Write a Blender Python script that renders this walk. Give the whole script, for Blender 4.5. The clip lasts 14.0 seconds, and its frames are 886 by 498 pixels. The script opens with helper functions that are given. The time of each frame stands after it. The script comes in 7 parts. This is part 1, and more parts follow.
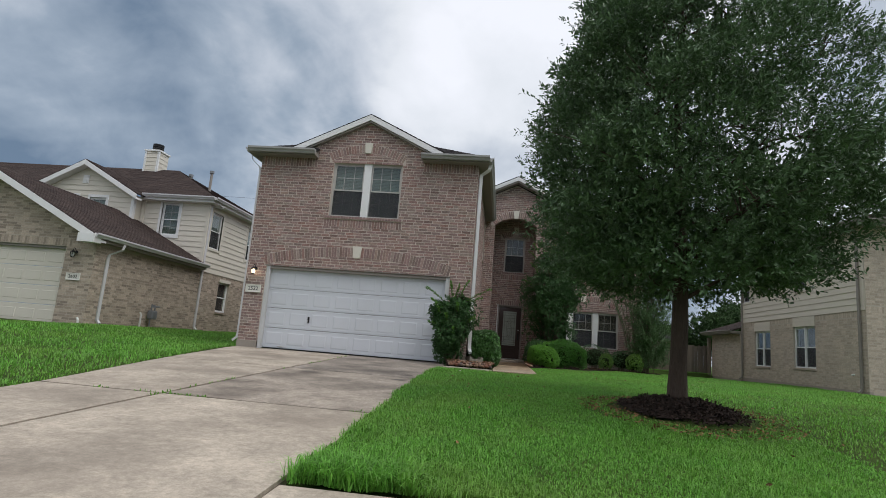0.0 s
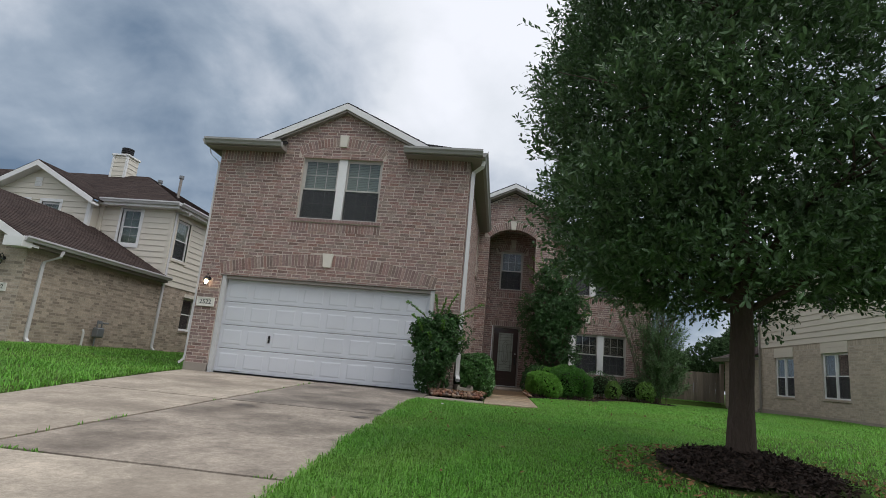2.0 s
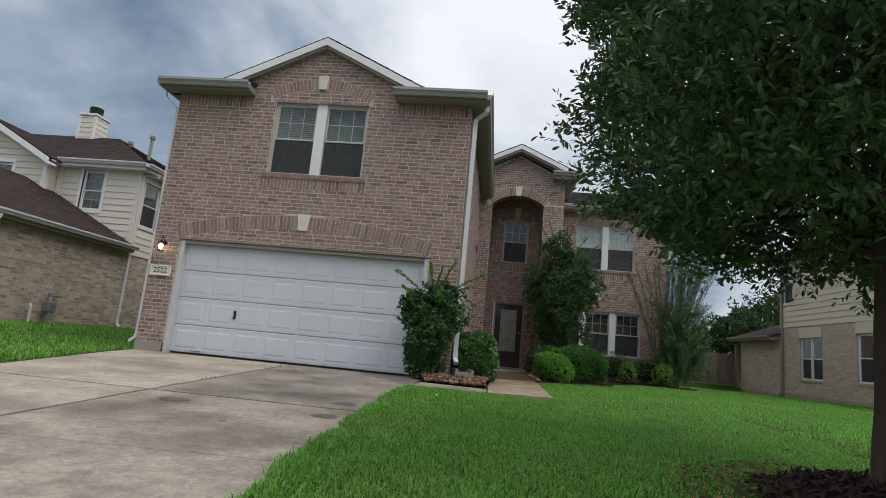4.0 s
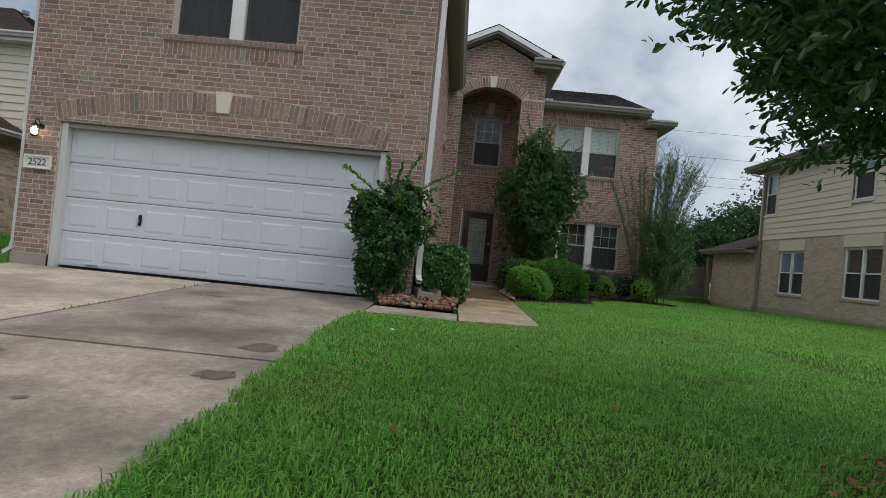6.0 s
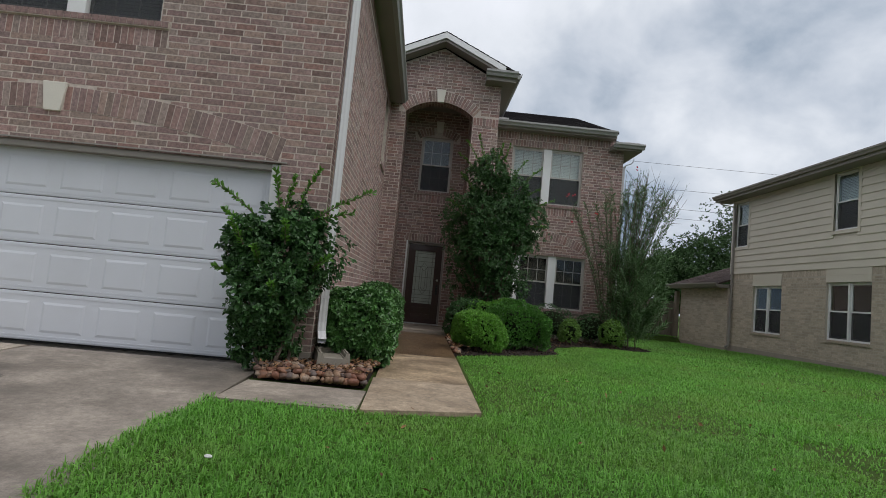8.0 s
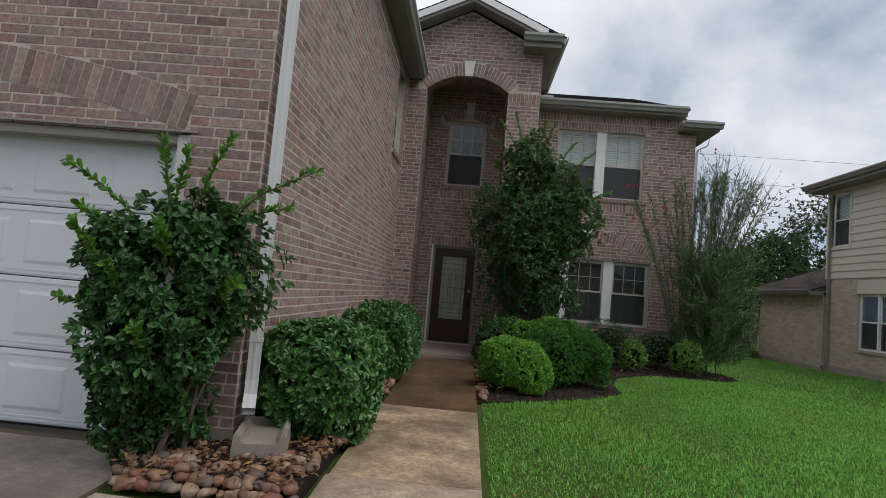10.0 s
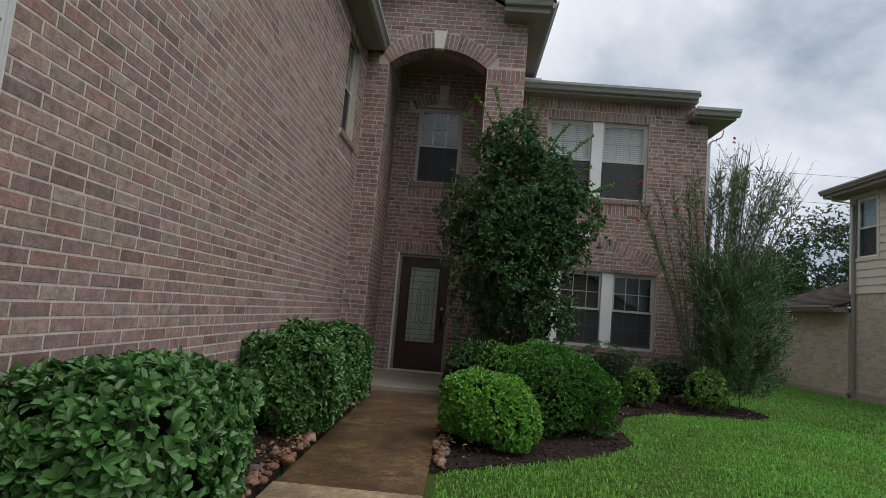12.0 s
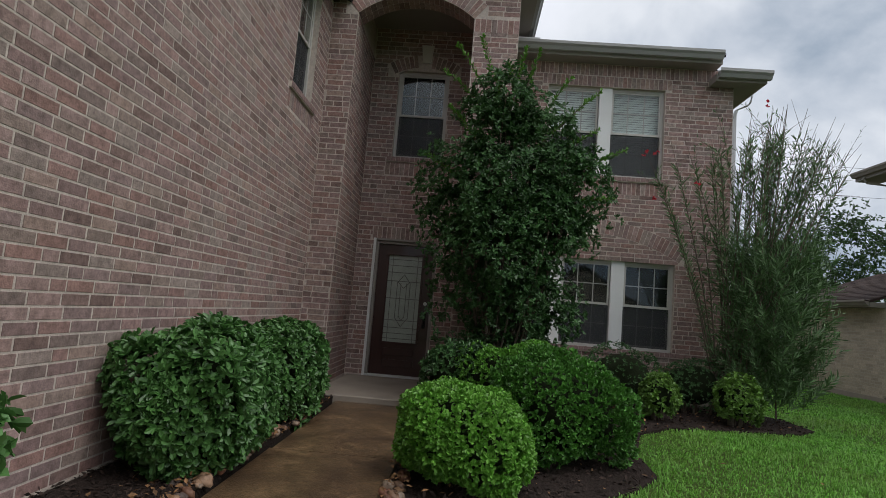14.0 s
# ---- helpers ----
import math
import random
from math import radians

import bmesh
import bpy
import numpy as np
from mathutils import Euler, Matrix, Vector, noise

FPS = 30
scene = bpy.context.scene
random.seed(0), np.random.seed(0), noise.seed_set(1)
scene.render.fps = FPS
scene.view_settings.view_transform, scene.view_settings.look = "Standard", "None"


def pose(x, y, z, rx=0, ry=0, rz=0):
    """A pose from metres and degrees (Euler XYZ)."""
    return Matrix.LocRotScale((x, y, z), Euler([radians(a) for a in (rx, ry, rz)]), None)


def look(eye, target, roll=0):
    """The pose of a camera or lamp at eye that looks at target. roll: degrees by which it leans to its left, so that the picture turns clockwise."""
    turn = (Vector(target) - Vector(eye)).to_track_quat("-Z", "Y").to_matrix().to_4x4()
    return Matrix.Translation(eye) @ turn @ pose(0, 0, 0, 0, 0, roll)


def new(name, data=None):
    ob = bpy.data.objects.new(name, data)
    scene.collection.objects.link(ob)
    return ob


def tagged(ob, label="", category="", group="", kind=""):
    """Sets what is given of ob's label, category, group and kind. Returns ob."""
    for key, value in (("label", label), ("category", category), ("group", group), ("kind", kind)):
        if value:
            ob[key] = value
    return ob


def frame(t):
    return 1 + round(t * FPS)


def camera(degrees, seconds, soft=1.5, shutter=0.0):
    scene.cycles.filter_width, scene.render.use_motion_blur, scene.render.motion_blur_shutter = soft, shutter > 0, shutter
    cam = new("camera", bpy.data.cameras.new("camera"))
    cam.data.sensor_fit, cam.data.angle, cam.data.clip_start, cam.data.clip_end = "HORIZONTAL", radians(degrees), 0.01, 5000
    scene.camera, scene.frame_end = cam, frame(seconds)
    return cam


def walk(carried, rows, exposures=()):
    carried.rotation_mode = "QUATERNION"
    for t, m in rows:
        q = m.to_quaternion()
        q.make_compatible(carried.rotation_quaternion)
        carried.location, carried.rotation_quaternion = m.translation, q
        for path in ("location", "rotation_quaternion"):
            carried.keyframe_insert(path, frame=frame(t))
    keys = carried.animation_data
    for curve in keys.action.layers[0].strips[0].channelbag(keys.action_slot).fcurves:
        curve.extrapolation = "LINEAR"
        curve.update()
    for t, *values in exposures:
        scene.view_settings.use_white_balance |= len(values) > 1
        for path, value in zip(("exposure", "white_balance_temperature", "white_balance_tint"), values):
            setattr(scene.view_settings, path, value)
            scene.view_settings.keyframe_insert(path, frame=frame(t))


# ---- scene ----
cam = camera(76.8, 14.0, soft=0.55)
PATH = [
    (0, (1.216, 4.170, 0.451), (0.988, 6.128, 0.787), 4.65),
    (0.5, (1.265, 4.676, 0.416), (1.036, 6.633, 0.760), 4.83),
    (1, (1.255, 5.236, 0.446), (1.010, 7.191, 0.791), 4.88),
    (1.5, (1.247, 5.775, 0.528), (1.006, 7.727, 0.890), 5.10),
    (2, (1.268, 6.302, 0.514), (1.045, 8.246, 0.931), 5.20),
    (2.5, (1.220, 6.823, 0.517), (1.011, 8.768, 0.934), 5.28),
    (2.7, (1.223, 7.024, 0.541), (1.009, 8.968, 0.960), 5.27),
    (4.8, (1.044, 8.942, 0.593), (0.848, 10.919, 0.827), 5.58),
    (5, (1.026, 9.144, 0.649), (0.879, 11.128, 0.854), 5.63),
    (5.5, (0.976, 9.711, 0.627), (0.890, 11.704, 0.772), 5.60),
    (6, (0.972, 10.194, 0.660), (0.918, 12.193, 0.697), 5.60),
    (6.5, (1.006, 10.670, 0.763), (0.992, 12.670, 0.763), 5.69),
    (7, (1.159, 11.224, 0.870), (1.220, 13.223, 0.871), 5.60),
    (7.5, (1.253, 11.795, 0.906), (1.310, 13.792, 1.006), 5.42),
    (8, (1.446, 12.290, 0.916), (1.511, 14.282, 1.075), 5.32),
    (8.2, (1.539, 12.498, 0.903), (1.592, 14.489, 1.076), 5.28),
    (10.3, (1.972, 14.902, 1.263), (1.858, 16.893, 1.409), 5.01),
    (10.5, (2.068, 15.101, 1.279), (1.965, 17.090, 1.463), 5.01),
    (11, (2.162, 15.536, 1.247), (2.057, 17.523, 1.454), 4.90),
    (11.5, (2.174, 16.021, 1.256), (2.082, 18.008, 1.467), 4.94),
    (12, (2.186, 16.559, 1.227), (2.103, 18.546, 1.442), 4.90),
    (12.5, (2.215, 17.019, 1.246), (2.136, 19.006, 1.461), 4.98),
    (13, (2.307, 17.437, 1.230), (2.275, 19.424, 1.449), 4.90),
    (13.5, (2.388, 17.747, 1.188), (2.346, 19.735, 1.409), 4.72),
    (14, (2.475, 17.990, 1.197), (2.376, 19.976, 1.407), 4.69),
]
walk(cam, [(t, look(eye, target, roll)) for t, eye, target, roll in PATH])

# ---- world, sun and exposure ----
scene.view_settings.exposure = 0.3
SUN_EL, SUN_AZ = radians(56), radians(120)
world = bpy.data.worlds.new("stormy_sky")
scene.world = world
world.use_nodes = True
wn, wl = world.node_tree.nodes, world.node_tree.links
wn.clear()


def wnode(kind, **inputs):
    n = wn.new(kind)
    for k, v in inputs.items():
        n.inputs[k.replace("_", " ")].default_value = v
    return n


def wmath(op, a, b=None):
    n = wn.new("ShaderNodeMath")
    n.operation = op
    for i, v in enumerate((a, b)):
        if v is None:
            continue
        if isinstance(v, (int, float)):
            n.inputs[i].default_value = v
        else:
            wl.new(v, n.inputs[i])
    return n.outputs[0]


w_out = wn.new("ShaderNodeOutputWorld")
w_bg = wn.new("ShaderNodeBackground")
w_sky = wn.new("ShaderNodeTexSky")
w_sky.sky_type = "NISHITA"
w_sky.sun_disc = False
w_sky.sun_elevation, w_sky.sun_rotation = SUN_EL, SUN_AZ
w_co = wn.new("ShaderNodeTexCoord")
w_sep = wn.new("ShaderNodeSeparateXYZ")
wl.new(w_co.outputs["Generated"], w_sep.inputs[0])
up = wmath("MAXIMUM", w_sep.outputs[2], 0.0)
den = wmath("ADD", up, 0.62)
w_com = wn.new("ShaderNodeCombineXYZ")
wl.new(wmath("DIVIDE", w_sep.outputs[0], den), w_com.inputs[0])
wl.new(wmath("DIVIDE", w_sep.outputs[1], den), w_com.inputs[1])
n1 = wnode("ShaderNodeTexNoise", Scale=2.3, Detail=5.0, Roughness=0.48, Distortion=0.35)
n2 = wnode("ShaderNodeTexNoise", Scale=6.5, Detail=7.0, Roughness=0.6, Distortion=0.3)
for n in (n1, n2):
    wl.new(w_com.outputs[0], n.inputs["Vector"])
# a storm cell stands to the north-west and the deck is dark low down; it is thin overhead
dotn = wn.new("ShaderNodeVectorMath")
dotn.operation = "DOT_PRODUCT"
wl.new(w_co.outputs["Generated"], dotn.inputs[0])
dotn.inputs[1].default_value = Vector((-0.62, 0.70, 0.30)).normalized()
lobe = wn.new("ShaderNodeMapRange")
lobe.interpolation_type = "SMOOTHSTEP"
for k, v in (("From Min", 0.80), ("From Max", 1.0), ("To Min", 0.0), ("To Max", 0.28)):
    lobe.inputs[k].default_value = v
wl.new(dotn.outputs["Value"], lobe.inputs[0])
# a greyer bank lies low in the north-east
dot2 = wn.new("ShaderNodeVectorMath")
dot2.operation = "DOT_PRODUCT"
wl.new(w_co.outputs["Generated"], dot2.inputs[0])
dot2.inputs[1].default_value = Vector((0.50, 0.84, 0.22)).normalized()
bank = wn.new("ShaderNodeMapRange")
bank.interpolation_type = "SMOOTHSTEP"
for k, v in (("From Min", 0.86), ("From Max", 1.0), ("To Min", 0.0), ("To Max", 0.06)):
    bank.inputs[k].default_value = v
wl.new(dot2.outputs["Value"], bank.inputs[0])
cloud = wmath("ADD", wmath("MULTIPLY", n1.outputs["Fac"], 1.75), wmath("MULTIPLY", n2.outputs["Fac"], 0.42))
cloud = wmath("ADD", cloud, wmath("MULTIPLY", up, 1.0))
cloud = wmath("ADD", wmath("SUBTRACT", wmath("SUBTRACT", cloud, bank.outputs[0]), lobe.outputs[0]), -0.70)
w_ramp = wn.new("ShaderNodeValToRGB")
cr = w_ramp.color_ramp
cr.elements[0].position, cr.elements[0].color = 0.20, (0.120, 0.175, 0.255, 1)
cr.elements[1].position, cr.elements[1].color = 0.98, (0.78, 0.80, 0.86, 1)
for pos, col in ((0.42, (0.275, 0.335, 0.415, 1)), (0.58, (0.47, 0.515, 0.585, 1)), (0.76, (0.67, 0.70, 0.75, 1))):
    e = cr.elements.new(pos)
    e.color = col
wl.new(cloud, w_ramp.inputs[0])
w_mul = wn.new("ShaderNodeVectorMath")
w_mul.operation = "SCALE"
w_mul.inputs["Scale"].default_value = 0.08
wl.new(w_sky.outputs[0], w_mul.inputs[0])
w_mix = wn.new("ShaderNodeMix")
w_mix.data_type = "RGBA"
w_mix.inputs["Factor"].default_value = 0.93
wl.new(w_mul.outputs[0], w_mix.inputs["A"])
wl.new(w_ramp.outputs[0], w_mix.inputs["B"])
wl.new(w_mix.outputs["Result"], w_bg.inputs[0])
w_bg.inputs[1].default_value = 1.0
wl.new(w_bg.outputs[0], w_out.inputs[0])

sun = new("sun", bpy.data.lights.new("sun", "SUN"))
sun.data.energy, sun.data.angle, sun.data.color = 1.0, radians(40), (1.0, 0.98, 0.96)
sun.matrix_world = look((0, 0, 30), (-0.50, 0.29, 30 - 0.86))

# ---- materials ----


def material(name, color, rough=0.7, vary=0.12, scale=6.0, fine=60.0, bump=0.15, metal=0.0, island=0.0, obj=0.0, stain=None,
             stain_scale=0.8, stain_amount=0.5, translucent=0.0, spec=0.5, stretch=(1, 1, 1), dist=0.01, coat=0.0, palette=(), speckle=0.0, mottle=0.0):
    m = bpy.data.materials.new(name)
    m.use_nodes = True
    n, l = m.node_tree.nodes, m.node_tree.links
    b = n["Principled BSDF"]
    out = n["Material Output"]
    b.inputs["Roughness"].default_value, b.inputs["Metallic"].default_value = rough, metal
    b.inputs["Specular IOR Level"].default_value, b.inputs["Coat Weight"].default_value = spec, coat
    geo = n.new("ShaderNodeNewGeometry")
    mp = n.new("ShaderNodeMapping")
    mp.inputs["Scale"].default_value = stretch
    l.new(geo.outputs["Position"], mp.inputs[0])
    big, small = n.new("ShaderNodeTexNoise"), n.new("ShaderNodeTexNoise")
    for t, s in ((big, scale), (small, fine)):
        t.inputs["Scale"].default_value, t.inputs["Detail"].default_value = s, 4
        l.new(mp.outputs[0], t.inputs["Vector"])

    def math_node(op, a, c):
        q = n.new("ShaderNodeMath")
        q.operation = op
        for i, v in enumerate((a, c)):
            if isinstance(v, (int, float)):
                q.inputs[i].default_value = v
            else:
                l.new(v, q.inputs[i])
        return q.outputs[0]

    val = math_node("ADD", math_node("MULTIPLY", big.outputs["Fac"], 2 * vary), math_node("MULTIPLY", small.outputs["Fac"], 1.4 * vary))
    val = math_node("ADD", val, 1 - 1.7 * vary)
    if island:
        val = math_node("MULTIPLY", val, math_node("ADD", math_node("MULTIPLY", geo.outputs["Random Per Island"], 2 * island), 1 - island))
    if obj:
        info = n.new("ShaderNodeObjectInfo")
        val = math_node("MULTIPLY", val, math_node("ADD", math_node("MULTIPLY", info.outputs["Random"], 2 * obj), 1 - obj))
    hsv = n.new("ShaderNodeHueSaturation")
    hsv.inputs["Color"].default_value = (*color, 1)
    l.new(val, hsv.inputs["Value"])
    if palette:
        pr = n.new("ShaderNodeValToRGB")
        pr.color_ramp.interpolation = "CONSTANT"
        for i, pc in enumerate(palette):
            e = pr.color_ramp.elements[i] if i < 2 else pr.color_ramp.elements.new(i / len(palette))
            e.position, e.color = i / len(palette), (*pc, 1)
        wn_ = n.new("ShaderNodeTexWhiteNoise")
        wn_.noise_dimensions = "1D"
        l.new(n.new("ShaderNodeObjectInfo").outputs["Random"] if obj else geo.outputs["Random Per Island"], wn_.inputs["W"])
        l.new(wn_.outputs["Value"], pr.inputs[0])
        l.new(pr.outputs[0], hsv.inputs["Color"])
    if speckle:
        sp = n.new("ShaderNodeTexNoise")
        sp.inputs["Scale"].default_value, sp.inputs["Detail"].default_value, sp.inputs["Roughness"].default_value = 22, 8, 0.75
        l.new(geo.outputs["Position"], sp.inputs["Vector"])
        sr = n.new("ShaderNodeMapRange")
        for k, q in (("From Min", 0.36), ("From Max", 0.64), ("To Min", 1 - speckle), ("To Max", 1 + speckle * 0.6)):
            sr.inputs[k].default_value = q
        l.new(sp.outputs["Fac"], sr.inputs[0])
        l.new(math_node("MULTIPLY", val, sr.outputs[0]), hsv.inputs["Value"])
    col = hsv.outputs[0]
    if mottle:
        # dark mildew in clouds with ragged rims, pale scuffs and fine pits
        tone = None
        for sc, lo, hi, dark, light in ((1.7, 0.40, 0.60, 1 - mottle, 1 + 0.35 * mottle), (7.5, 0.38, 0.62, 1 - 0.6 * mottle, 1 + 0.4 * mottle), (95, 0.36, 0.55, 1 - 0.8 * mottle, 1 + 0.1 * mottle)):
            mt = n.new("ShaderNodeTexNoise")
            mt.inputs["Scale"].default_value, mt.inputs["Detail"].default_value, mt.inputs["Roughness"].default_value = sc, 9, 0.7
            l.new(geo.outputs["Position"], mt.inputs["Vector"])
            mr_ = n.new("ShaderNodeMapRange")
            for k, q in (("From Min", lo), ("From Max", hi), ("To Min", dark), ("To Max", light)):
                mr_.inputs[k].default_value = q
            l.new(mt.outputs["Fac"], mr_.inputs[0])
            tone = mr_.outputs[0] if tone is None else math_node("MULTIPLY", tone, mr_.outputs[0])
        h2 = n.new("ShaderNodeHueSaturation")
        l.new(col, h2.inputs["Color"])
        l.new(tone, h2.inputs["Value"])
        col = h2.outputs[0]
    if stain:
        sn = n.new("ShaderNodeTexNoise")
        sn.inputs["Scale"].default_value, sn.inputs["Detail"].default_value, sn.inputs["Roughness"].default_value = stain_scale, 7, 0.62
        l.new(geo.outputs["Position"], sn.inputs["Vector"])
        rp = n.new("ShaderNodeValToRGB")
        rp.color_ramp.elements[0].position, rp.color_ramp.elements[1].position = 0.44, 0.68
        l.new(sn.outputs["Fac"], rp.inputs[0])
        mx = n.new("ShaderNodeMix")
        mx.data_type = "RGBA"
        l.new(math_node("MULTIPLY", rp.outputs[0], stain_amount), mx.inputs["Factor"])
        l.new(col, mx.inputs["A"])
        mx.inputs["B"].default_value = (*stain, 1)
        col = mx.outputs["Result"]
    l.new(col, b.inputs["Base Color"])
    if bump:
        bp = n.new("ShaderNodeBump")
        bp.inputs["Strength"].default_value, bp.inputs["Distance"].default_value = bump, dist
        l.new(math_node("ADD", small.outputs["Fac"], math_node("MULTIPLY", big.outputs["Fac"], 0.6)), bp.inputs["Height"])
        l.new(bp.outputs[0], b.inputs["Normal"])
    if translucent:
        tr = n.new("ShaderNodeBsdfTranslucent")
        l.new(col, tr.inputs[0])
        ms = n.new("ShaderNodeMixShader")
        ms.inputs[0].default_value = translucent
        l.new(b.outputs[0], ms.inputs[1])
        l.new(tr.outputs[0], ms.inputs[2])
        l.new(ms.outputs[0], out.inputs[0])
    return m


M = {}
BRICKS = ((0.329, 0.214, 0.193), (0.305, 0.204, 0.188), (0.341, 0.232, 0.208), (0.288, 0.203, 0.189), (0.316, 0.196, 0.172), (0.357, 0.247, 0.223), (0.268, 0.18, 0.167), (0.326, 0.221, 0.196), (0.309, 0.186, 0.159), (0.225, 0.150, 0.132), (0.335, 0.262, 0.230), (0.300, 0.225, 0.192), (0.360, 0.255, 0.215), (0.250, 0.185, 0.165))
STONES = ((0.22, 0.105, 0.06), (0.27, 0.165, 0.10), (0.15, 0.085, 0.06), (0.29, 0.21, 0.15), (0.20, 0.085, 0.05), (0.13, 0.095, 0.08), (0.24, 0.14, 0.085))
M["brick"] = material("pink_brown_brick", (0.27, 0.17, 0.145), 0.86, 0.13, 5.0, 110, 0.35, obj=0.11, dist=0.008, spec=0.3, palette=BRICKS, speckle=0.38)
M["brick_rest"] = material("pink_brown_brick_run", (0.27, 0.17, 0.145), 0.86, 0.13, 5.0, 110, 0.35, island=0.11, dist=0.008, spec=0.3, palette=BRICKS, speckle=0.38)
M["mortar"] = material("sandy_mortar", (0.57, 0.49, 0.43), 0.95, 0.2, 4, 120, 0.7, dist=0.005, spec=0.2, speckle=0.2)
M["brick_tan"] = material("tan_grey_brick", (0.42, 0.345, 0.275), 0.88, 0.2, 1.5, 80, 0.3, speckle=0.25, island=0.34, dist=0.004, spec=0.3)
M["mortar_tan"] = material("grey_mortar", (0.46, 0.40, 0.33), 0.95, 0.14, 3, 120, 0.4, dist=0.004, spec=0.2)
M["brick_cream"] = material("cream_grey_brick", (0.47, 0.40, 0.32), 0.88, 0.14, 1.5, 80, 0.3, island=0.16, speckle=0.22, dist=0.004, spec=0.3)
M["mortar_cream"] = material("cream_mortar", (0.46, 0.41, 0.34), 0.95, 0.12, 3, 120, 0.4, dist=0.004, spec=0.2)
M["concrete"] = material("weathered_concrete", (0.50, 0.43, 0.345), 0.9, 0.2, 1.6, 90, 0.5, stain=(0.21, 0.175, 0.14), stain_scale=0.7, stain_amount=0.75, dist=0.004, spec=0.3, mottle=0.19, speckle=0.22)
M["concrete_mid"] = material("stained_mid_concrete", (0.44, 0.375, 0.305), 0.85, 0.22, 1.4, 90, 0.5, stain=(0.11, 0.09, 0.072), stain_scale=0.75, stain_amount=0.85, dist=0.004, spec=0.35, mottle=0.21, speckle=0.24)
M["concrete_dark"] = material("stained_dark_concrete", (0.36, 0.308, 0.255), 0.7, 0.24, 1.3, 90, 0.5, stain=(0.10, 0.084, 0.068), stain_scale=0.9, stain_amount=0.85, dist=0.004, spec=0.4, mottle=0.21, speckle=0.24)
M["walk_front"] = material("tan_concrete", (0.43, 0.335, 0.235), 0.8, 0.25, 3.0, 70, 0.45, stain=(0.20, 0.14, 0.085), stain_scale=1.3, stain_amount=0.6, dist=0.005, mottle=0.3, speckle=0.3)
M["walk_mid"] = material("mid_tan_concrete", (0.48, 0.355, 0.225), 0.5, 0.35, 3.2, 70, 0.6, stain=(0.13, 0.085, 0.05), stain_scale=1.8, stain_amount=0.8, dist=0.006, mottle=0.3, speckle=0.4)
M["walk"] = material("dark_rusty_concrete", (0.20, 0.125, 0.066), 0.30, 0.45, 3.5, 70, 0.7, stain=(0.06, 0.036, 0.022), stain_scale=2.2, stain_amount=0.9, dist=0.008, mottle=0.3, speckle=0.6)
M["porch"] = material("porch_concrete", (0.33, 0.28, 0.23), 0.75, 0.14, 3.0, 90, 0.25, stain=(0.17, 0.14, 0.11), stain_scale=1.4, dist=0.004)
M["slab"] = material("foundation_concrete", (0.33, 0.29, 0.25), 0.93, 0.18, 4.0, 90, 0.4, dist=0.005, spec=0.3)
M["joint"] = material("dark_joint_filler", (0.10, 0.075, 0.055), 0.95, 0.2, 8, 80, 0.3)
M["road"] = material("road_concrete", (0.36, 0.33, 0.29), 0.9, 0.14, 1.5, 100, 0.3, stain=(0.2, 0.18, 0.16), stain_scale=0.5)
M["soil"] = material("lawn_thatch", (0.055, 0.095, 0.020), 0.95, 0.35, 2.0, 60, 0.8, stain=(0.075, 0.090, 0.026), stain_scale=0.5, stain_amount=0.6, dist=0.03, spec=0.1)
M["grass"] = material("grass_blade", (0.165, 0.405, 0.058), 0.5, 0.34, 0.45, 3.0, 0, island=0.36, translucent=0.35, spec=0.4, stain=(0.24, 0.36, 0.075), stain_scale=0.7, stain_amount=0.45)
M["mulch"] = material("dark_bark_mulch", (0.030, 0.020, 0.016), 0.95, 0.4, 5, 60, 1.0, dist=0.03, spec=0.25)
M["chip"] = material("bark_chip", (0.034, 0.022, 0.017), 0.9, 0.3, 8, 80, 0.4, island=0.6, spec=0.3)
M["litter"] = material("dead_leaf", (0.20, 0.105, 0.045), 0.85, 0.3, 8, 60, 0, island=0.5)
M["stone"] = material("brown_river_stone", (0.255, 0.150, 0.095), 0.6, 0.3, 12, 90, 0.35, obj=0.2, dist=0.004, palette=STONES, speckle=0.35)
M["white"] = material("white_paint", (0.80, 0.80, 0.79), 0.5, 0.05, 2.0, 40, 0.05, stain=(0.62, 0.61, 0.58), stain_scale=1.5, stain_amount=0.25)
M["gdoor"] = material("white_steel_door", (0.625, 0.645, 0.69), 0.42, 0.03, 1.2, 70, 0.06, stain=(0.50, 0.51, 0.53), stain_scale=0.9, stain_amount=0.3, dist=0.002)
M["taupe"] = material("taupe_painted_trim", (0.27, 0.245, 0.22), 0.6, 0.07, 2.0, 40, 0.08)
M["jamb"] = material("pale_grey_painted_jamb", (0.56, 0.56, 0.56), 0.55, 0.07, 2.0, 40, 0.08)
M["gutter"] = material("taupe_aluminium_gutter", (0.34, 0.335, 0.325), 0.5, 0.08, 2.0, 40, 0.05)
M["soffit"] = material("soffit_board", (0.26, 0.235, 0.21), 0.7, 0.06, 2.0, 40, 0.08)
M["downspout"] = material("pale_aluminium_downspout", (0.63, 0.62, 0.63), 0.4, 0.08, 2.0, 40, 0.06)
M["keystone"] = material("cast_limestone", (0.68, 0.64, 0.56), 0.8, 0.08, 6, 90, 0.3)
M["shingle"] = material("dark_asphalt_shingle", (0.042, 0.038, 0.039), 0.95, 0.3, 3, 110, 0.6, island=0.2, spec=0.2)
M["shingle_brown"] = material("brown_asphalt_shingle", (0.060, 0.043, 0.038), 0.95, 0.3, 1.6, 110, 0.6, island=0.22, spec=0.2)
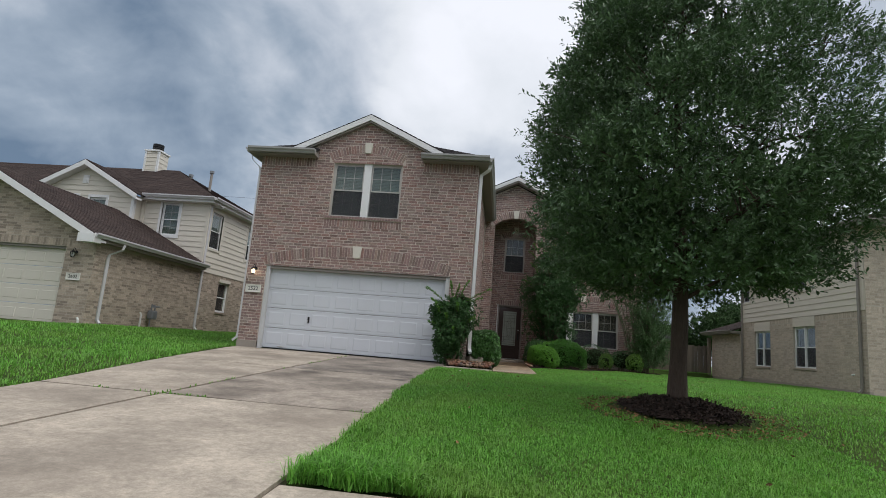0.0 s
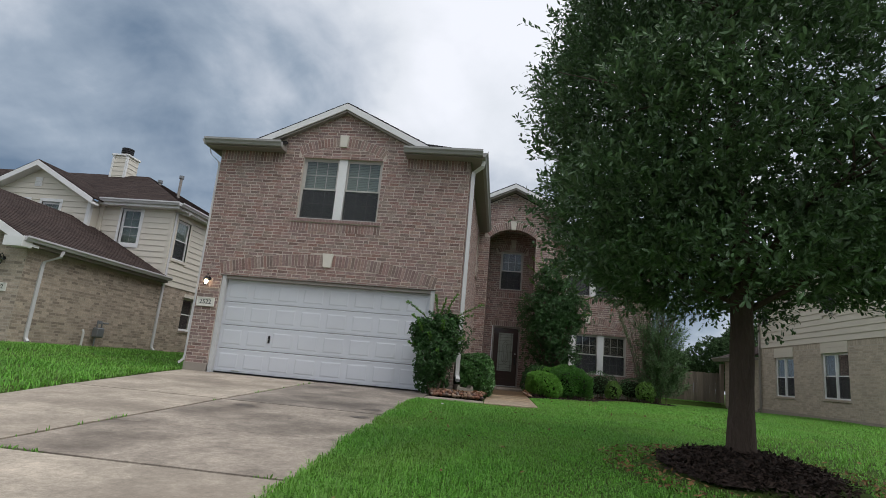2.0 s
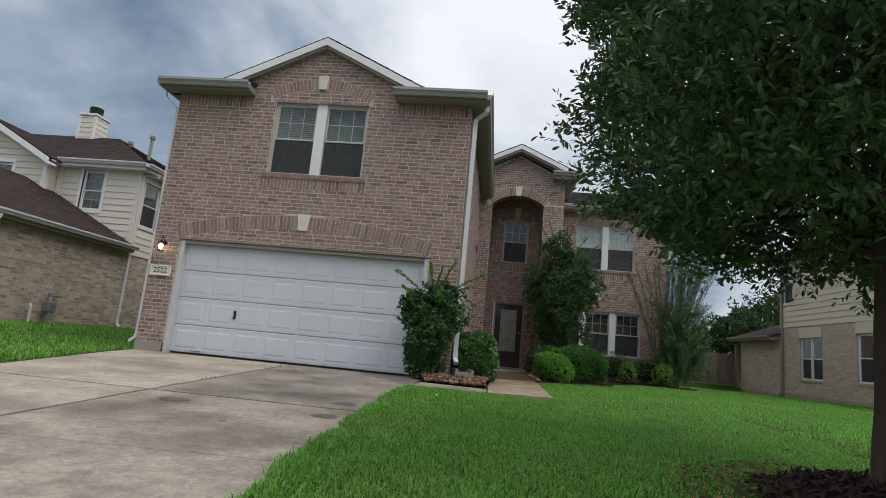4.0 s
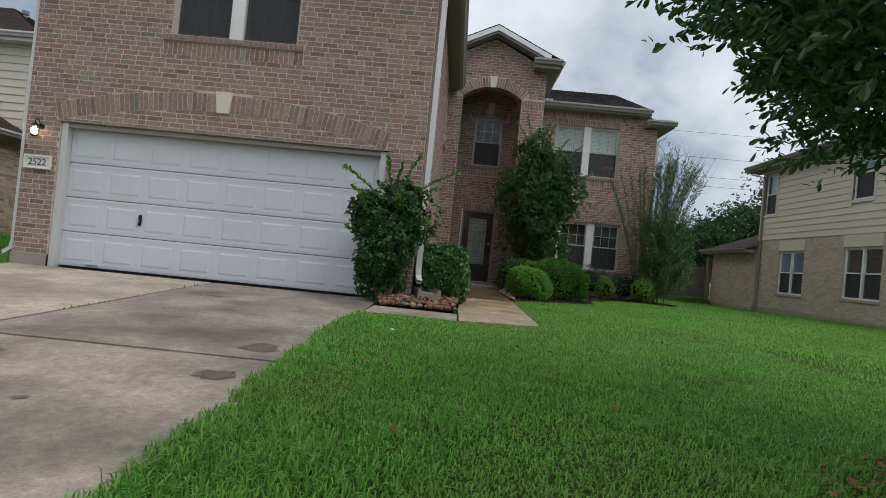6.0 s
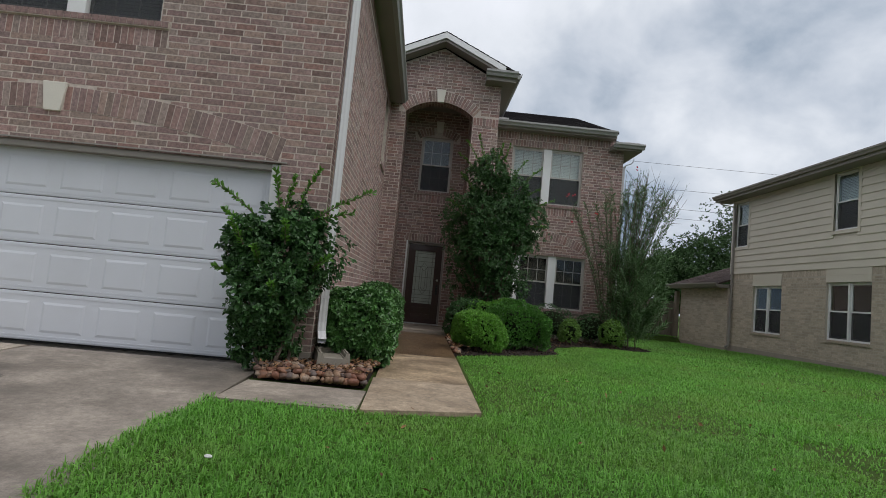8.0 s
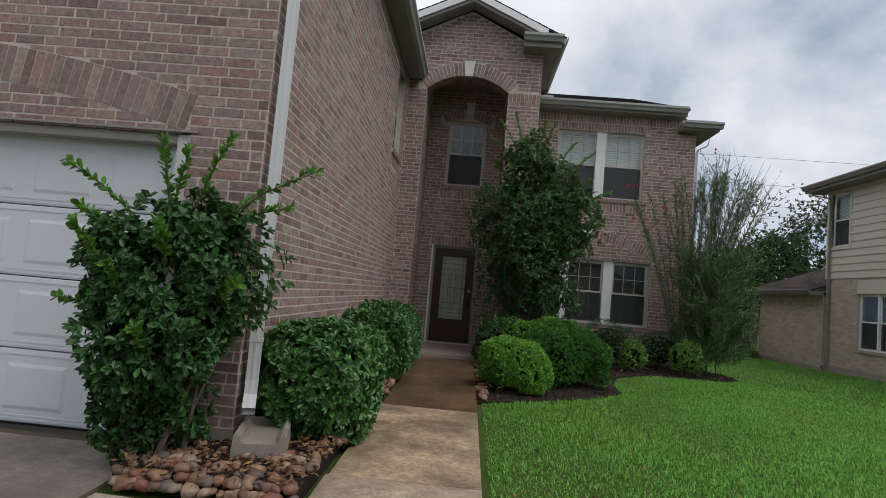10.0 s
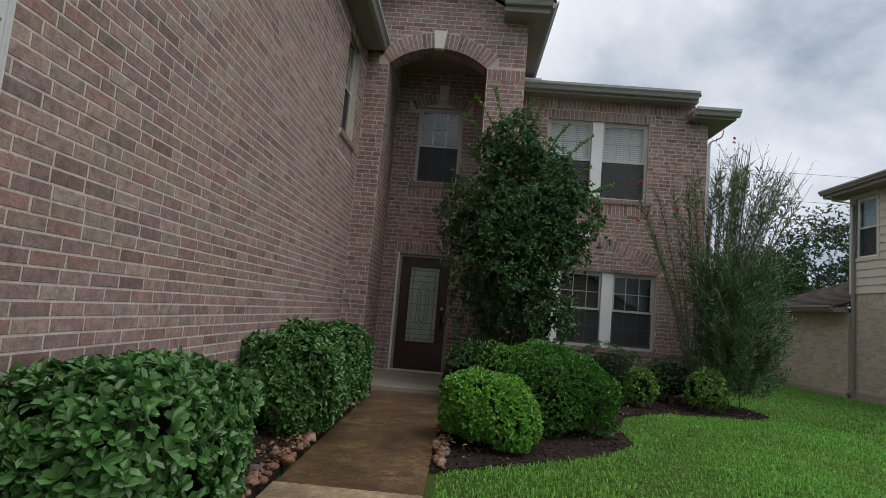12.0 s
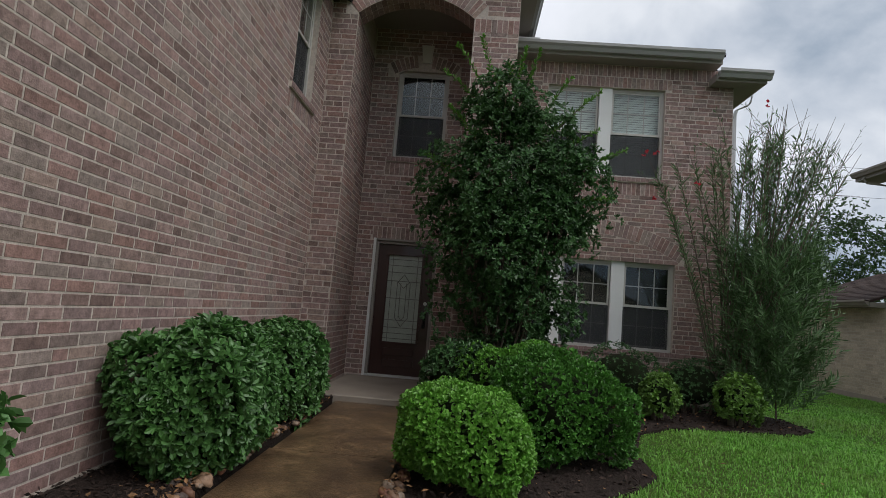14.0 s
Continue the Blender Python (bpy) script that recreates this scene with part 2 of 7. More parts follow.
M["siding"] = material("cream_lap_siding", (0.68, 0.635, 0.545), 0.7, 0.06, 1.0, 50, 0.1)
M["siding_r"] = material("beige_lap_siding", (0.60, 0.55, 0.46), 0.7, 0.06, 1.0, 50, 0.1)
M["alu"] = material("almond_window_frame", (0.50, 0.475, 0.44), 0.5, 0.06, 3.0, 40, 0.05)
M["muntin"] = material("pale_glazing_bar", (0.40, 0.39, 0.365), 0.5, 0.06, 3.0, 40, 0.05)
M["screen"] = material("dark_insect_screen", (0.032, 0.032, 0.036), 0.5, 0.1, 3.0, 300, 0.1)
M["blind"] = material("white_slat_blind", (0.86, 0.87, 0.86), 0.6, 0.06, 3.0, 40, 0)
M["curtain"] = material("grey_green_blind", (0.25, 0.29, 0.265), 0.7, 0.08, 3.0, 40, 0)
M["room"] = material("painted_dark_room", (0.03, 0.029, 0.028), 0.9, 0.1, 2, 30, 0)
M["mahogany"] = material("dark_mahogany", (0.040, 0.014, 0.011), 0.35, 0.25, 3, 60, 0.12, stretch=(6, 6, 0.6), coat=0.3)
M["black"] = material("black_iron", (0.022, 0.021, 0.022), 0.45, 0.15, 6, 60, 0.1, metal=0.6)
M["nickel"] = material("dull_nickel", (0.45, 0.43, 0.40), 0.35, 0.1, 6, 60, 0.05, metal=1.0)
M["lead"] = material("dull_lead_came", (0.13, 0.125, 0.115), 0.45, 0.1, 6, 60, 0.05, metal=0.4)
M["frost"] = material("textured_privacy_glass", (0.36, 0.40, 0.35), 0.22, 0.2, 7, 60, 0.5, dist=0.006)
M["bark"] = material("oak_bark", (0.075, 0.055, 0.045), 0.95, 0.35, 8, 40, 1.0, stretch=(1, 1, 0.25), dist=0.03, spec=0.2)
M["stem"] = material("grey_brown_stem", (0.13, 0.10, 0.075), 0.9, 0.2, 8, 60, 0.4)
M["oak_leaf"] = material("oak_leaf", (0.084, 0.152, 0.064), 0.38, 0.25, 0.9, 9, 0, island=0.35, translucent=0.13, spec=0.45)
M["hedge_leaf"] = material("hedge_leaf", (0.082, 0.195, 0.050), 0.38, 0.25, 2.0, 9, 0, island=0.35, translucent=0.2, spec=0.5)
M["box_leaf"] = material("boxwood_leaf", (0.165, 0.375, 0.055), 0.42, 0.25, 2.5, 9, 0, island=0.32, translucent=0.25, spec=0.45)
M["boxwood_dark"] = material("dark_boxwood_leaf", (0.085, 0.235, 0.038), 0.40, 0.25, 2.5, 9, 0, island=0.45, translucent=0.22, spec=0.45)
M["boxwood_mid"] = material("mid_boxwood_leaf", (0.14, 0.34, 0.048), 0.42, 0.25, 2.5, 9, 0, island=0.36, translucent=0.22, spec=0.45)
M["dark_leaf"] = material("dark_evergreen_leaf", (0.054, 0.130, 0.038), 0.4, 0.25, 2.0, 9, 0, island=0.38, translucent=0.18, spec=0.45)
M["shoot_leaf"] = material("fresh_shoot_leaf", (0.105, 0.25, 0.034), 0.38, 0.2, 2.0, 9, 0, island=0.3, translucent=0.3, spec=0.45)
M["oleander_leaf"] = material("oleander_leaf", (0.092, 0.170, 0.062), 0.45, 0.22, 1.5, 9, 0, island=0.35, translucent=0.2, spec=0.45)
M["nandina_leaf"] = material("yellow_green_leaf", (0.125, 0.245, 0.04), 0.45, 0.25, 3.0, 9, 0, island=0.4, translucent=0.25)
M["far_leaf"] = material("distant_leaf", (0.045, 0.085, 0.030), 0.7, 0.3, 0.3, 3, 0, island=0.35, translucent=0.15, spec=0.2)
M["core"] = material("painted_shade_core", (0.016, 0.022, 0.010), 0.95, 0.3, 6, 40, 0.5, spec=0.1)
M["petal"] = material("crimson_petal", (0.55, 0.03, 0.05), 0.6, 0.15, 8, 40, 0, island=0.2, translucent=0.2)
M["fence"] = material("weathered_cedar", (0.185, 0.155, 0.125), 0.9, 0.3, 2.5, 50, 0.5, stretch=(8, 8, 0.5), obj=0.22, dist=0.006, spec=0.2)
M["plaque"] = material("pale_stone_plaque", (0.74, 0.72, 0.66), 0.75, 0.06, 8, 90, 0.15)
M["ink"] = material("dark_number_paint", (0.03, 0.03, 0.03), 0.6, 0.05, 8, 60, 0)
M["splash"] = material("splash_block_concrete", (0.30, 0.27, 0.22), 0.9, 0.2, 5, 90, 0.4, stain=(0.14, 0.12, 0.09), stain_scale=3)
M["wire"] = material("cable_black", (0.03, 0.03, 0.035), 0.7, 0.05, 2, 20, 0)
M["meter"] = material("grey_meter_paint", (0.20, 0.21, 0.22), 0.5, 0.1, 6, 60, 0.1, metal=0.3)
M["pvc"] = material("white_pipe", (0.66, 0.65, 0.62), 0.5, 0.08, 6, 60, 0)


def glass_material():
    m = bpy.data.materials.new("window_glass")
    m.use_nodes = True
    b = m.node_tree.nodes["Principled BSDF"]
    b.inputs["Base Color"].default_value = (0.86, 0.93, 0.90, 1)
    b.inputs["Roughness"].default_value, b.inputs["Transmission Weight"].default_value, b.inputs["IOR"].default_value = 0.02, 1.0, 1.5
    return m


def bulb_material():
    m = bpy.data.materials.new("lit_bulb")
    m.use_nodes = True
    b = m.node_tree.nodes["Principled BSDF"]
    b.inputs["Emission Color"].default_value, b.inputs["Emission Strength"].default_value = (1.0, 0.80, 0.52, 1), 5.0
    return m


def screen_material():
    """A woven insect screen: dark threads with light between them."""
    m = bpy.data.materials.new("dark_insect_screen")
    m.use_nodes = True
    n, l = m.node_tree.nodes, m.node_tree.links
    b = n["Principled BSDF"]
    b.inputs["Base Color"].default_value, b.inputs["Roughness"].default_value = (0.045, 0.047, 0.05, 1), 0.6
    tr, mx = n.new("ShaderNodeBsdfTransparent"), n.new("ShaderNodeMixShader")
    mx.inputs[0].default_value = 0.55
    l.new(tr.outputs[0], mx.inputs[1])
    l.new(b.outputs[0], mx.inputs[2])
    l.new(mx.outputs[0], n["Material Output"].inputs[0])
    return m


M["glass"] = glass_material()
M["mesh_screen"] = screen_material()
M["bulb"] = bulb_material()

# ---- building helpers ----
rng = np.random.default_rng(7)


def mesh_of(name, verts, faces, mat, smooth=False):
    me = bpy.data.meshes.new(name)
    me.from_pydata([tuple(v) for v in verts], [], [tuple(f) for f in faces])
    me.materials.append(mat)
    if smooth:
        me.polygons.foreach_set("use_smooth", [True] * len(me.polygons))
    me.update()
    return me


def mesh_fast(name, verts, faces, mat, smooth=False):
    """verts (n, 3) and faces (m, k) as arrays."""
    me = bpy.data.meshes.new(name)
    v, f = np.asarray(verts, np.float32), np.asarray(faces, np.int32)
    k = f.shape[1]
    me.vertices.add(len(v))
    me.vertices.foreach_set("co", v.ravel())
    me.loops.add(f.size)
    me.loops.foreach_set("vertex_index", f.ravel())
    me.polygons.add(len(f))
    me.polygons.foreach_set("loop_start", np.arange(0, f.size, k, dtype=np.int32))
    me.materials.append(mat)
    me.update(calc_edges=True)
    me.polygons.foreach_set("use_smooth", np.full(len(f), smooth))
    me.validate()
    return me


def part(name, bm, mat, parent=None, label="", smooth=False):
    """Links a bmesh or mesh as one object under a thing or part."""
    if isinstance(bm, bmesh.types.BMesh):
        me = bpy.data.meshes.new(name)
        bm.to_mesh(me)
        bm.free()
        me.materials.append(mat)
        if smooth:
            me.polygons.foreach_set("use_smooth", [True] * len(me.polygons))
    else:
        me = bm
    ob = new(name, me)
    if parent is not None:
        ob.parent = parent
        ob.matrix_parent_inverse = parent.matrix_basis.inverted()
    if label:
        tagged(ob, label)
    return ob


def thing(name, at=(0, 0, 0), label="", category="", group="", kind=""):
    ob = new(name)
    ob.location = at
    ob.matrix_basis = Matrix.Translation(at)
    return tagged(ob, label, category, group, kind)


def B():
    return bmesh.new()


def box(bm, x0, x1, y0, y1, z0, z1, bevel=0.0):
    r = bmesh.ops.create_cube(bm, size=1.0)
    for v in r["verts"]:
        v.co = Vector(((x0 + x1) / 2 + v.co.x * (x1 - x0), (y0 + y1) / 2 + v.co.y * (y1 - y0), (z0 + z1) / 2 + v.co.z * (z1 - z0)))
    if bevel:
        es = list({e for v in r["verts"] for e in v.link_edges})
        bmesh.ops.bevel(bm, geom=es, offset=bevel, segments=1, affect="EDGES")
    return bm


def bx(*a, bevel=0.0):
    return box(B(), *a, bevel=bevel)


def extrude_poly(bm, pts, d):
    """Prism: polygon pts (3D) swept by vector d."""
    a = [bm.verts.new(p) for p in pts]
    b = [bm.verts.new(Vector(p) + Vector(d)) for p in pts]
    n = len(pts)
    bm.faces.new(a)
    bm.faces.new(b[::-1])
    for i in range(n):
        bm.faces.new((a[i], b[i], b[(i + 1) % n], a[(i + 1) % n]))
    bmesh.ops.recalc_face_normals(bm, faces=bm.faces[:])
    return bm


def tube(bm, pts, radii, sides=8):
    """Tapered tube along points."""
    rings = []
    for i, p in enumerate(pts):
        p = Vector(p)
        t = (Vector(pts[min(i + 1, len(pts) - 1)]) - Vector(pts[max(i - 1, 0)])).normalized()
        s = t.orthogonal().normalized()
        if abs(t.z) < 0.9:
            s = t.cross(Vector((0, 0, 1))).normalized()
        u = t.cross(s)
        r = radii[i] if hasattr(radii, "__len__") else radii
        rings.append([bm.verts.new(p + r * (math.cos(2 * math.pi * k / sides) * s + math.sin(2 * math.pi * k / sides) * u)) for k in range(sides)])
    for a, b in zip(rings, rings[1:]):
        for k in range(sides):
            bm.faces.new((a[k], b[k], b[(k + 1) % sides], a[(k + 1) % sides]))
    bm.faces.new(rings[0])
    bm.faces.new(rings[-1][::-1])
    bmesh.ops.recalc_face_normals(bm, faces=bm.faces[:])
    return bm


def smooth_step(a, b, v):
    t = min(1.0, max(0.0, (v - a) / (b - a)))
    return t * t * (3 - 2 * t)


# ---- brick courses ----
COURSE, MODULE, JOINT = 0.0735, 0.228, 0.0130


def brick_shape(w, h, d, c=0.003):
    """Verts and quads of one brick: w along x, h along z, its face at y = -d."""
    x, z = w / 2, h / 2
    v = [(-x, 0, -z), (x, 0, -z), (x, 0, z), (-x, 0, z), (-x, -d + c, -z), (x, -d + c, -z), (x, -d + c, z), (-x, -d + c, z),
         (-x + c, -d, -z + c), (x - c, -d, -z + c), (x - c, -d, z - c), (-x + c, -d, z - c)]
    f = [(8, 9, 10, 11)]
    for i in range(4):
        j = (i + 1) % 4
        f += [(i, j, 4 + j, 4 + i), (4 + i, 4 + j, 8 + j, 8 + i)]
    return np.array(v), np.array(f)


brick_cache = {}


def brick_mesh(w, h, mat):
    key = (round(w, 2), round(h, 3), mat.name)
    if key not in brick_cache:
        v, f = brick_shape(key[0], h, 0.0022, 0.0012)
        brick_cache[key] = mesh_of("brick", v, f, mat)
    return brick_cache[key]


class Courses:
    """Bricks on one face: origin o, u along the wall, n out of it; blocked(v) gives the spans of u with no brick."""

    def __init__(self, parent, o, u, mat, rest, near=None):
        self.parent, self.o, self.u, self.mat, self.rest, self.near = parent, Vector(o), Vector(u), mat, rest, near
        self.n = self.u.cross(Vector((0, 0, 1)))
        self.single, self.joined = [], []

    def add(self, u, v, w, h, turn=0.0, proud=0.0):
        lift = proud + abs(float(rng.normal(0, 0.0004)))
        at = self.o + self.u * u + Vector((0, 0, v)) + self.n * lift
        m = Matrix((self.u, -self.n, Vector((0, 0, 1)))).transposed().to_4x4()
        m = Matrix.Translation(at) @ m @ Matrix.Rotation(turn, 4, "Y")
        if self.near and self.near(u, v) and len(self.single) < 300:
            self.single.append((m, w, h))
        else:
            self.joined.append((m, w, h))

    def run(self, u0, u1, v0, v1, blocked=lambda v: [], edge=lambda v: None):
        k, v = 0, v0
        while v + COURSE * 0.6 < v1:
            mid = v + COURSE / 2
            lo, hi = edge(mid) or (u0, u1)
            start = math.floor((lo - MODULE) / MODULE) * MODULE + (MODULE / 2 if k % 2 else 0) + float(rng.uniform(-0.035, 0.035))
            spans = sorted(blocked(mid))
            while start < hi:
                long = MODULE * (0.52 if rng.random() < 0.06 else 1.0) + float(rng.normal(0, 0.004))
                pieces = [(max(start, lo), min(start + long, hi))]
                for a, b in spans:
                    nxt = []
                    for p, q in pieces:
                        if b <= p or a >= q:
                            nxt.append((p, q))
                        else:
                            if a > p:
                                nxt.append((p, a))
                            if b < q:
                                nxt.append((b, q))
                    pieces = nxt
                for p, q in pieces:
                    if q - p > 0.03:
                        self.add((p + q) / 2, mid, q - p - JOINT, COURSE - JOINT)
                start += long
            v += COURSE
            k += 1

    def soldier(self, u0, u1, v0, height):
        n = max(1, round((u1 - u0) / COURSE))
        w = (u1 - u0) / n
        for i in range(n):
            self.add(u0 + (i + 0.5) * w, v0 + height / 2, w - JOINT * 0.75, height - JOINT)

    def arch(self, uc, half, spring, rise, height, key=0.0):
        """A ring of bricks on end over a segmental arch."""
        r = (half * half + rise * rise) / (2 * rise)
        zc = spring + rise - r
        a1 = math.asin(half / r)
        n = round(2 * a1 * (r + height / 2) / COURSE)
        # the bed of mortar that the ring is laid in
        band = B()
        for i in range(28):
            q = []
            for k, rad in ((i, r), (i + 1, r), (i + 1, r + height), (i, r + height)):
                b = -a1 + k * 2 * a1 / 28
                q.append(self.o + self.u * (uc + rad * math.sin(b)) + Vector((0, 0, zc + rad * math.cos(b))) + self.n * 0.0035)
            extrude_poly(band, q, -self.n * 0.006)
        bmesh.ops.remove_doubles(band, verts=band.verts[:], dist=0.0003)
        part("ring_mortar", band, M["mortar"], self.parent)
        for i in range(n):
            a = -a1 + (i + 0.5) * 2 * a1 / n
            if abs(a) * r < key:
                continue
            rr = r + height / 2
            self.add(uc + rr * math.sin(a), zc + rr * math.cos(a), 2 * a1 * r / n - JOINT * 0.5, height - JOINT * 0.8, a, 0.0042)

    def done(self):
        if self.joined:
            vs, fs, k = [], [], 0
            for m, w, h in self.joined:
                v, f = brick_shape(w, h, 0.0018, 0.001)
                a = np.array(m)
                vs.append(v @ a[:3, :3].T + a[:3, 3])
                fs.append(f + k)
                k += len(v)
            tagged(part("brickwork", mesh_fast("brickwork", np.concatenate(vs), np.concatenate(fs), self.rest), None, self.parent), kind="stuff")
        for m, w, h in self.single:
            ob = new("brick", brick_mesh(w, h, self.mat))
            ob.parent = self.parent
            ob.matrix_parent_inverse = self.parent.matrix_basis.inverted()
            ob.matrix_basis = m


def arch_span(uc, half, spring, rise, height, v):
    """The span of u that an arch ring and what it frames take at the height v; None outside."""
    r = (half * half + rise * rise) / (2 * rise)
    zc = spring + rise - r
    a1 = math.asin(half / r)
    out = None
    ro = r + height
    if v <= zc + ro and v > zc + r * math.cos(a1) - 0.02:
        x = math.sqrt(max(0, ro * ro - (v - zc) ** 2))
        out = min(x, max(half, ro * math.sin(a1)) + 0.0)
        inner = math.sqrt(r * r - (v - zc) ** 2) if v < zc + r else 0.0
        return (uc - out, uc + out, min(inner, half))
    return None


def wall_cells(bm, axis, face, thick, u0, u1, v0, v1, holes):
    """A wall from cells round rectangular holes; axis 'x' runs along x with its face at y = face."""
    us = sorted({u0, u1, *[h[0] for h in holes], *[h[1] for h in holes]})
    vs = sorted({v0, v1, *[h[2] for h in holes], *[h[3] for h in holes]})
    for a, b in zip(us, us[1:]):
        run = None
        for c, d in zip(vs, vs[1:]):
            solid = not any(h[0] < (a + b) / 2 < h[1] and h[2] < (c + d) / 2 < h[3] for h in holes)
            if solid:
                run = (run[0], d) if run else (c, d)
            if (not solid or d == vs[-1]) and run:
                if axis == "x":
                    box(bm, a, b, face, face + thick, *run)
                else:
                    box(bm, min(face, face + thick), max(face, face + thick), a, b, *run)
                run = None
    bmesh.ops.remove_doubles(bm, verts=bm.verts[:], dist=0.0005)
    return bm

# ---- ground, road, drive and walks ----
LAWN_Y = ((-400, -0.75), (2.0, -0.72), (6.0, -0.52), (7.7, -0.44), (10.0, -0.31), (12.0, -0.17), (14.0, -0.10), (15.3, -0.06), (17.0, -0.04), (21.0, -0.01), (26.0, -0.01), (31.0, -0.12), (36.0, -0.18), (60.0, -0.3), (500, -0.3))


def drive_z(y):
    return float(np.interp(y, (0, 4, 8, 10.2, 14.5, 17.5, 18.5), (-0.72, -0.62, -0.44, -0.335, -0.15, -0.03, 0.0)))


def drive_left(y):
    return float(np.interp(y, (8, 17, 18.4), (-3.6, -5.5, -5.66)))


DRIVE_RIGHT = -0.08


def ground_z(x, y):
    z = float(np.interp(y, [p[0] for p in LAWN_Y], [p[1] for p in LAWN_Y]))
    left = smooth_step(-4.2 - 0.2 * max(0, y - 8), -9.5, x)
    z += 0.24 * left * smooth_step(5, 12, y)
    if y < 18.4:
        z += (drive_z(y) + 0.01 - z) * (1 - smooth_step(0.0, 0.7, min(abs(x - DRIVE_RIGHT), abs(x - drive_left(y)))))
    z += 0.10 * math.exp(-((x - 3.5) ** 2 + (y - 11.85) ** 2) / 0.55)
    return z


def grid_sheet(name, xs, ys, mat, fz):
    vs = [(x, y, fz(x, y)) for y in ys for x in xs]
    n = len(xs)
    fs = [(j * n + i, j * n + i + 1, (j + 1) * n + i + 1, (j + 1) * n + i) for j in range(len(ys) - 1) for i in range(n - 1)]
    return mesh_of(name, vs, fs, mat, True)


xs = sorted({*np.arange(-20, 22, 0.4).round(2), *np.geomspace(22, 900, 14).round(1), *(-np.geomspace(20.5, 900, 14)).round(1)})
ys = sorted({*np.arange(-4, 40, 0.4).round(2), *np.geomspace(40.5, 1200, 14).round(1), *(-np.geomspace(4.5, 500, 10)).round(1)})


def sheet_z(x, y):
    z = ground_z(x, y) - 0.02
    if drive_left(y) - 0.1 < x < DRIVE_RIGHT and y < 18.6:
        z = min(z, drive_z(y) - 0.09)
    if 5.6 < y < 7.9:
        z -= 0.12
    return z


tagged(new("ground", grid_sheet("ground", xs, ys, M["soil"], sheet_z)), "green lawn ground between the houses", "lawn", kind="structure")
bm = B()
box(bm, -300, 300, -9.0, 0.8, -1.2, -0.80)
tagged(part("road", bm, M["road"]), "pale concrete residential road", "road", kind="structure")
tagged(part("kerb", bx(-300, 300, 0.8, 0.98, -1.2, -0.68, bevel=0.02), M["road"]), "concrete kerb along the road", "kerb", kind="structure")


def slab_piece(name, corners, depth, mat, parent, gap=0.015, zf=None, div=6):
    """A cast slab over four corners (x, y), following the slope, with eased edges."""
    c = [Vector((p[0], p[1], 0)) for p in corners]
    mid = sum(c, Vector()) / 4
    c = [p + Vector((math.copysign(gap, mid.x - p.x), math.copysign(gap, mid.y - p.y), 0)) for p in c]
    vs, fs = [], []
    n = div + 1
    for j in range(n):
        for i in range(n):
            a, b = i / div, j / div
            p = (c[0] * (1 - a) + c[1] * a) * (1 - b) + (c[3] * (1 - a) + c[2] * a) * b
            rim = 0.006 if i in (0, div) or j in (0, div) else 0
            chip = 0.012 * noise.noise(Vector((p.x * 2.3, p.y * 2.3, 3.0))) if rim and div > 8 else 0.0
            vs.append((p.x + chip, p.y + chip, zf(p.x, p.y) - rim))
    for j in range(div):
        for i in range(div):
            fs.append((j * n + i, j * n + i + 1, (j + 1) * n + i + 1, (j + 1) * n + i))
    ring = [i for i in range(n)] + [j * n + div for j in range(1, n)] + [div * n + i for i in range(div - 1, -1, -1)] + [j * n for j in range(div - 1, 0, -1)]
    base = len(vs)
    vs += [(vs[i][0], vs[i][1], vs[i][2] - depth) for i in ring]
    k = len(ring)
    fs += [(ring[(i + 1) % k], ring[i], base + i, base + (i + 1) % k) for i in range(k)]
    return part(name, mesh_of(name, vs, fs, mat), None, parent)


drive = thing("driveway", (0, 0, 0), "stained pale concrete driveway with cracked joints", "driveway", kind="structure")
dz = lambda x, y: drive_z(y)
rows = (2.2, 6.1, 10.3, 14.12, 18.36)
for y0, y1 in zip(rows, rows[1:]):
    m0, m1 = -2.55, -2.55
    slab_piece("slab", ((drive_left(max(y0, 8)), y0), (m0, y0), (m1, y1), (drive_left(max(y1, 8)), y1)), 0.1, M["concrete"], drive, gap=0.022, zf=dz, div=24)
    # a crack runs across the second bay of the right lane
    for a, b in (((y0, y0), (11.80, 11.97)), ((11.76, 11.93), (y1, y1))) if y0 == 10.3 else (((y0, y0), (y1, y1)),):
        # the right lane takes darker stained concrete bay by bay towards the garage
        slab_piece("slab", ((m0, a[0]), (DRIVE_RIGHT, a[1]), (DRIVE_RIGHT, b[1]), (m1, b[0])), 0.1, M["concrete_dark"] if y0 > 14 else M["concrete_mid"] if y0 > 9 else M["concrete"], drive, gap=0.024, zf=dz, div=24)
bed = grid_sheet("joint_bed", np.linspace(-4.0, DRIVE_RIGHT - 0.02, 6), np.linspace(2.2, 18.5, 20), M["joint"], lambda x, y: drive_z(y) - 0.035)
part("joint_bed", bed, None, drive)
oil = material("oil_mark", (0.135, 0.114, 0.095), 0.7, 0.3, 9, 60, 0.1)


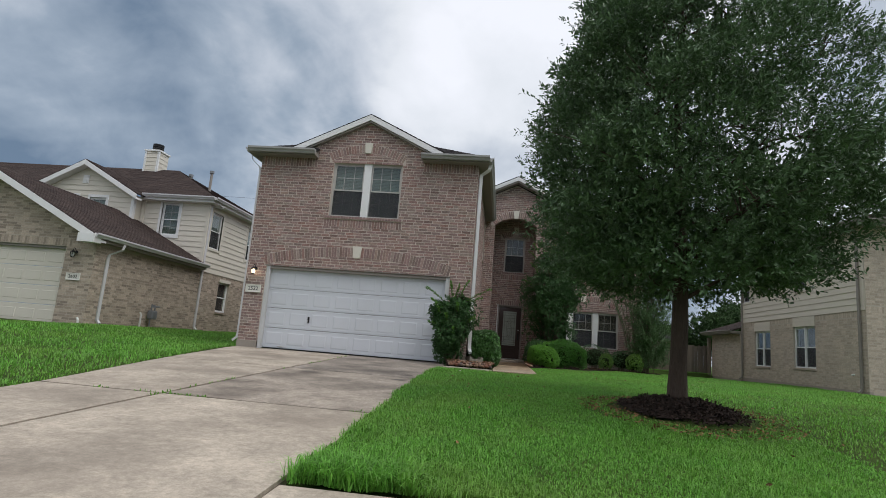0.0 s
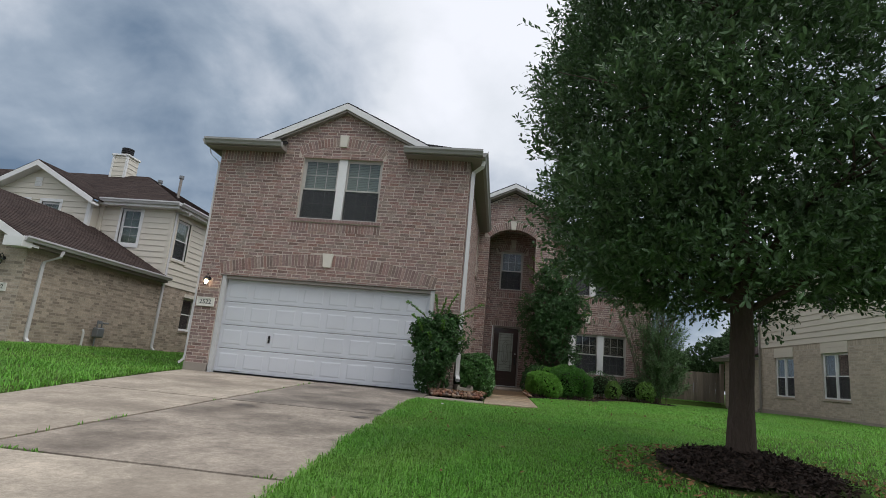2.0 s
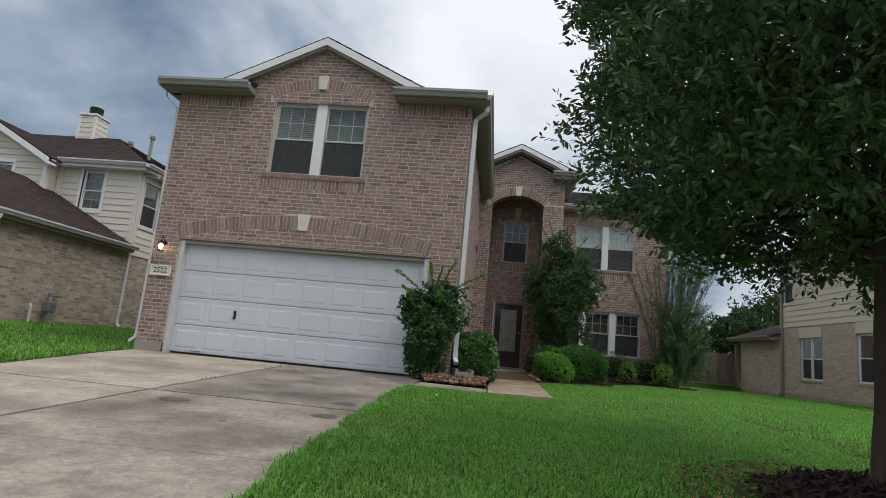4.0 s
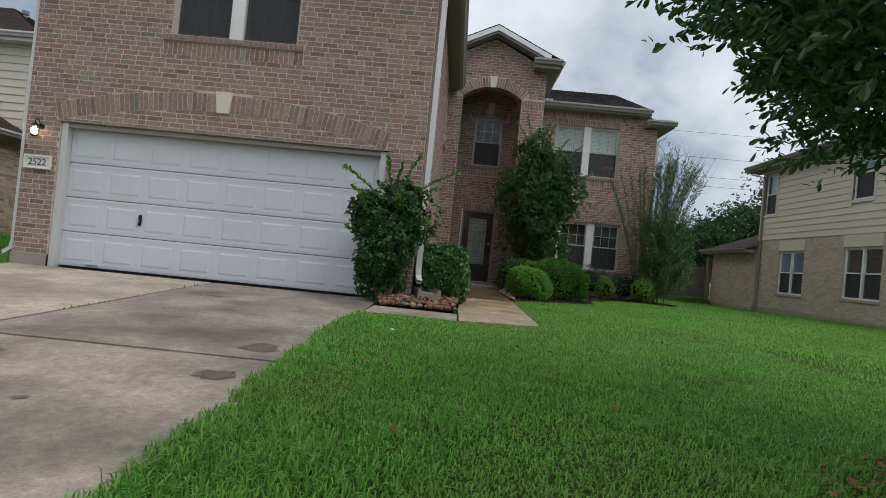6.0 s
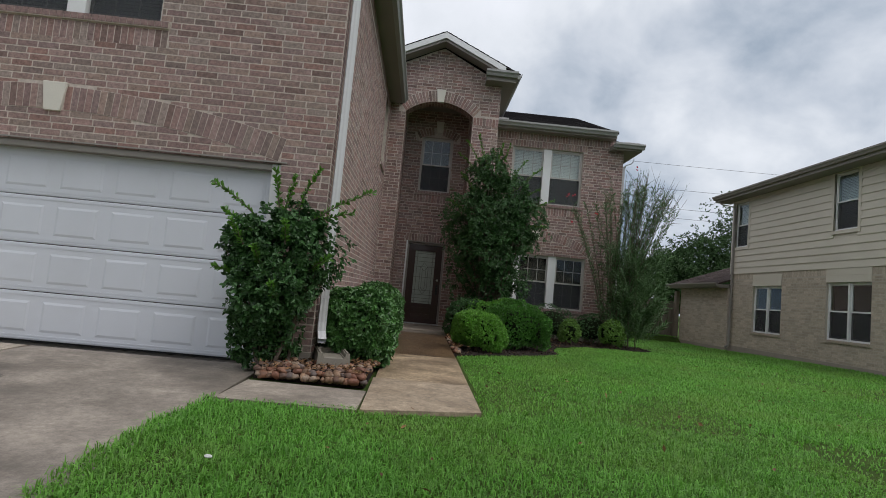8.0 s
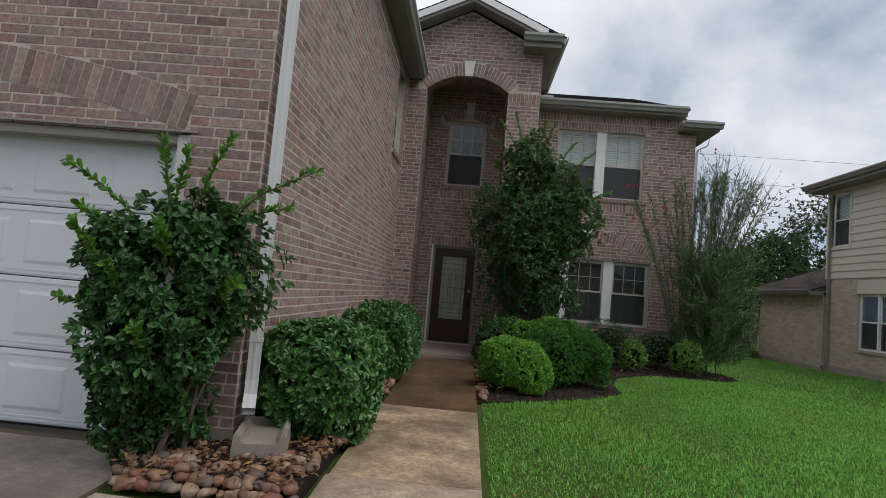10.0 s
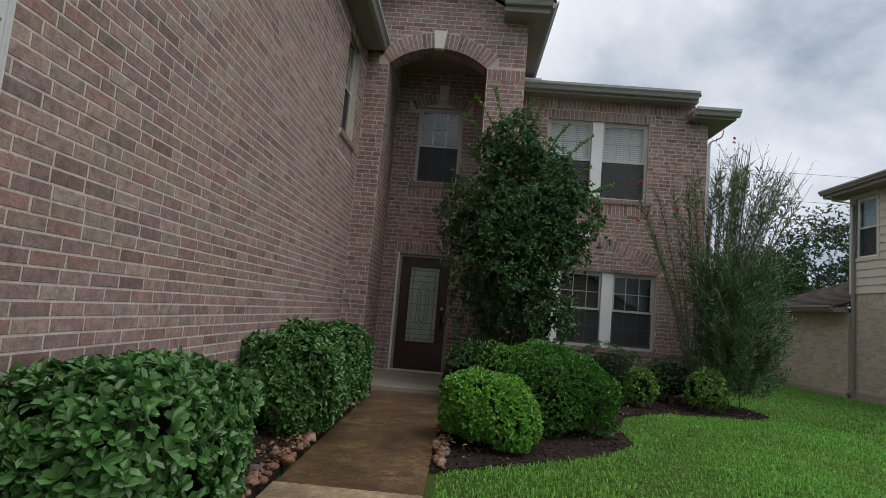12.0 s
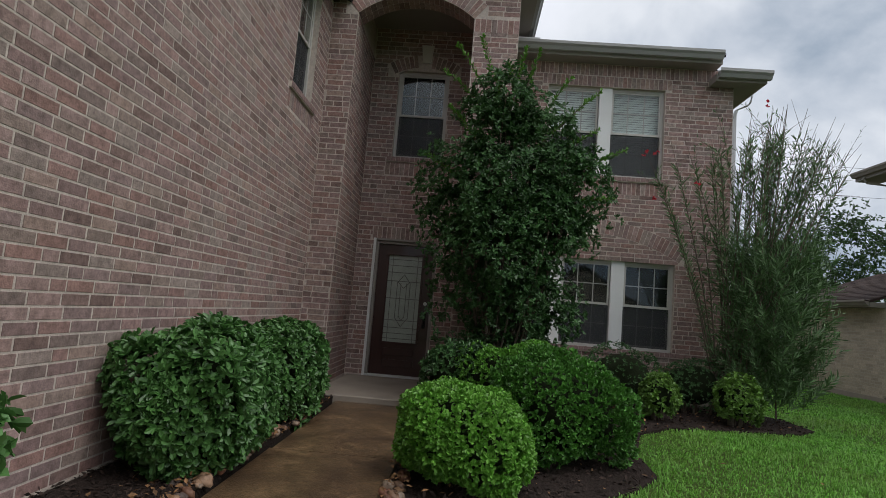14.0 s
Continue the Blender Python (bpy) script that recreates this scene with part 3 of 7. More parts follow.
def stain(x, y, rx, ry):
    """An oil mark that thins out to its rim: the cells of a fine net that the oil has soaked."""
    v, f, m = [], [], 56
    for i in range(m):
        for j in range(m):
            px, py = x + rx * (3.2 * i / m - 1.6), y + ry * (3.2 * j / m - 1.6)
            d = math.hypot((px - x) / rx, (py - y) / ry) + 0.4 * noise.noise(Vector((px * 9, py * 9, 1.0)))
            if d + 0.55 * float(rng.random()) < 1.05:
                k = len(v)
                dx, dy = 1.6 * rx / m, 1.6 * ry / m
                v += [(px + p * dx, py + q * dy, drive_z(py + q * dy) + 0.003) for p, q in ((-1, -1), (1, -1), (1, 1), (-1, 1))]
                f.append((k, k + 1, k + 2, k + 3))
    tagged(part("oil_stain", mesh_of("oil_stain", v, f, oil), None, drive), kind="stuff")


for s in ((-0.46, 14.46, 0.15, 0.17), (-0.45, 13.62, 0.15, 0.12), (-1.98, 13.64, 0.17, 0.14), (-1.1, 12.9, 0.05, 0.04), (-1.9, 16.9, 0.14, 0.09)):
    stain(*s)

walkpath = thing("front_walk", (0, 0, 0), "rust-stained concrete front walk, darker towards the porch", "walkway", kind="structure")
wz = lambda x, y: float(np.interp(y, (16.5, 20, 24.6), (-0.025, 0.02, 0.03)))
# the slabs go from tan to darker, rustier concrete towards the porch
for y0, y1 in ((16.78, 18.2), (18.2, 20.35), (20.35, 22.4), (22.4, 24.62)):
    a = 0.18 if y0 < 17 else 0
    slab_piece("slab", ((1.06, y0 - (0.08 if a else 0)), (2.04, y0 + a * 0.9), (2.04, y1), (1.04, y1)), 0.1, M["walk_front"] if y0 < 18 else M["walk_mid"] if y0 < 20 else M["walk"], walkpath, gap=0.003, zf=wz)
slab_piece("slab", ((-0.08, 16.72), (1.05, 16.70), (1.05, 17.55), (-0.08, 17.62)), 0.1, M["concrete_mid"], walkpath, zf=lambda x, y: -0.03)
tagged(part("porch", bx(0.74, 2.60, 24.62, 26.57, -0.1, 0.095, bevel=0.012), M["porch"]), "grey concrete entry porch slab", "porch", kind="structure")
side_walk = thing("pavement", (0, 0, 0), "pale concrete pavement beside the lawn", "pavement", kind="structure")
for x0 in np.arange(-21.7, 24, 1.8):
    if x0 > -3.5 and x0 < -0.4:
        continue
    if x0 + 1.8 > -3.8 and x0 < DRIVE_RIGHT:
        continue
    slab_piece("slab", ((x0, 6.1), (x0 + 1.8, 6.1), (x0 + 1.8, 7.65), (x0, 7.65)), 0.1, M["concrete"], side_walk, zf=dz, div=2)
slab_piece("slab", ((DRIVE_RIGHT, 6.1), (1.7, 6.1), (1.7, 7.65), (DRIVE_RIGHT, 7.65)), 0.1, M["concrete"], side_walk, zf=dz, div=2)

# ---- eaves, roofs, gutters, downspouts ----


def gutter(name, p0, p1, out, parent, mat, size=0.13, label=""):
    """A K-style gutter from p0 to p1 (its top back edge), opening towards out."""
    p0, p1, out = Vector(p0), Vector(p1), Vector(out).normalized()
    prof = [(0, 0), (0, -size), (size * 0.55, -size), (size * 0.75, -size * 0.6), (size, -size * 0.35), (size, 0), (size * 0.9, 0.0), (size * 0.9, -size * 0.25), (size * 0.1, -size * 0.3), (size * 0.1, 0)]
    bm = B()
    extrude_poly(bm, [p0 + out * a + Vector((0, 0, b)) for a, b in prof], p1 - p0)
    return part(name, bm, mat, parent, label)


def downspout(at, top, bottom, parent, mat, kick, arm=None, size=(0.075, 0.055)):
    """A ribbed rectangular pipe with an elbow at the foot; arm: a slanted run from the gutter above."""
    x, y = at
    kick = Vector(kick).normalized()
    side = Vector((0, 0, 1)).cross(kick)
    bm = B()

    def ring(c, up_dir, fwd):
        w, d = size[0] / 2, size[1] / 2
        out = []
        for i in range(16):
            t = i / 16 * 4
            k, f = int(t), t - int(t)
            cs = [(-w, -d), (w, -d), (w, d), (-w, d)]
            a, b = cs[k], cs[(k + 1) % 4]
            px, py = a[0] + (b[0] - a[0]) * f, a[1] + (b[1] - a[1]) * f
            if int(f * 4) % 2:
                px, py = px * 0.93, py * 0.93
            out.append(bm.verts.new(c + side * px + fwd * py))
        return out

    base = Vector((x, y, 0))
    rings = []
    if arm:
        a = Vector(arm)
        rings.append(ring(a, None, Vector((0, 0, 1))))
        rings.append(ring(a.lerp(base + Vector((0, 0, top)), 0.12) - Vector((0, 0, 0.10)), None, (Vector((0, 0, 0.7)) + kick * 0.7)))
        rings.append(ring(base + Vector((0, 0, top + 0.02)) + kick * 0.03, None, (Vector((0, 0, 0.4)) + kick * 0.9)))
    rings.append(ring(base + Vector((0, 0, top - 0.08)), None, kick))
    rings.append(ring(base + Vector((0, 0, bottom + 0.24)), None, kick))
    rings.append(ring(base + Vector((0, 0, bottom + 0.14)) + kick * 0.015, None, (kick + Vector((0, 0, 0.35))).normalized()))
    rings.append(ring(base + Vector((0, 0, bottom + 0.05)) + kick * 0.12, None, (kick * 0.5 + Vector((0, 0, 0.85))).normalized()))
    for a, b in zip(rings, rings[1:]):
        for i in range(16):
            bm.faces.new((a[i], b[i], b[(i + 1) % 16], a[(i + 1) % 16]))
    bmesh.ops.recalc_face_normals(bm, faces=bm.faces[:])
    ob = part("downspout", bm, mat, parent)
    for z in np.linspace(bottom + 0.5, top - 0.5, 2):
        bm2 = B()
        c = base + Vector((0, 0, z))
        w, d = size[0] / 2 + 0.004, size[1] / 2 + 0.003
        p = [c - side * w - kick * d, c + side * w - kick * d, c + side * w + kick * d, c - side * w + kick * d]
        extrude_poly(bm2, p, (0, 0, 0.025))
        part("strap", bm2, mat, ob)
    return ob


def roof_plane(name, pts, parent, mat, thick=0.05, rows=0):
    """A roof slope with shingle courses laid over it: pts eave-left, eave-right, top-right, top-left."""
    p = [Vector(q) for q in pts]
    nrm = (p[1] - p[0]).cross(p[-1] - p[0]).normalized()
    bm = B()
    extrude_poly(bm, [q - nrm * thick for q in p], nrm * (thick - 0.004))
    ob = part(name, bm, mat, parent)
    slope = ((p[3] + p[2]) / 2 - (p[0] + p[1]) / 2).length if len(p) == 4 else (p[2] - (p[0] + p[1]) / 2).length
    n = int(slope / 0.14)
    vs, fs = [], []
    top_l, top_r = (p[3], p[2]) if len(p) == 4 else (p[2], p[2])
    for i in range(n):
        a, b = i / n, (i + 1.15) / n
        b = min(b, 1.0)
        l0, r0, l1, r1 = p[0].lerp(top_l, a), p[1].lerp(top_r, a), p[0].lerp(top_l, b), p[1].lerp(top_r, b)
        w = (r0 - l0).length
        m = max(1, min(60, int(w / 0.3)))
        off = (i % 2) * 0.5 / m
        cuts = [0.0] + [min(1, max(0, (k + off) / m + float(rng.normal(0, 0.1)) / m)) for k in range(1 - (i % 2), m)] + [1.0]
        for s, t in zip(cuts, cuts[1:]):
            if t - s < 1e-3:
                continue
            g = 0.004 / max(w, 0.1)
            h = 0.012 + float(rng.uniform(0, 0.004))
            q = [l0.lerp(r0, s + g), l0.lerp(r0, t - g), l1.lerp(r1, t - g), l1.lerp(r1, s + g)]
            k = len(vs)
            vs += [q[0] + nrm * h, q[1] + nrm * h, q[2] + nrm * 0.004, q[3] + nrm * 0.004, q[0], q[1]]
            fs += [(k, k + 1, k + 2, k + 3), (k + 4, k + 5, k + 1, k)]
    if vs:
        tagged(part("shingles", mesh_fast("shingles", np.array([tuple(v) for v in vs]), np.array(fs), mat), None, ob), kind="stuff")
    return ob


def siding(parent, p0, p1, z0, z1, mat, step=0.17, edge=None):
    """Lapped boards on a face from p0 to p1, each a part; edge(z) clips the run for a gable."""
    a, b = Vector((*p0, 0)), Vector((*p1, 0))
    u = (b - a).normalized()
    n = u.cross(Vector((0, 0, 1)))
    L = (b - a).length
    z = z0
    while z < z1 - 0.02:
        h = min(step, z1 - z)
        s, t = edge(z + h / 2) if edge else (0, L)
        if t - s > 0.05:
            bm = B()
            q0, q1 = a + u * s, a + u * t
            prof = [(0.0, 0.0), (0.022, 0.0), (0.022, 0.012), (0.006, h), (0.0, h)]
            extrude_poly(bm, [q0 + n * o + Vector((0, 0, z + k)) for o, k in prof], q1 - q0)
            part("siding_board", bm, mat, parent)
        z += step


# ---- windows ----


def window(name, parent, o, u, w, h, sashes, label="", wide=0.11, blind="blind", arched=0.0, frame_mat="alu", grid=(3, 2), trim=None, depth=0.07, screen=True):
    """A single-hung window set in an opening: o its lower left corner on the wall's face, u along the wall; sashes side by side with a boxed mullion of the width wide."""
    o, u = Vector(o), Vector(u)
    n = u.cross(Vector((0, 0, 1)))
    win = part(name, B(), M[frame_mat], parent, label)

    def pt(a, b, d):
        return o + u * a + Vector((0, 0, b)) - n * d

    def bar(bm, a0, a1, b0, b1, d0, d1):
        extrude_poly(bm, [pt(a0, b0, d0), pt(a1, b0, d0), pt(a1, b1, d0), pt(a0, b1, d0)], -n * (d1 - d0))

    f = 0.045
    fr = B()
    bar(fr, 0, w, 0, f, depth, depth + 0.08)
    bar(fr, 0, w, h - f, h, depth, depth + 0.08)
    bar(fr, 0, f, f, h - f, depth, depth + 0.08)
    bar(fr, w - f, w, f, h - f, depth, depth + 0.08)
    part("window_frame", fr, M[frame_mat], win)
    sw = (w - wide * (sashes - 1)) / sashes
    for s in range(sashes):
        a0, a1 = s * (sw + wide), s * (sw + wide) + sw
        if s:
            mb = B()
            bar(mb, a0 - wide, a0, 0, h, depth - 0.03, depth + 0.08)
            part("mullion", mb, M["white"], win, "white boxed mullion")
        a0i, a1i = a0 + (f if s == 0 else 0.01), a1 - (f if s == sashes - 1 else 0.01)
        mid = h * 0.5
        ub = B()
        for b0, b1, d in ((mid - 0.02, h - f, depth + 0.012), (f, mid + 0.02, depth + 0.036)):
            bar(ub, a0i, a1i, b0, b0 + 0.035, d, d + 0.022)
            bar(ub, a0i, a1i, b1 - 0.03, b1, d, d + 0.022)
            bar(ub, a0i, a0i + 0.03, b0 + 0.035, b1 - 0.03, d, d + 0.022)
            bar(ub, a1i - 0.03, a1i, b0 + 0.035, b1 - 0.03, d, d + 0.022)
        part("sash", ub, M[frame_mat], win)
        for b0, b1, d in ((mid - 0.02, h - f, depth + 0.022), (f, mid + 0.02, depth + 0.046)):
            for i in range(1, grid[0]):
                a = a0i + (a1i - a0i) * i / grid[0]
                gb = B()
                bar(gb, a - 0.007, a + 0.007, b0, b1, d - 0.004, d + 0.009)
                part("glazing_bar", gb, M["muntin"], win)
            for j in range(1, grid[1]):
                b = b0 + (b1 - b0) * j / grid[1]
                gb = B()
                bar(gb, a0i, a1i, b - 0.007, b + 0.007, d - 0.0025, d + 0.0075)
                part("glazing_bar", gb, M["muntin"], win)
        for b0, b1, d in ((mid - 0.01, h - f, depth + 0.02), (f, mid + 0.01, depth + 0.044)):
            pb = B()
            bar(pb, a0i + 0.01, a1i - 0.01, b0, b1, d, d + 0.004)
            pane = part("pane", pb, M["glass"], win)
            pane.visible_shadow = False
        if screen:
            sb = B()
            bar(sb, a0i + 0.004, a1i - 0.004, f, mid - 0.01, depth + 0.028, depth + 0.031)
            part("insect_screen", sb, M["mesh_screen"], win, "dark insect screen over the lower sash")
        if blind:
            z = f
            vs, fs = [], []
            while z < h - 0.02:
                k = len(vs)
                vs += [pt(a0i, z, depth + 0.10), pt(a1i, z, depth + 0.10), pt(a1i, z + 0.043, depth + 0.125), pt(a0i, z + 0.043, depth + 0.125)]
                fs.append((k, k + 1, k + 2, k + 3))
                z += 0.04
            part("blind", mesh_of("blind", vs, fs, M[blind]), None, win)
    # sheet behind the panes; the unlit room's darkness is painted into its colour
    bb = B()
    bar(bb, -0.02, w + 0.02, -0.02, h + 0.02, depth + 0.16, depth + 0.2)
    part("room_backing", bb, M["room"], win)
    if trim:
        tb = B()
        t = 0.09
        bar(tb, -t, w + t, h, h + t * 1.2, -0.03, depth)
        bar(tb, -t, w + t, -t, 0, -0.035, depth)
        bar(tb, -t, 0, 0, h, -0.028, depth)
        bar(tb, w, w + t, 0, h, -0.028, depth)
        part("trim", tb, M[trim], win)
    return win


def brick_sill(parent, o, u, w, mat, over=0.10, h=0.075):
    """A row of bricks on edge under a window, standing proud of the wall."""
    o, u = Vector(o), Vector(u)
    n = u.cross(Vector((0, 0, 1)))
    k = max(1, round((w + 2 * over) / 0.075))
    s = (w + 2 * over) / k
    for i in range(k):
        bm = B()
        a = o + u * (-over + i * s + 0.004) + n * 0.035
        extrude_poly(bm, [a, a + u * (s - 0.008), a + u * (s - 0.008) + Vector((0, 0, -h + 0.012)), a + Vector((0, 0, -h + 0.012))], -n * 0.13)
        part("sill_brick", bm, mat, parent)
    bm = B()
    a = o - u * over + n * 0.028
    b = a + u * (w + 2 * over)
    extrude_poly(bm, [a + Vector((0, 0, -0.006)), b + Vector((0, 0, -0.006)), b + Vector((0, 0, -h)), a + Vector((0, 0, -h))], -n * 0.12)
    part("sill_mortar", bm, M["mortar"], parent)


def keystone(parent, o, u, base_w, top_w, h, mat="keystone", proud=0.035):
    o, u = Vector(o), Vector(u)
    n = u.cross(Vector((0, 0, 1)))
    bm = B()
    pts = [o - u * base_w / 2, o + u * base_w / 2, o + u * top_w / 2 + Vector((0, 0, h)), o - u * top_w / 2 + Vector((0, 0, h))]
    extrude_poly(bm, [p + n * proud for p in pts], -n * (proud + 0.05))
    bmesh.ops.bevel(bm, geom=bm.edges[:], offset=0.006, segments=1, affect="EDGES")
    part("keystone", bm, M[mat], parent, "pale cast stone keystone")


# ---- the brick house ----
house = thing("house", (-2.7, 22, 0), "two-storey pink-brown brick house with white garage door", "house")
FY, SX, AY, DY, RY = 18.37, 0.34, 25.2, 26.57, 27.08
XL, XR = -5.65, 6.60
SOF = 5.18
GX, GSLOPE = -2.67, 0.485
# front wall with gable
wall = part("wall", B(), M["mortar"], house, "pink-brown brick front wall with gable")
bm = B()
G = (-5.12, -0.20, -0.1, 2.17)
W1 = (-3.60, -1.69, 3.60, 5.10)
wall_cells(bm, "x", FY, 0.22, XL, SX, -0.15, 5.25, [G, W1])
extrude_poly(bm, [(-4.27, FY, 5.25), (-1.07, FY, 5.25), (-1.07, FY, 5.48), (GX, FY, 6.27), (-4.27, FY, 5.48)], (0, 0.22, 0))
part("mortar_face", bm, M["mortar"], wall)
c = Courses(wall, (0, FY, 0), (1, 0, 0), M["brick"], M["brick_rest"], near=lambda u, v: v < 2.3 or u > -1.6)
KG, KW = (-2.70, 2.46, 2.18, 0.33, 0.27), (-2.68, 0.98, 5.14, 0.25, 0.23)


def ring_spans(k, v):
    s = arch_span(*k, v)
    if not s:
        return []
    # the cut bricks run a little way under the ring
    t = 0.045
    if s[2] <= 0.01:
        return [(s[0] + t, s[1] - t)] if s[1] - s[0] > 2 * t else []
    inner = min(s[2] + t, k[1])
    return [(a, b) for a, b in ((s[0] + t, k[0] - inner), (k[0] + inner, s[1] - t)) if b > a]


def front_blocked(v):
    out = []
    if v < G[3]:
        out.append((G[0], G[1]))
    if W1[2] - 0.09 < v < W1[3]:
        out.append((W1[0] - (0.1 if v < W1[2] else 0), W1[1] + (0.1 if v < W1[2] else 0)))
    if W1[2] - 0.30 < v < W1[2] - 0.08:
        out.append((W1[0] - 0.1, W1[1] + 0.1))
    if 4.97 < v:
        out.append((XL, -4.07))
        out.append((-1.12, SX))
    out += ring_spans(KG, v) + ring_spans(KW, v)
    return out


def front_edge(v):
    if v < 5.25:
        return (XL, SX)
    if v < 5.46:
        return (-4.25, -1.09)
    half = 1.58 * (6.25 - v) / 0.79
    return (GX - half, GX + half) if half > 0.06 else (GX, GX)


c.run(XL, SX, 0.16, 6.24, front_blocked, front_edge)
c.soldier(XL, -4.07, 4.937, 0.25)
c.soldier(-1.12, SX, 4.937, 0.25)
c.soldier(W1[0] - 0.1, W1[1] + 0.1, W1[2] - 0.29, 0.21)
c.arch(*KG, key=0.13)
c.arch(*KW, key=0.1)
c.done()
keystone(wall, (KG[0], FY, 2.49), (1, 0, 0), 0.17, 0.26, 0.32)
keystone(wall, (KW[0], FY, 5.38), (1, 0, 0), 0.15, 0.22, 0.30)
brick_sill(wall, (W1[0], FY, W1[2]), (1, 0, 0), W1[1] - W1[0], M["brick_rest"])
part("foundation", bx(XL - 0.01, G[0], FY - 0.02, FY + 0.2, -0.15, 0.16), M["slab"], house, "rough concrete footing")
part("foundation", bx(G[1], SX + 0.01, FY - 0.02, FY + 0.2, -0.15, 0.16), M["slab"], house, "rough concrete footing")
lintel = part("lintel", bx(G[0] - 0.06, G[1] + 0.06, FY - 0.015, FY + 0.1, 2.165, 2.18), M["taupe"], house)

# side wall of the garage wing
wall = part("wall", B(), M["mortar"], house, "long pink-brown brick side wall")
SWIN = (23.95, 24.68, 3.56, 5.08)
bm = B()
wall_cells(bm, "y", SX, -0.22, FY + 0.22, AY, -0.15, 5.25, [SWIN])
part("mortar_face", bm, M["mortar"], wall)
c = Courses(wall, (SX, 0, 0), (0, 1, 0), M["brick"], M["brick_rest"], near=lambda u, v: 18.5 < u < 22.6 and 0.3 < v < 1.9)
c.run(FY, AY, 0.0865, 4.97, lambda v: ([(SWIN[0], SWIN[1])] if SWIN[2] < v < SWIN[3] else []) + ([(SWIN[0] - 0.1, SWIN[1] + 0.1)] if SWIN[2] - 0.3 < v <= SWIN[2] else []))
c.soldier(FY, AY, 4.98, 0.21)
c.soldier(SWIN[0] - 0.1, SWIN[1] + 0.1, SWIN[2] - 0.29, 0.21)
c.done()
brick_sill(wall, (SX, SWIN[0], SWIN[2]), (0, 1, 0), SWIN[1] - SWIN[0], M["brick_rest"])
part("foundation", bx(SX - 0.2, SX + 0.012, FY + 0.2, AY - 0.05, -0.15, 0.08), M["slab"], house)

# entry: tall gabled front with an arch
wall = part("wall", B(), M["mortar"], house, "tall gabled brick entry with arched opening")
ARCH = (1.495, 0.795, 5.12, 0.30, 0.26)
AX0, AX1, PR = 0.70, 2.29, 2.90
bm = B()
box(bm, SX, AX0, AY, DY, -0.15, 5.12)
box(bm, AX1, PR, AY, DY, -0.15, 5.12)
r = (0.795 ** 2 + 0.3 ** 2) / 0.6
pts = [(SX - 0.3, AY, 5.12), (AX0, AY, 5.12)]
for i in range(1, 16):
    x = AX0 + (AX1 - AX0) * i / 16
    pts.append((x, AY, 5.12 + 0.3 - r + math.sqrt(r * r - (x - 1.495) ** 2)))
arc = pts[1:] + [(AX1, AY, 5.12)]
for a, b in zip(arc, arc[1:]):
    extrude_poly(bm, [a, b, (b[0], AY, 6.0), (a[0], AY, 6.0)], (0, 0.35, 0))
box(bm, SX - 0.35, AX0, AY, AY + 0.35, 5.12, 6.0)
box(bm, AX1, PR, AY, AY + 0.35, 5.12, 6.0)
box(bm, PR - 0.2, PR, AY + 0.35, DY + 4, 5.12, 6.0)
extrude_poly(bm, [(SX - 0.35, AY, 6.0), (PR, AY, 6.0), (1.48, AY, 6.72), (1.2, AY, 6.6)], (0, 0.3, 0))
bmesh.ops.remove_doubles(bm, verts=bm.verts[:], dist=0.0005)
part("mortar_face", bm, M["mortar"], wall)
c = Courses(wall, (0, AY, 0), (1, 0, 0), M["brick"], M["brick_rest"], near=lambda u, v: v < 5.0)


def entry_blocked(v):
    out = [(AX0, AX1)] if v < 5.12 else []
    if 4.93 < v < 5.14:
        out.append((AX1, PR))
    if v >= 5.10:
        s = arch_span(*ARCH, v)
        if s:
            out.append((s[0], s[1]))
    return out


def entry_edge(v):
    if v < 5.12:
        return (SX, PR)
    if v < 5.95:
        return (SX - 0.3, PR)
    half = 1.42 * (6.70 - v) / 0.75
    return (1.48 - half, 1.48 + half) if half > 0.05 else (1.4, 1.4)


lining = B()
for row in range(2):
    for i in range(22):
        q = []
        for k in (i + 0.04, i + 0.96):
            x = AX0 + (AX1 - AX0) * k / 22
            q.append((x, 5.12 + 0.3 - r + math.sqrt(r * r - (x - 1.495) ** 2) - 0.003))
        y0 = AY + 0.004 + row * 0.175
        extrude_poly(lining, [(q[0][0], y0, q[0][1]), (q[1][0], y0, q[1][1]), (q[1][0], y0, q[1][1] + 0.02), (q[0][0], y0, q[0][1] + 0.02)], (0, 0.165, 0))
tagged(part("arch_lining", lining, M["brick_rest"], wall), kind="stuff")
c.run(SX, PR, 0.10, 6.68, entry_blocked, entry_edge)
c.soldier(AX1 + 0.01, PR, 4.92, 0.21)
c.arch(*ARCH, key=0.1)
c.done()
keystone(wall, (1.49, AY, 5.40), (1, 0, 0), 0.15, 0.22, 0.31)
part("foundation", bx(SX, AX0 + 0.01, AY - 0.015, AY + 0.1, -0.15, 0.10), M["slab"], house)
for o, u, y0, y1 in (((AX0, 0, 0), (0, 1, 0), AY, DY), ((AX1, 0, 0), (0, -1, 0), -DY, -AY)):
    c = Courses(wall, o, u, M["brick"], M["brick_rest"])
    c.run(y0, y1, 0.10, 5.12)
    c.done()
part("entry_ceiling", bx(AX0 - 0.3, AX1 + 0.3, AY + 0.3, DY + 0.1, 5.62, 5.70), M["soffit"], house)
part("entry_side", bx(AX0 - 0.34, AX0 - 0.02, AY + 0.34, DY, 5.12, 5.7), M["mortar"], house)
part("entry_side", bx(AX1 + 0.02, AX1 + 0.34, AY + 0.34, DY, 5.12, 5.7), M["mortar"], house)

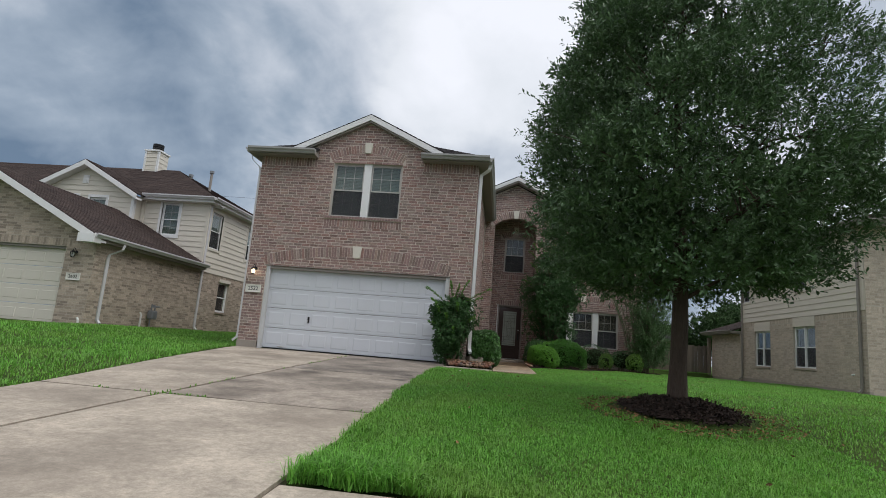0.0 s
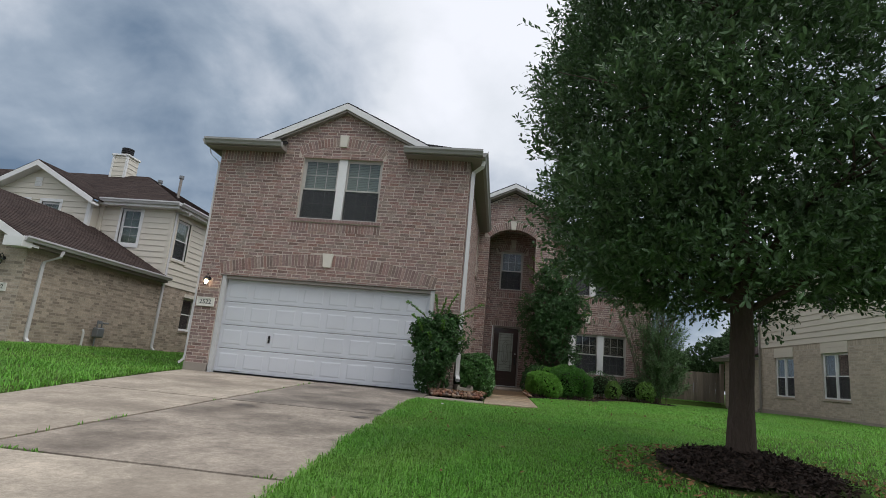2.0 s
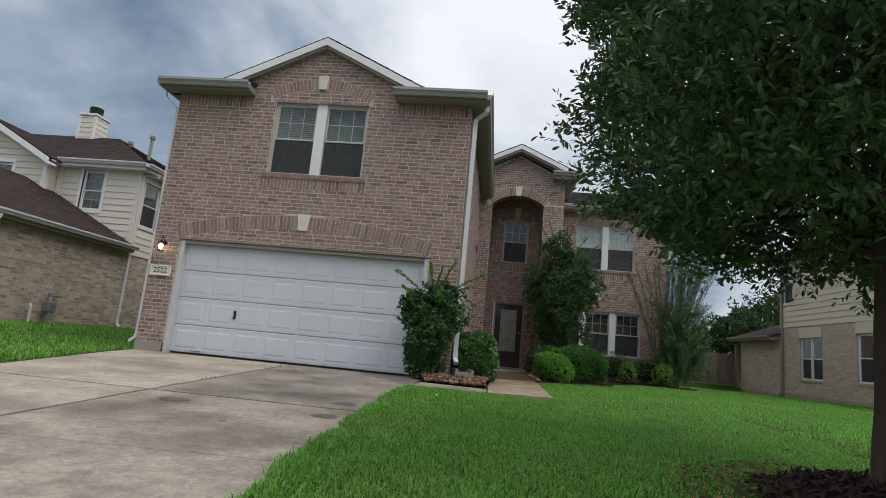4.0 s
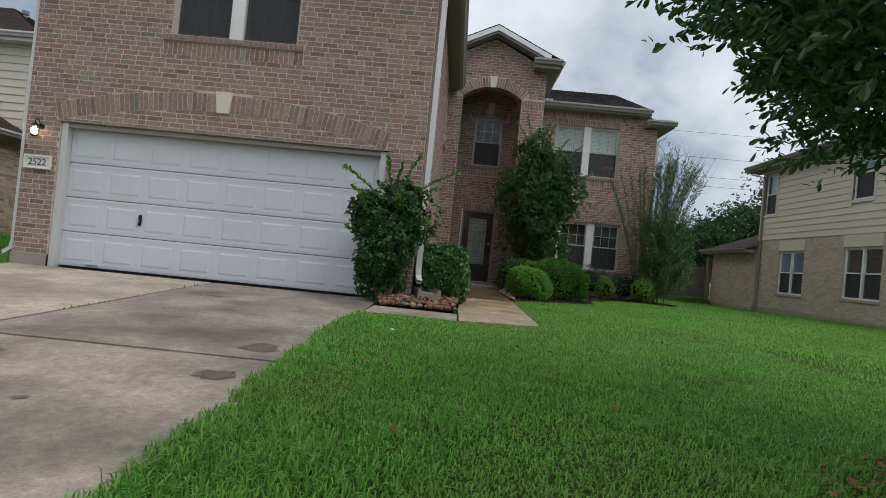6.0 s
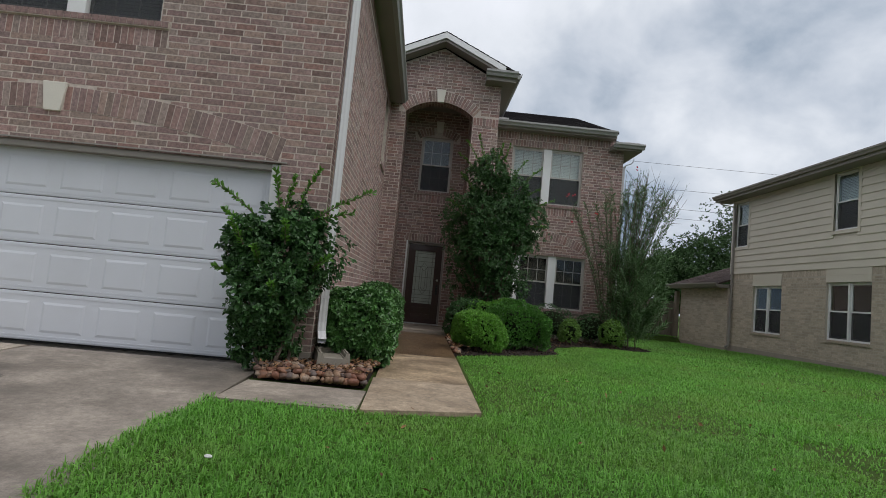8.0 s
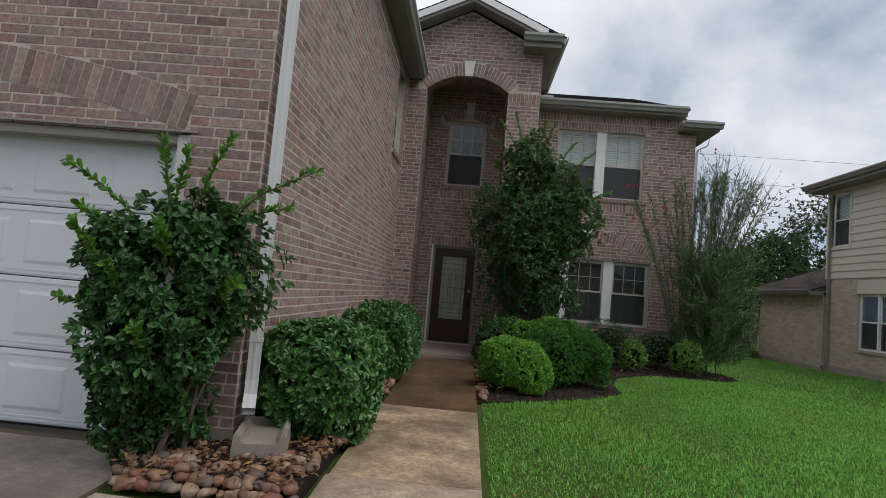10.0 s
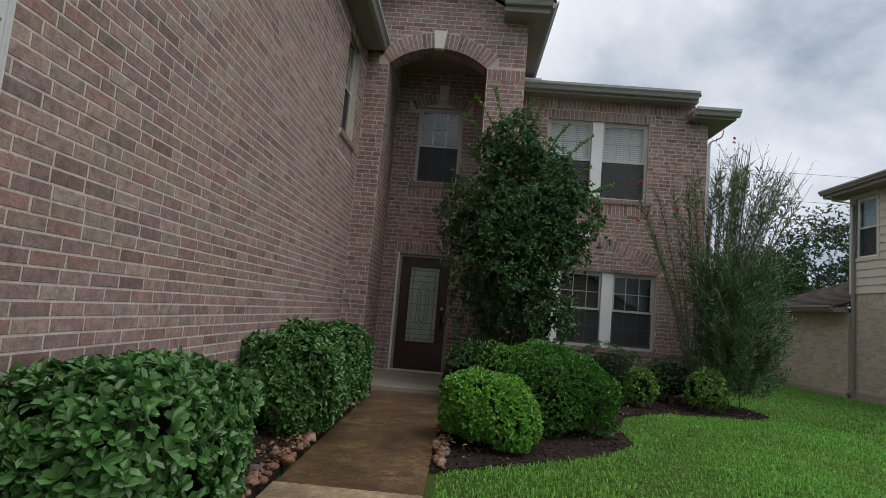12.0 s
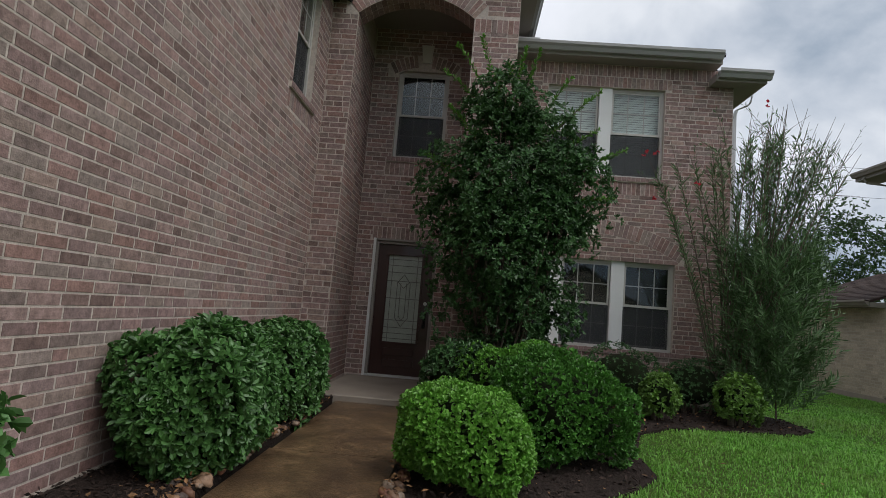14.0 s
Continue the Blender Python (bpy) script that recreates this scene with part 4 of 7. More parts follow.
# wall with the front door
wall = part("wall", B(), M["mortar"], house, "shaded brick wall round the front door")
D1 = (1.0, 1.96, 0.0, 2.17)
W2 = (1.12, 1.93, 3.50, 4.93)
bm = B()
wall_cells(bm, "x", DY, 0.22, AX0 - 0.3, AX1 + 0.3, -0.1, 5.65, [D1, W2])
part("mortar_face", bm, M["mortar"], wall)
c = Courses(wall, (0, DY, 0), (1, 0, 0), M["brick"], M["brick_rest"], near=lambda u, v: v < 3.2)
K2 = (1.525, 0.47, 4.86, 0.13, 0.21)


def door_blocked(v):
    out = []
    if v < 2.17:
        out.append((D1[0], D1[1]))
    elif v < 2.39:
        out.append((D1[0] - 0.06, D1[1] + 0.06))
    if W2[2] - 0.3 < v < W2[2]:
        out.append((W2[0] - 0.09, W2[1] + 0.09))
    if W2[2] <= v < 4.86:
        out.append((W2[0], W2[1]))
    s = arch_span(*K2, v)
    if s:
        out.append((s[0], s[1]))
    return out


c.run(AX0, AX1, 0.11, 5.6, door_blocked)
c.soldier(D1[0] - 0.06, D1[1] + 0.06, 2.18, 0.21)
c.soldier(W2[0] - 0.09, W2[1] + 0.09, W2[2] - 0.29, 0.21)
c.arch(*K2, key=0.08)
c.done()
keystone(wall, (1.55, DY, 5.06), (1, 0, 0), 0.13, 0.20, 0.30)
brick_sill(wall, (W2[0], DY, W2[2]), (1, 0, 0), W2[1] - W2[0], M["brick_rest"], over=0.08)
bm = B()
for i in range(12):
    a, b = -0.47 + 0.94 * i / 12, -0.47 + 0.94 * (i + 1) / 12
    rr = (0.47 ** 2 + 0.13 ** 2) / 0.26
    za, zb = [4.86 + 0.13 - rr + math.sqrt(rr * rr - q * q) for q in (a, b)]
    extrude_poly(bm, [(1.525 + a, DY + 0.03, za), (1.525 + b, DY + 0.03, zb), (1.525 + b, DY + 0.03, 5.06), (1.525 + a, DY + 0.03, 5.06)], (0, 0.09, 0))
part("arched_head", bm, M["alu"], house)

# right wing
wall = part("wall", B(), M["mortar"], house, "pink-brown brick wing with paired windows")
W3 = (3.57, 5.50, 3.56, 5.08)
W4 = (2.98, 5.76, 0.78, 2.18)
bm = B()
wall_cells(bm, "x", RY, 0.22, PR - 0.4, XR, -0.15, 5.47, [W3, W4])
box(bm, XR - 0.22, XR, RY + 0.22, 36.0, -0.15, 5.2)
box(bm, PR - 0.22, PR, DY, RY, -0.15, 5.2)
part("mortar_face", bm, M["mortar"], wall)
c = Courses(wall, (0, RY, 0), (1, 0, 0), M["brick"], M["brick_rest"], near=lambda u, v: u > 3.4 and 1.0 < v < 3.4)
K4 = (4.37, 1.45, 2.21, 0.40, 0.24)


def wing_blocked(v):
    out = []
    if W3[2] - 0.3 < v < W3[2]:
        out.append((W3[0] - 0.1, W3[1] + 0.1))
    if W3[2] <= v < W3[3]:
        out.append((W3[0], W3[1]))
    if W3[3] <= v < 5.26:
        out.append((W3[0] - 0.1, W3[1] + 0.1))
    if v >= 5.24:
        out.append((PR - 0.5, XR))
    if W4[2] - 0.09 < v < W4[3]:
        out.append((W4[0], W4[1]))
    return out + ring_spans(K4, v)


c.run(PR, XR, 0.12, 5.26, wing_blocked)
c.soldier(PR, XR, 5.265, 0.205)
c.soldier(W3[0] - 0.1, W3[1] + 0.1, 5.08, 0.185)
c.soldier(W3[0] - 0.1, W3[1] + 0.1, W3[2] - 0.29, 0.21)
c.arch(*K4, key=0.11)
c.done()
c = Courses(wall, (XR, 0, 0), (0, 1, 0), M["brick"], M["brick_rest"])
c.run(RY, 35.9, 0.12, 5.12)
c.done()
keystone(wall, (4.37, RY, 2.57), (1, 0, 0), 0.16, 0.24, 0.28)
brick_sill(wall, (W3[0], RY, W3[2]), (1, 0, 0), W3[1] - W3[0], M["brick_rest"])
brick_sill(wall, (W4[0], RY, W4[2]), (1, 0, 0), W4[1] - W4[0], M["brick_rest"])
part("foundation", bx(PR - 0.4, XR + 0.01, RY - 0.015, RY + 0.1, -0.15, 0.12), M["slab"], house)
# plain walls that close the house
bm = B()
box(bm, XL, XL + 0.22, FY + 0.22, 36.0, -0.15, 5.2)
box(bm, XL + 0.22, XR - 0.22, 35.8, 36.0, -0.15, 5.2)
part("wall", bm, M["brick_rest"], house, "plain brick back walls")
part("floor_slab", bx(XL + 0.1, SX - 0.1, FY + 0.2, 35.7, -0.14, -0.02), M["slab"], house)

# windows of the brick house
window("window", house, (W1[0], FY, W1[2]), (1, 0, 0), W1[1] - W1[0], W1[3] - W1[2], 2, "paired single-hung window with white mullion", wide=0.2, blind="curtain")
window("window", house, (W3[0], RY, W3[2]), (1, 0, 0), W3[1] - W3[0], W3[3] - W3[2], 2, "paired single-hung window with white blinds", wide=0.21)
window("window", house, (W4[0], RY, W4[2]), (1, 0, 0), W4[1] - W4[0], W4[3] - W4[2], 3, "triple single-hung window with white mullions", wide=0.21, blind=None)
window("window", house, (W2[0], DY, W2[2]), (1, 0, 0), W2[1] - W2[0], W2[3] - W2[2], 1, "single arched window above the front door", grid=(3, 2), blind=None)
window("window", house, (SX, SWIN[0], SWIN[2]), (0, 1, 0), SWIN[1] - SWIN[0], SWIN[3] - SWIN[2], 1, "narrow single-hung side window", blind="curtain")

# roof of the brick house
EZ = 5.30
roof = part("roof", B(), M["shingle"], house, "low hipped roof of dark asphalt shingles")
ex0, ex1, ey0, ey1 = XL - 0.23, SX + 0.27, FY - 0.33, 36.4
rz = EZ + 0.5 * (ex1 - ex0) / 2
mx = (ex0 + ex1) / 2
hy = ey0 + (ex1 - ex0) / 2
# the front slope stops either side of the gable and goes on behind it
yb = FY + 0.2
zb, db = EZ + 0.5 * (yb - ey0), yb - ey0
roof_plane("roof_slope", [(ex0, ey0, EZ), (-4.05, ey0, EZ), (-4.05, yb, zb), (ex0 + db, yb, zb)], roof, M["shingle"])
roof_plane("roof_slope", [(-1.14, ey0, EZ), (ex1, ey0, EZ), (ex1 - db, yb, zb), (-1.14, yb, zb)], roof, M["shingle"])
roof_plane("roof_slope", [(ex0 + db, yb, zb), (ex1 - db, yb, zb), (mx, hy, rz)], roof, M["shingle"])
roof_plane("roof_slope", [(ex1, ey0, EZ), (ex1, 30.0, EZ), (mx, 30.0, rz), (mx, hy, rz)], roof, M["shingle"])
roof_plane("roof_slope", [(ex0, ey1, EZ), (ex0, ey0, EZ), (mx, hy, rz), (mx, ey1, rz)], roof, M["shingle"])
# front gable roof
gpk, gout = 6.46, FY - 0.15
for s in (-1, 1):
    e = (GX + s * 2.05, gout, gpk - 2.05 * GSLOPE)
    pts = [e, (e[0], FY + 3.4, e[2]), (GX, FY + 3.4, gpk), (GX, gout, gpk)]
    roof_plane("roof_slope", pts if s > 0 else [pts[1], pts[0], pts[3], pts[2]], roof, M["shingle"], thick=0.03)
    bm = B()
    d = Vector((s, 0, -GSLOPE)).normalized()
    a = Vector((GX, gout - 0.02, gpk - 0.03))
    b = Vector((GX + s * 2.05, gout - 0.02, gpk - 0.03 - 2.05 * GSLOPE))
    extrude_poly(bm, [a, b, b - Vector((0, 0, 0.15)), a - Vector((0, 0, 0.15))], (0, 0.03, 0))
    part("rake_board", bm, M["white"], roof, "white painted rake board")
    bm = B()
    extrude_poly(bm, [a - Vector((0, -0.04, 0.14)), b - Vector((0, -0.04, 0.14)), b - Vector((0, -0.04, 0.20)), a - Vector((0, -0.04, 0.20))], (0, 0.13, 0))
    part("rake_soffit", bm, M["taupe"], roof)
# boxed eaves with gutters
for x0, x1 in ((ex0, -4.05), (-1.14, ex1)):
    part("eave_box", bx(x0, x1, ey0, FY + 0.1, SOF, EZ - 0.01), M["taupe"], roof)
    gutter("gutter", (x0 - 0.02, ey0, EZ + 0.02), (x1 + 0.02, ey0, EZ + 0.02), (0, -1, 0), roof, M["gutter"])
    part("fascia_cap", bx(x0 - 0.02, x1 + 0.02, ey0 - 0.005, ey0 + 0.03, SOF - 0.02, EZ - 0.13), M["taupe"], roof)
part("eave_box", bx(SX - 0.1, ex1, FY + 0.1, AY - 0.3, SOF, EZ - 0.01), M["soffit"], roof)
gutter("gutter", (ex1, ey0, EZ + 0.02), (ex1, AY - 0.3, EZ + 0.02), (1, 0, 0), roof, M["gutter"])
part("eave_box", bx(ex0, XL + 0.1, FY, 36.2, SOF, EZ - 0.01), M["soffit"], roof)
gutter("gutter", (ex0, 36.2, EZ + 0.02), (ex0, ey0, EZ + 0.02), (-1, 0, 0), roof, M["gutter"])
downspout((SX + 0.075, FY + 0.06), 4.90, 0.25, house, M["downspout"], (0.35, -1, 0), arm=(ex1 + 0.04, ey0 + 0.25, EZ - 0.12), size=(0.085, 0.06))
downspout((XL - 0.04, FY + 0.06), 4.86, 0.08, house, M["downspout"], (-1, -0.3, 0), arm=(ex0 - 0.04, ey0 + 0.25, EZ - 0.12))
# entry gable roof
pk2, slope2, out2 = 6.98, 0.47, AY - 0.36
for s in (-1, 1):
    L = 1.80
    e = (1.48 + s * L, out2, pk2 - L * slope2)
    pts = [e, (e[0], 31.0, e[2]), (1.48, 31.0, pk2), (1.48, out2, pk2)]
    roof_plane("roof_slope", pts if s > 0 else [pts[1], pts[0], pts[3], pts[2]], roof, M["shingle"], thick=0.03)
    bm = B()
    a = Vector((1.48, out2 - 0.02, pk2 - 0.03))
    b = Vector((1.48 + s * (L - (0.35 if s > 0 else 0)), out2 - 0.02, pk2 - 0.03 - (L - (0.35 if s > 0 else 0)) * slope2))
    extrude_poly(bm, [a, b, b - Vector((0, 0, 0.135)), a - Vector((0, 0, 0.135))], (0, 0.03, 0))
    part("rake_board", bm, M["white"], roof, "white painted rake board")
    bm = B()
    extrude_poly(bm, [a - Vector((0, -0.04, 0.13)), b - Vector((0, -0.04, 0.13)), b - Vector((0, -0.04, 0.20)), a - Vector((0, -0.04, 0.20))], (0, 0.34, 0))
    part("rake_soffit", bm, M["taupe"], roof)
part("eave_box", bx(2.50, 3.19, out2, AY + 0.1, 5.93, 6.10), M["taupe"], roof)
part("eave_box", bx(PR - 0.1, 3.19, AY + 0.1, 30.8, 5.93, 6.10), M["soffit"], roof)
gutter("gutter", (2.48, out2, 6.15), (3.22, out2, 6.15), (0, -1, 0), roof, M["gutter"])
gutter("gutter", (3.19, out2, 6.15), (3.19, 30.8, 6.15), (1, 0, 0), roof, M["gutter"])
# right wing roof and eave
wy = RY - 0.27
WZ = EZ + 0.34
roof_plane("roof_slope", [(PR - 0.3, wy, WZ), (6.35, wy, WZ), (6.35, 31.5, WZ + 0.40 * (31.5 - wy)), (PR - 0.3, 31.5, WZ + 0.40 * (31.5 - wy))], roof, M["shingle"])
roof_plane("roof_slope", [(7.0, RY + 0.2, 5.34), (7.0, 36.4, 5.34), (6.3, 36.4, 5.62), (6.3, RY + 0.2, 5.62)], roof, M["shingle"])
part("roof_back", bx(XL, 6.6, 31.3, 36.3, 5.2, 5.4), M["shingle"], roof)
part("eave_box", bx(PR - 0.3, 6.30, wy, RY + 0.1, 5.47, WZ - 0.03), M["taupe"], roof)
gutter("gutter", (PR + 0.02, wy, WZ + 0.01), (6.28, wy, WZ + 0.01), (0, -1, 0), roof, M["gutter"])
part("eave_return", bx(6.20, 7.0, RY - 0.28, RY + 0.5, SOF + 0.0, 5.30), M["taupe"], roof, "boxed taupe eave return")
gutter("gutter", (6.22, RY - 0.28, 5.35), (7.04, RY - 0.28, 5.35), (0, -1, 0), roof, M["gutter"])
part("eave_box", bx(XR - 0.1, 7.0, RY + 0.5, 36.2, SOF + 0.0, 5.30), M["soffit"], roof)
part("flashing", bx(6.55, 6.95, RY - 0.24, RY + 0.3, 5.33, 5.42), M["downspout"], roof)
part("flashing", bx(2.95, 3.35, wy - 0.02, wy + 0.3, WZ - 0.02, WZ + 0.09), M["downspout"], roof, "pale metal flashing box")
downspout((XR + 0.05, RY + 0.06), 4.82, 0.03, house, M["downspout"], (1, -0.2, 0), arm=(6.85, RY - 0.1, 5.02))

# garage door
gd = thing("garage_door", (G[0], FY + 0.2, 0), "closed white four-section steel garage door with raised panels", "garage door")
gx0, gx1, gy = G[0] + 0.10, G[1] - 0.10, FY + 0.135
sec_h = 2.085 / 4
for k in range(4):
    z0 = 0.012 + k * sec_h
    bm = B()
    box(bm, gx0, gx1, gy, gy + 0.045, z0 + 0.004, z0 + sec_h - 0.004, bevel=0.004)
    for zz in (0.022, 0.048, sec_h - 0.040):
        box(bm, gx0, gx1, gy - 0.004, gy + 0.002, z0 + zz - 0.004, z0 + zz + 0.010)
    pw = (gx1 - gx0) / 8
    for i in range(8):
        a, b = gx0 + i * pw + 0.065, gx0 + (i + 1) * pw - 0.065
        c0, c1 = z0 + 0.09, z0 + sec_h - 0.10
        fr = [(a, c0), (b, c0), (b, c1), (a, c1)]
        inn = [(a + 0.03, c0 + 0.03), (b - 0.03, c0 + 0.03), (b - 0.03, c1 - 0.03), (a + 0.03, c1 - 0.03)]
        o = [bm.verts.new((p[0], gy + 0.001, p[1])) for p in fr]
        q = [bm.verts.new((p[0], gy - 0.0065, p[1])) for p in inn]
        bm.faces.new(q[::-1])
        for j in range(4):
            bm.faces.new((o[(j + 1) % 4], o[j], q[j], q[(j + 1) % 4]))
    bmesh.ops.recalc_face_normals(bm, faces=bm.faces[:])
    part("door_section", bm, M["gdoor"], gd)
part("bottom_seal", bx(gx0, gx1, gy, gy + 0.04, 0.0, 0.014), M["black"], gd)
hb = bx(-3.87, -3.82, gy - 0.02, gy, 0.72, 0.88, bevel=0.006)
handle = part("lock_plate", hb, M["black"], gd, "black lock plate")
bm = B()
tube(bm, [(-3.845, gy - 0.02, 0.80), (-3.845, gy - 0.05, 0.80), (-3.855, gy - 0.055, 0.70)], 0.009)
part("handle", bm, M["nickel"], handle)
bm = B()
box(bm, -4.6, -4.42, gy - 0.03, gy, 0.05, 0.065, bevel=0.004)
part("lift_handle", bm, M["nickel"], gd)
for x0, x1 in ((G[0] + 0.005, G[0] + 0.10), (G[1] - 0.10, G[1] - 0.005)):
    part("jamb", bx(x0, x1, FY + 0.02, FY + 0.19, -0.02, 2.155, bevel=0.004), M["jamb"], house, "pale painted garage jamb")
part("head_jamb", bx(G[0] + 0.10, G[1] - 0.10, FY + 0.02, FY + 0.13, 2.085, 2.155, bevel=0.004), M["taupe"], house)

# front door
fd = thing("front_door", (1.48, DY + 0.1, 0.1), "closed dark mahogany front door with leaded glass panel", "door")
dx0, dx1, dz0, dz1, dy = D1[0] + 0.05, D1[1] - 0.05, 0.125, 2.115, DY + 0.075
for x0, x1 in ((D1[0] + 0.003, dx0), (dx1, D1[1] - 0.003)):
    part("door_frame", bx(x0, x1, DY + 0.012, DY + 0.16, 0.095, 2.165, bevel=0.004), M["taupe"], house)
part("door_frame", bx(dx0, dx1, DY + 0.012, DY + 0.16, 2.12, 2.165, bevel=0.004), M["taupe"], house)
part("brick_mould", bx(D1[0] - 0.035, D1[0] + 0.002, DY - 0.02, DY + 0.03, 0.097, 2.20, bevel=0.004), M["white"], house, "pale painted door trim")
part("brick_mould", bx(D1[0] + 0.004, D1[1] - 0.004, DY - 0.02, DY + 0.01, 2.168, 2.20, bevel=0.004), M["taupe"], house)
part("threshold", bx(D1[0] + 0.003, D1[1] - 0.003, DY - 0.03, DY + 0.16, 0.096, 0.122, bevel=0.005), M["jamb"], house)
gl = (dx0 + 0.17, dx1 - 0.17, 0.62, 1.96)
bm = B()
wall_cells(bm, "x", dy, 0.045, dx0, dx1, dz0, dz1, [gl])
part("slab", bm, M["mahogany"], fd)
bm = B()
for (a, b, c0, d0) in ((gl[0] - 0.03, gl[1] + 0.03, gl[3] - 0.002, gl[3] + 0.03), (gl[0] - 0.03, gl[1] + 0.03, gl[2] - 0.03, gl[2] + 0.002), (gl[0] - 0.03, gl[0] + 0.002, gl[2], gl[3]), (gl[1] - 0.002, gl[1] + 0.03, gl[2], gl[3])):
    box(bm, a, b, dy - 0.014, dy + 0.01, c0, d0, bevel=0.005)
part("glass_moulding", bm, M["mahogany"], fd)
bm = B()
for z in (0.30, 0.47):
    box(bm, dx0 + 0.19, dx1 - 0.19, dy - 0.012, dy + 0.002, z - 0.055, z + 0.055, bevel=0.011)
part("raised_panel", bm, M["mahogany"], fd)
part("pane", bx(gl[0], gl[1], dy + 0.014, dy + 0.022, gl[2], gl[3]), M["frost"], fd, "textured leaded privacy glass")
bm = B()
cx, yy = (gl[0] + gl[1]) / 2, dy + 0.012


def came(bm, a, b, r=0.0048):
    tube(bm, [(a[0], yy, a[1]), (b[0], yy, b[1])], r, 5)


H = gl[3] - gl[2]
for f in (0.04, 0.10, 0.165, 0.25, 0.5, 0.70, 0.80, 0.88, 0.95):
    came(bm, (gl[0], gl[2] + H * f), (gl[1], gl[2] + H * f))
for s in (-1, 1):
    came(bm, (cx + s * 0.195, gl[2]), (cx + s * 0.195, gl[3]))
    came(bm, (cx + s * 0.10, gl[2] + H * 0.28), (cx + s * 0.10, gl[2] + H * 0.68))
    came(bm, (cx + s * 0.045, gl[2] + H * 0.28), (cx + s * 0.045, gl[2] + H * 0.68))
    came(bm, (cx + s * 0.10, gl[2] + H * 0.68), (cx, gl[2] + H * 0.78))
    came(bm, (cx + s * 0.10, gl[2] + H * 0.70), (cx, gl[2] + H * 0.62))
    came(bm, (cx + s * 0.10, gl[2] + H * 0.28), (cx, gl[2] + H * 0.18))
    came(bm, (cx + s * 0.045, gl[2] + H * 0.30), (cx, gl[2] + H * 0.25))
part("came", bm, M["lead"], fd, "dull lead cames in a geometric pattern")
bm = B()
tube(bm, [(dx1 - 0.075, dy, 1.24), (dx1 - 0.075, dy - 0.03, 1.24)], 0.028, 12)
part("deadbolt", bm, M["nickel"], fd)
bm = B()
box(bm, dx1 - 0.10, dx1 - 0.05, dy - 0.012, dy, 0.86, 1.12, bevel=0.006)
tube(bm, [(dx1 - 0.075, dy - 0.01, 1.07), (dx1 - 0.075, dy - 0.06, 1.05), (dx1 - 0.075, dy - 0.06, 0.93), (dx1 - 0.075, dy - 0.01, 0.89)], 0.010, 8)
part("handle", bm, M["black"], fd, "dark handle set")


def wall_lantern(at, lit):
    x, y, z = at
    L = thing("wall_lantern", at, "black iron wall lantern beside the garage" + (", lit" if lit else ""), "wall lamp")
    bm = B()
    tube(bm, [(x, y, z + 0.02), (x, y - 0.02, z + 0.02)], 0.045, 12)
    part("back_plate", bm, M["black"], L)
    bm = B()
    tube(bm, [(x, y - 0.02, z + 0.02), (x, y - 0.06, z + 0.10), (x, y - 0.10, z + 0.13), (x, y - 0.13, z + 0.10), (x, y - 0.13, z + 0.05)], 0.008, 6)
    part("arm", bm, M["black"], L)
    bm = B()
    tube(bm, [(x, y - 0.13, z + 0.06), (x, y - 0.13, z + 0.03), (x, y - 0.13, z + 0.0)], (0.012, 0.05, 0.075), 8)
    part("cap", bm, M["black"], L)
    bm = B()
    for k in range(6):
        a = 2 * math.pi * k / 6
        tube(bm, [(x + 0.066 * math.cos(a), y - 0.13 + 0.066 * math.sin(a), z), (x + 0.05 * math.cos(a), y - 0.13 + 0.05 * math.sin(a), z - 0.13)], 0.005, 5)
    tube(bm, [(x, y - 0.13, z - 0.13), (x, y - 0.13, z - 0.15)], (0.055, 0.03), 8)
    part("cage", bm, M["black"], L)
    bm = B()
    tube(bm, [(x, y - 0.13, z - 0.12), (x, y - 0.13, z - 0.08), (x, y - 0.13, z - 0.03), (x, y - 0.13, z - 0.01)], (0.014, 0.032, 0.028, 0.012), 10)
    part("bulb", bm, M["bulb"] if lit else M["white"], L, smooth=True)
    bm = B()
    tube(bm, [(x, y - 0.13, z - 0.128), (x, y - 0.13, z - 0.004)], (0.048, 0.062), 12)
    g = part("glass_shade", bm, M["glass"], L)
    g.visible_shadow = False


def number_plaque(at, digits):
    x, y, z = at
    P = thing("house_number_plaque", at, "pale stone house number plaque reading " + digits, "house number")
    bm = B()
    box(bm, x - 0.21, x + 0.21, y - 0.025, y, z - 0.10, z + 0.10, bevel=0.006)
    part("plate", bm, M["plaque"], P)
    bm = B()
    for a in ((x - 0.21, x + 0.21, z + 0.075, z + 0.10), (x - 0.21, x + 0.21, z - 0.10, z - 0.075), (x - 0.21, x - 0.18, z - 0.075, z + 0.075), (x + 0.18, x + 0.21, z - 0.075, z + 0.075)):
        box(bm, a[0], a[1], y - 0.038, y - 0.024, a[2], a[3], bevel=0.004)
    part("border", bm, M["plaque"], P)
    cu = bpy.data.curves.new("digits", "FONT")
    cu.body, cu.size, cu.align_x, cu.align_y, cu.extrude = digits, 0.14, "CENTER", "CENTER", 0.002
    ob = new("digits", cu)
    bpy.context.view_layer.update()
    me = bpy.data.meshes.new_from_object(ob.evaluated_get(bpy.context.evaluated_depsgraph_get()))
    bpy.data.objects.remove(ob)
    me.materials.clear()
    me.materials.append(M["ink"])
    me.transform(pose(x, y - 0.028, z, 90, 0, 0))
    part("digits", me, None, P, "dark painted digits " + digits)


wall_lantern((-5.41, FY, 2.03), True)
number_plaque((-5.40, FY, 1.515), "2522")

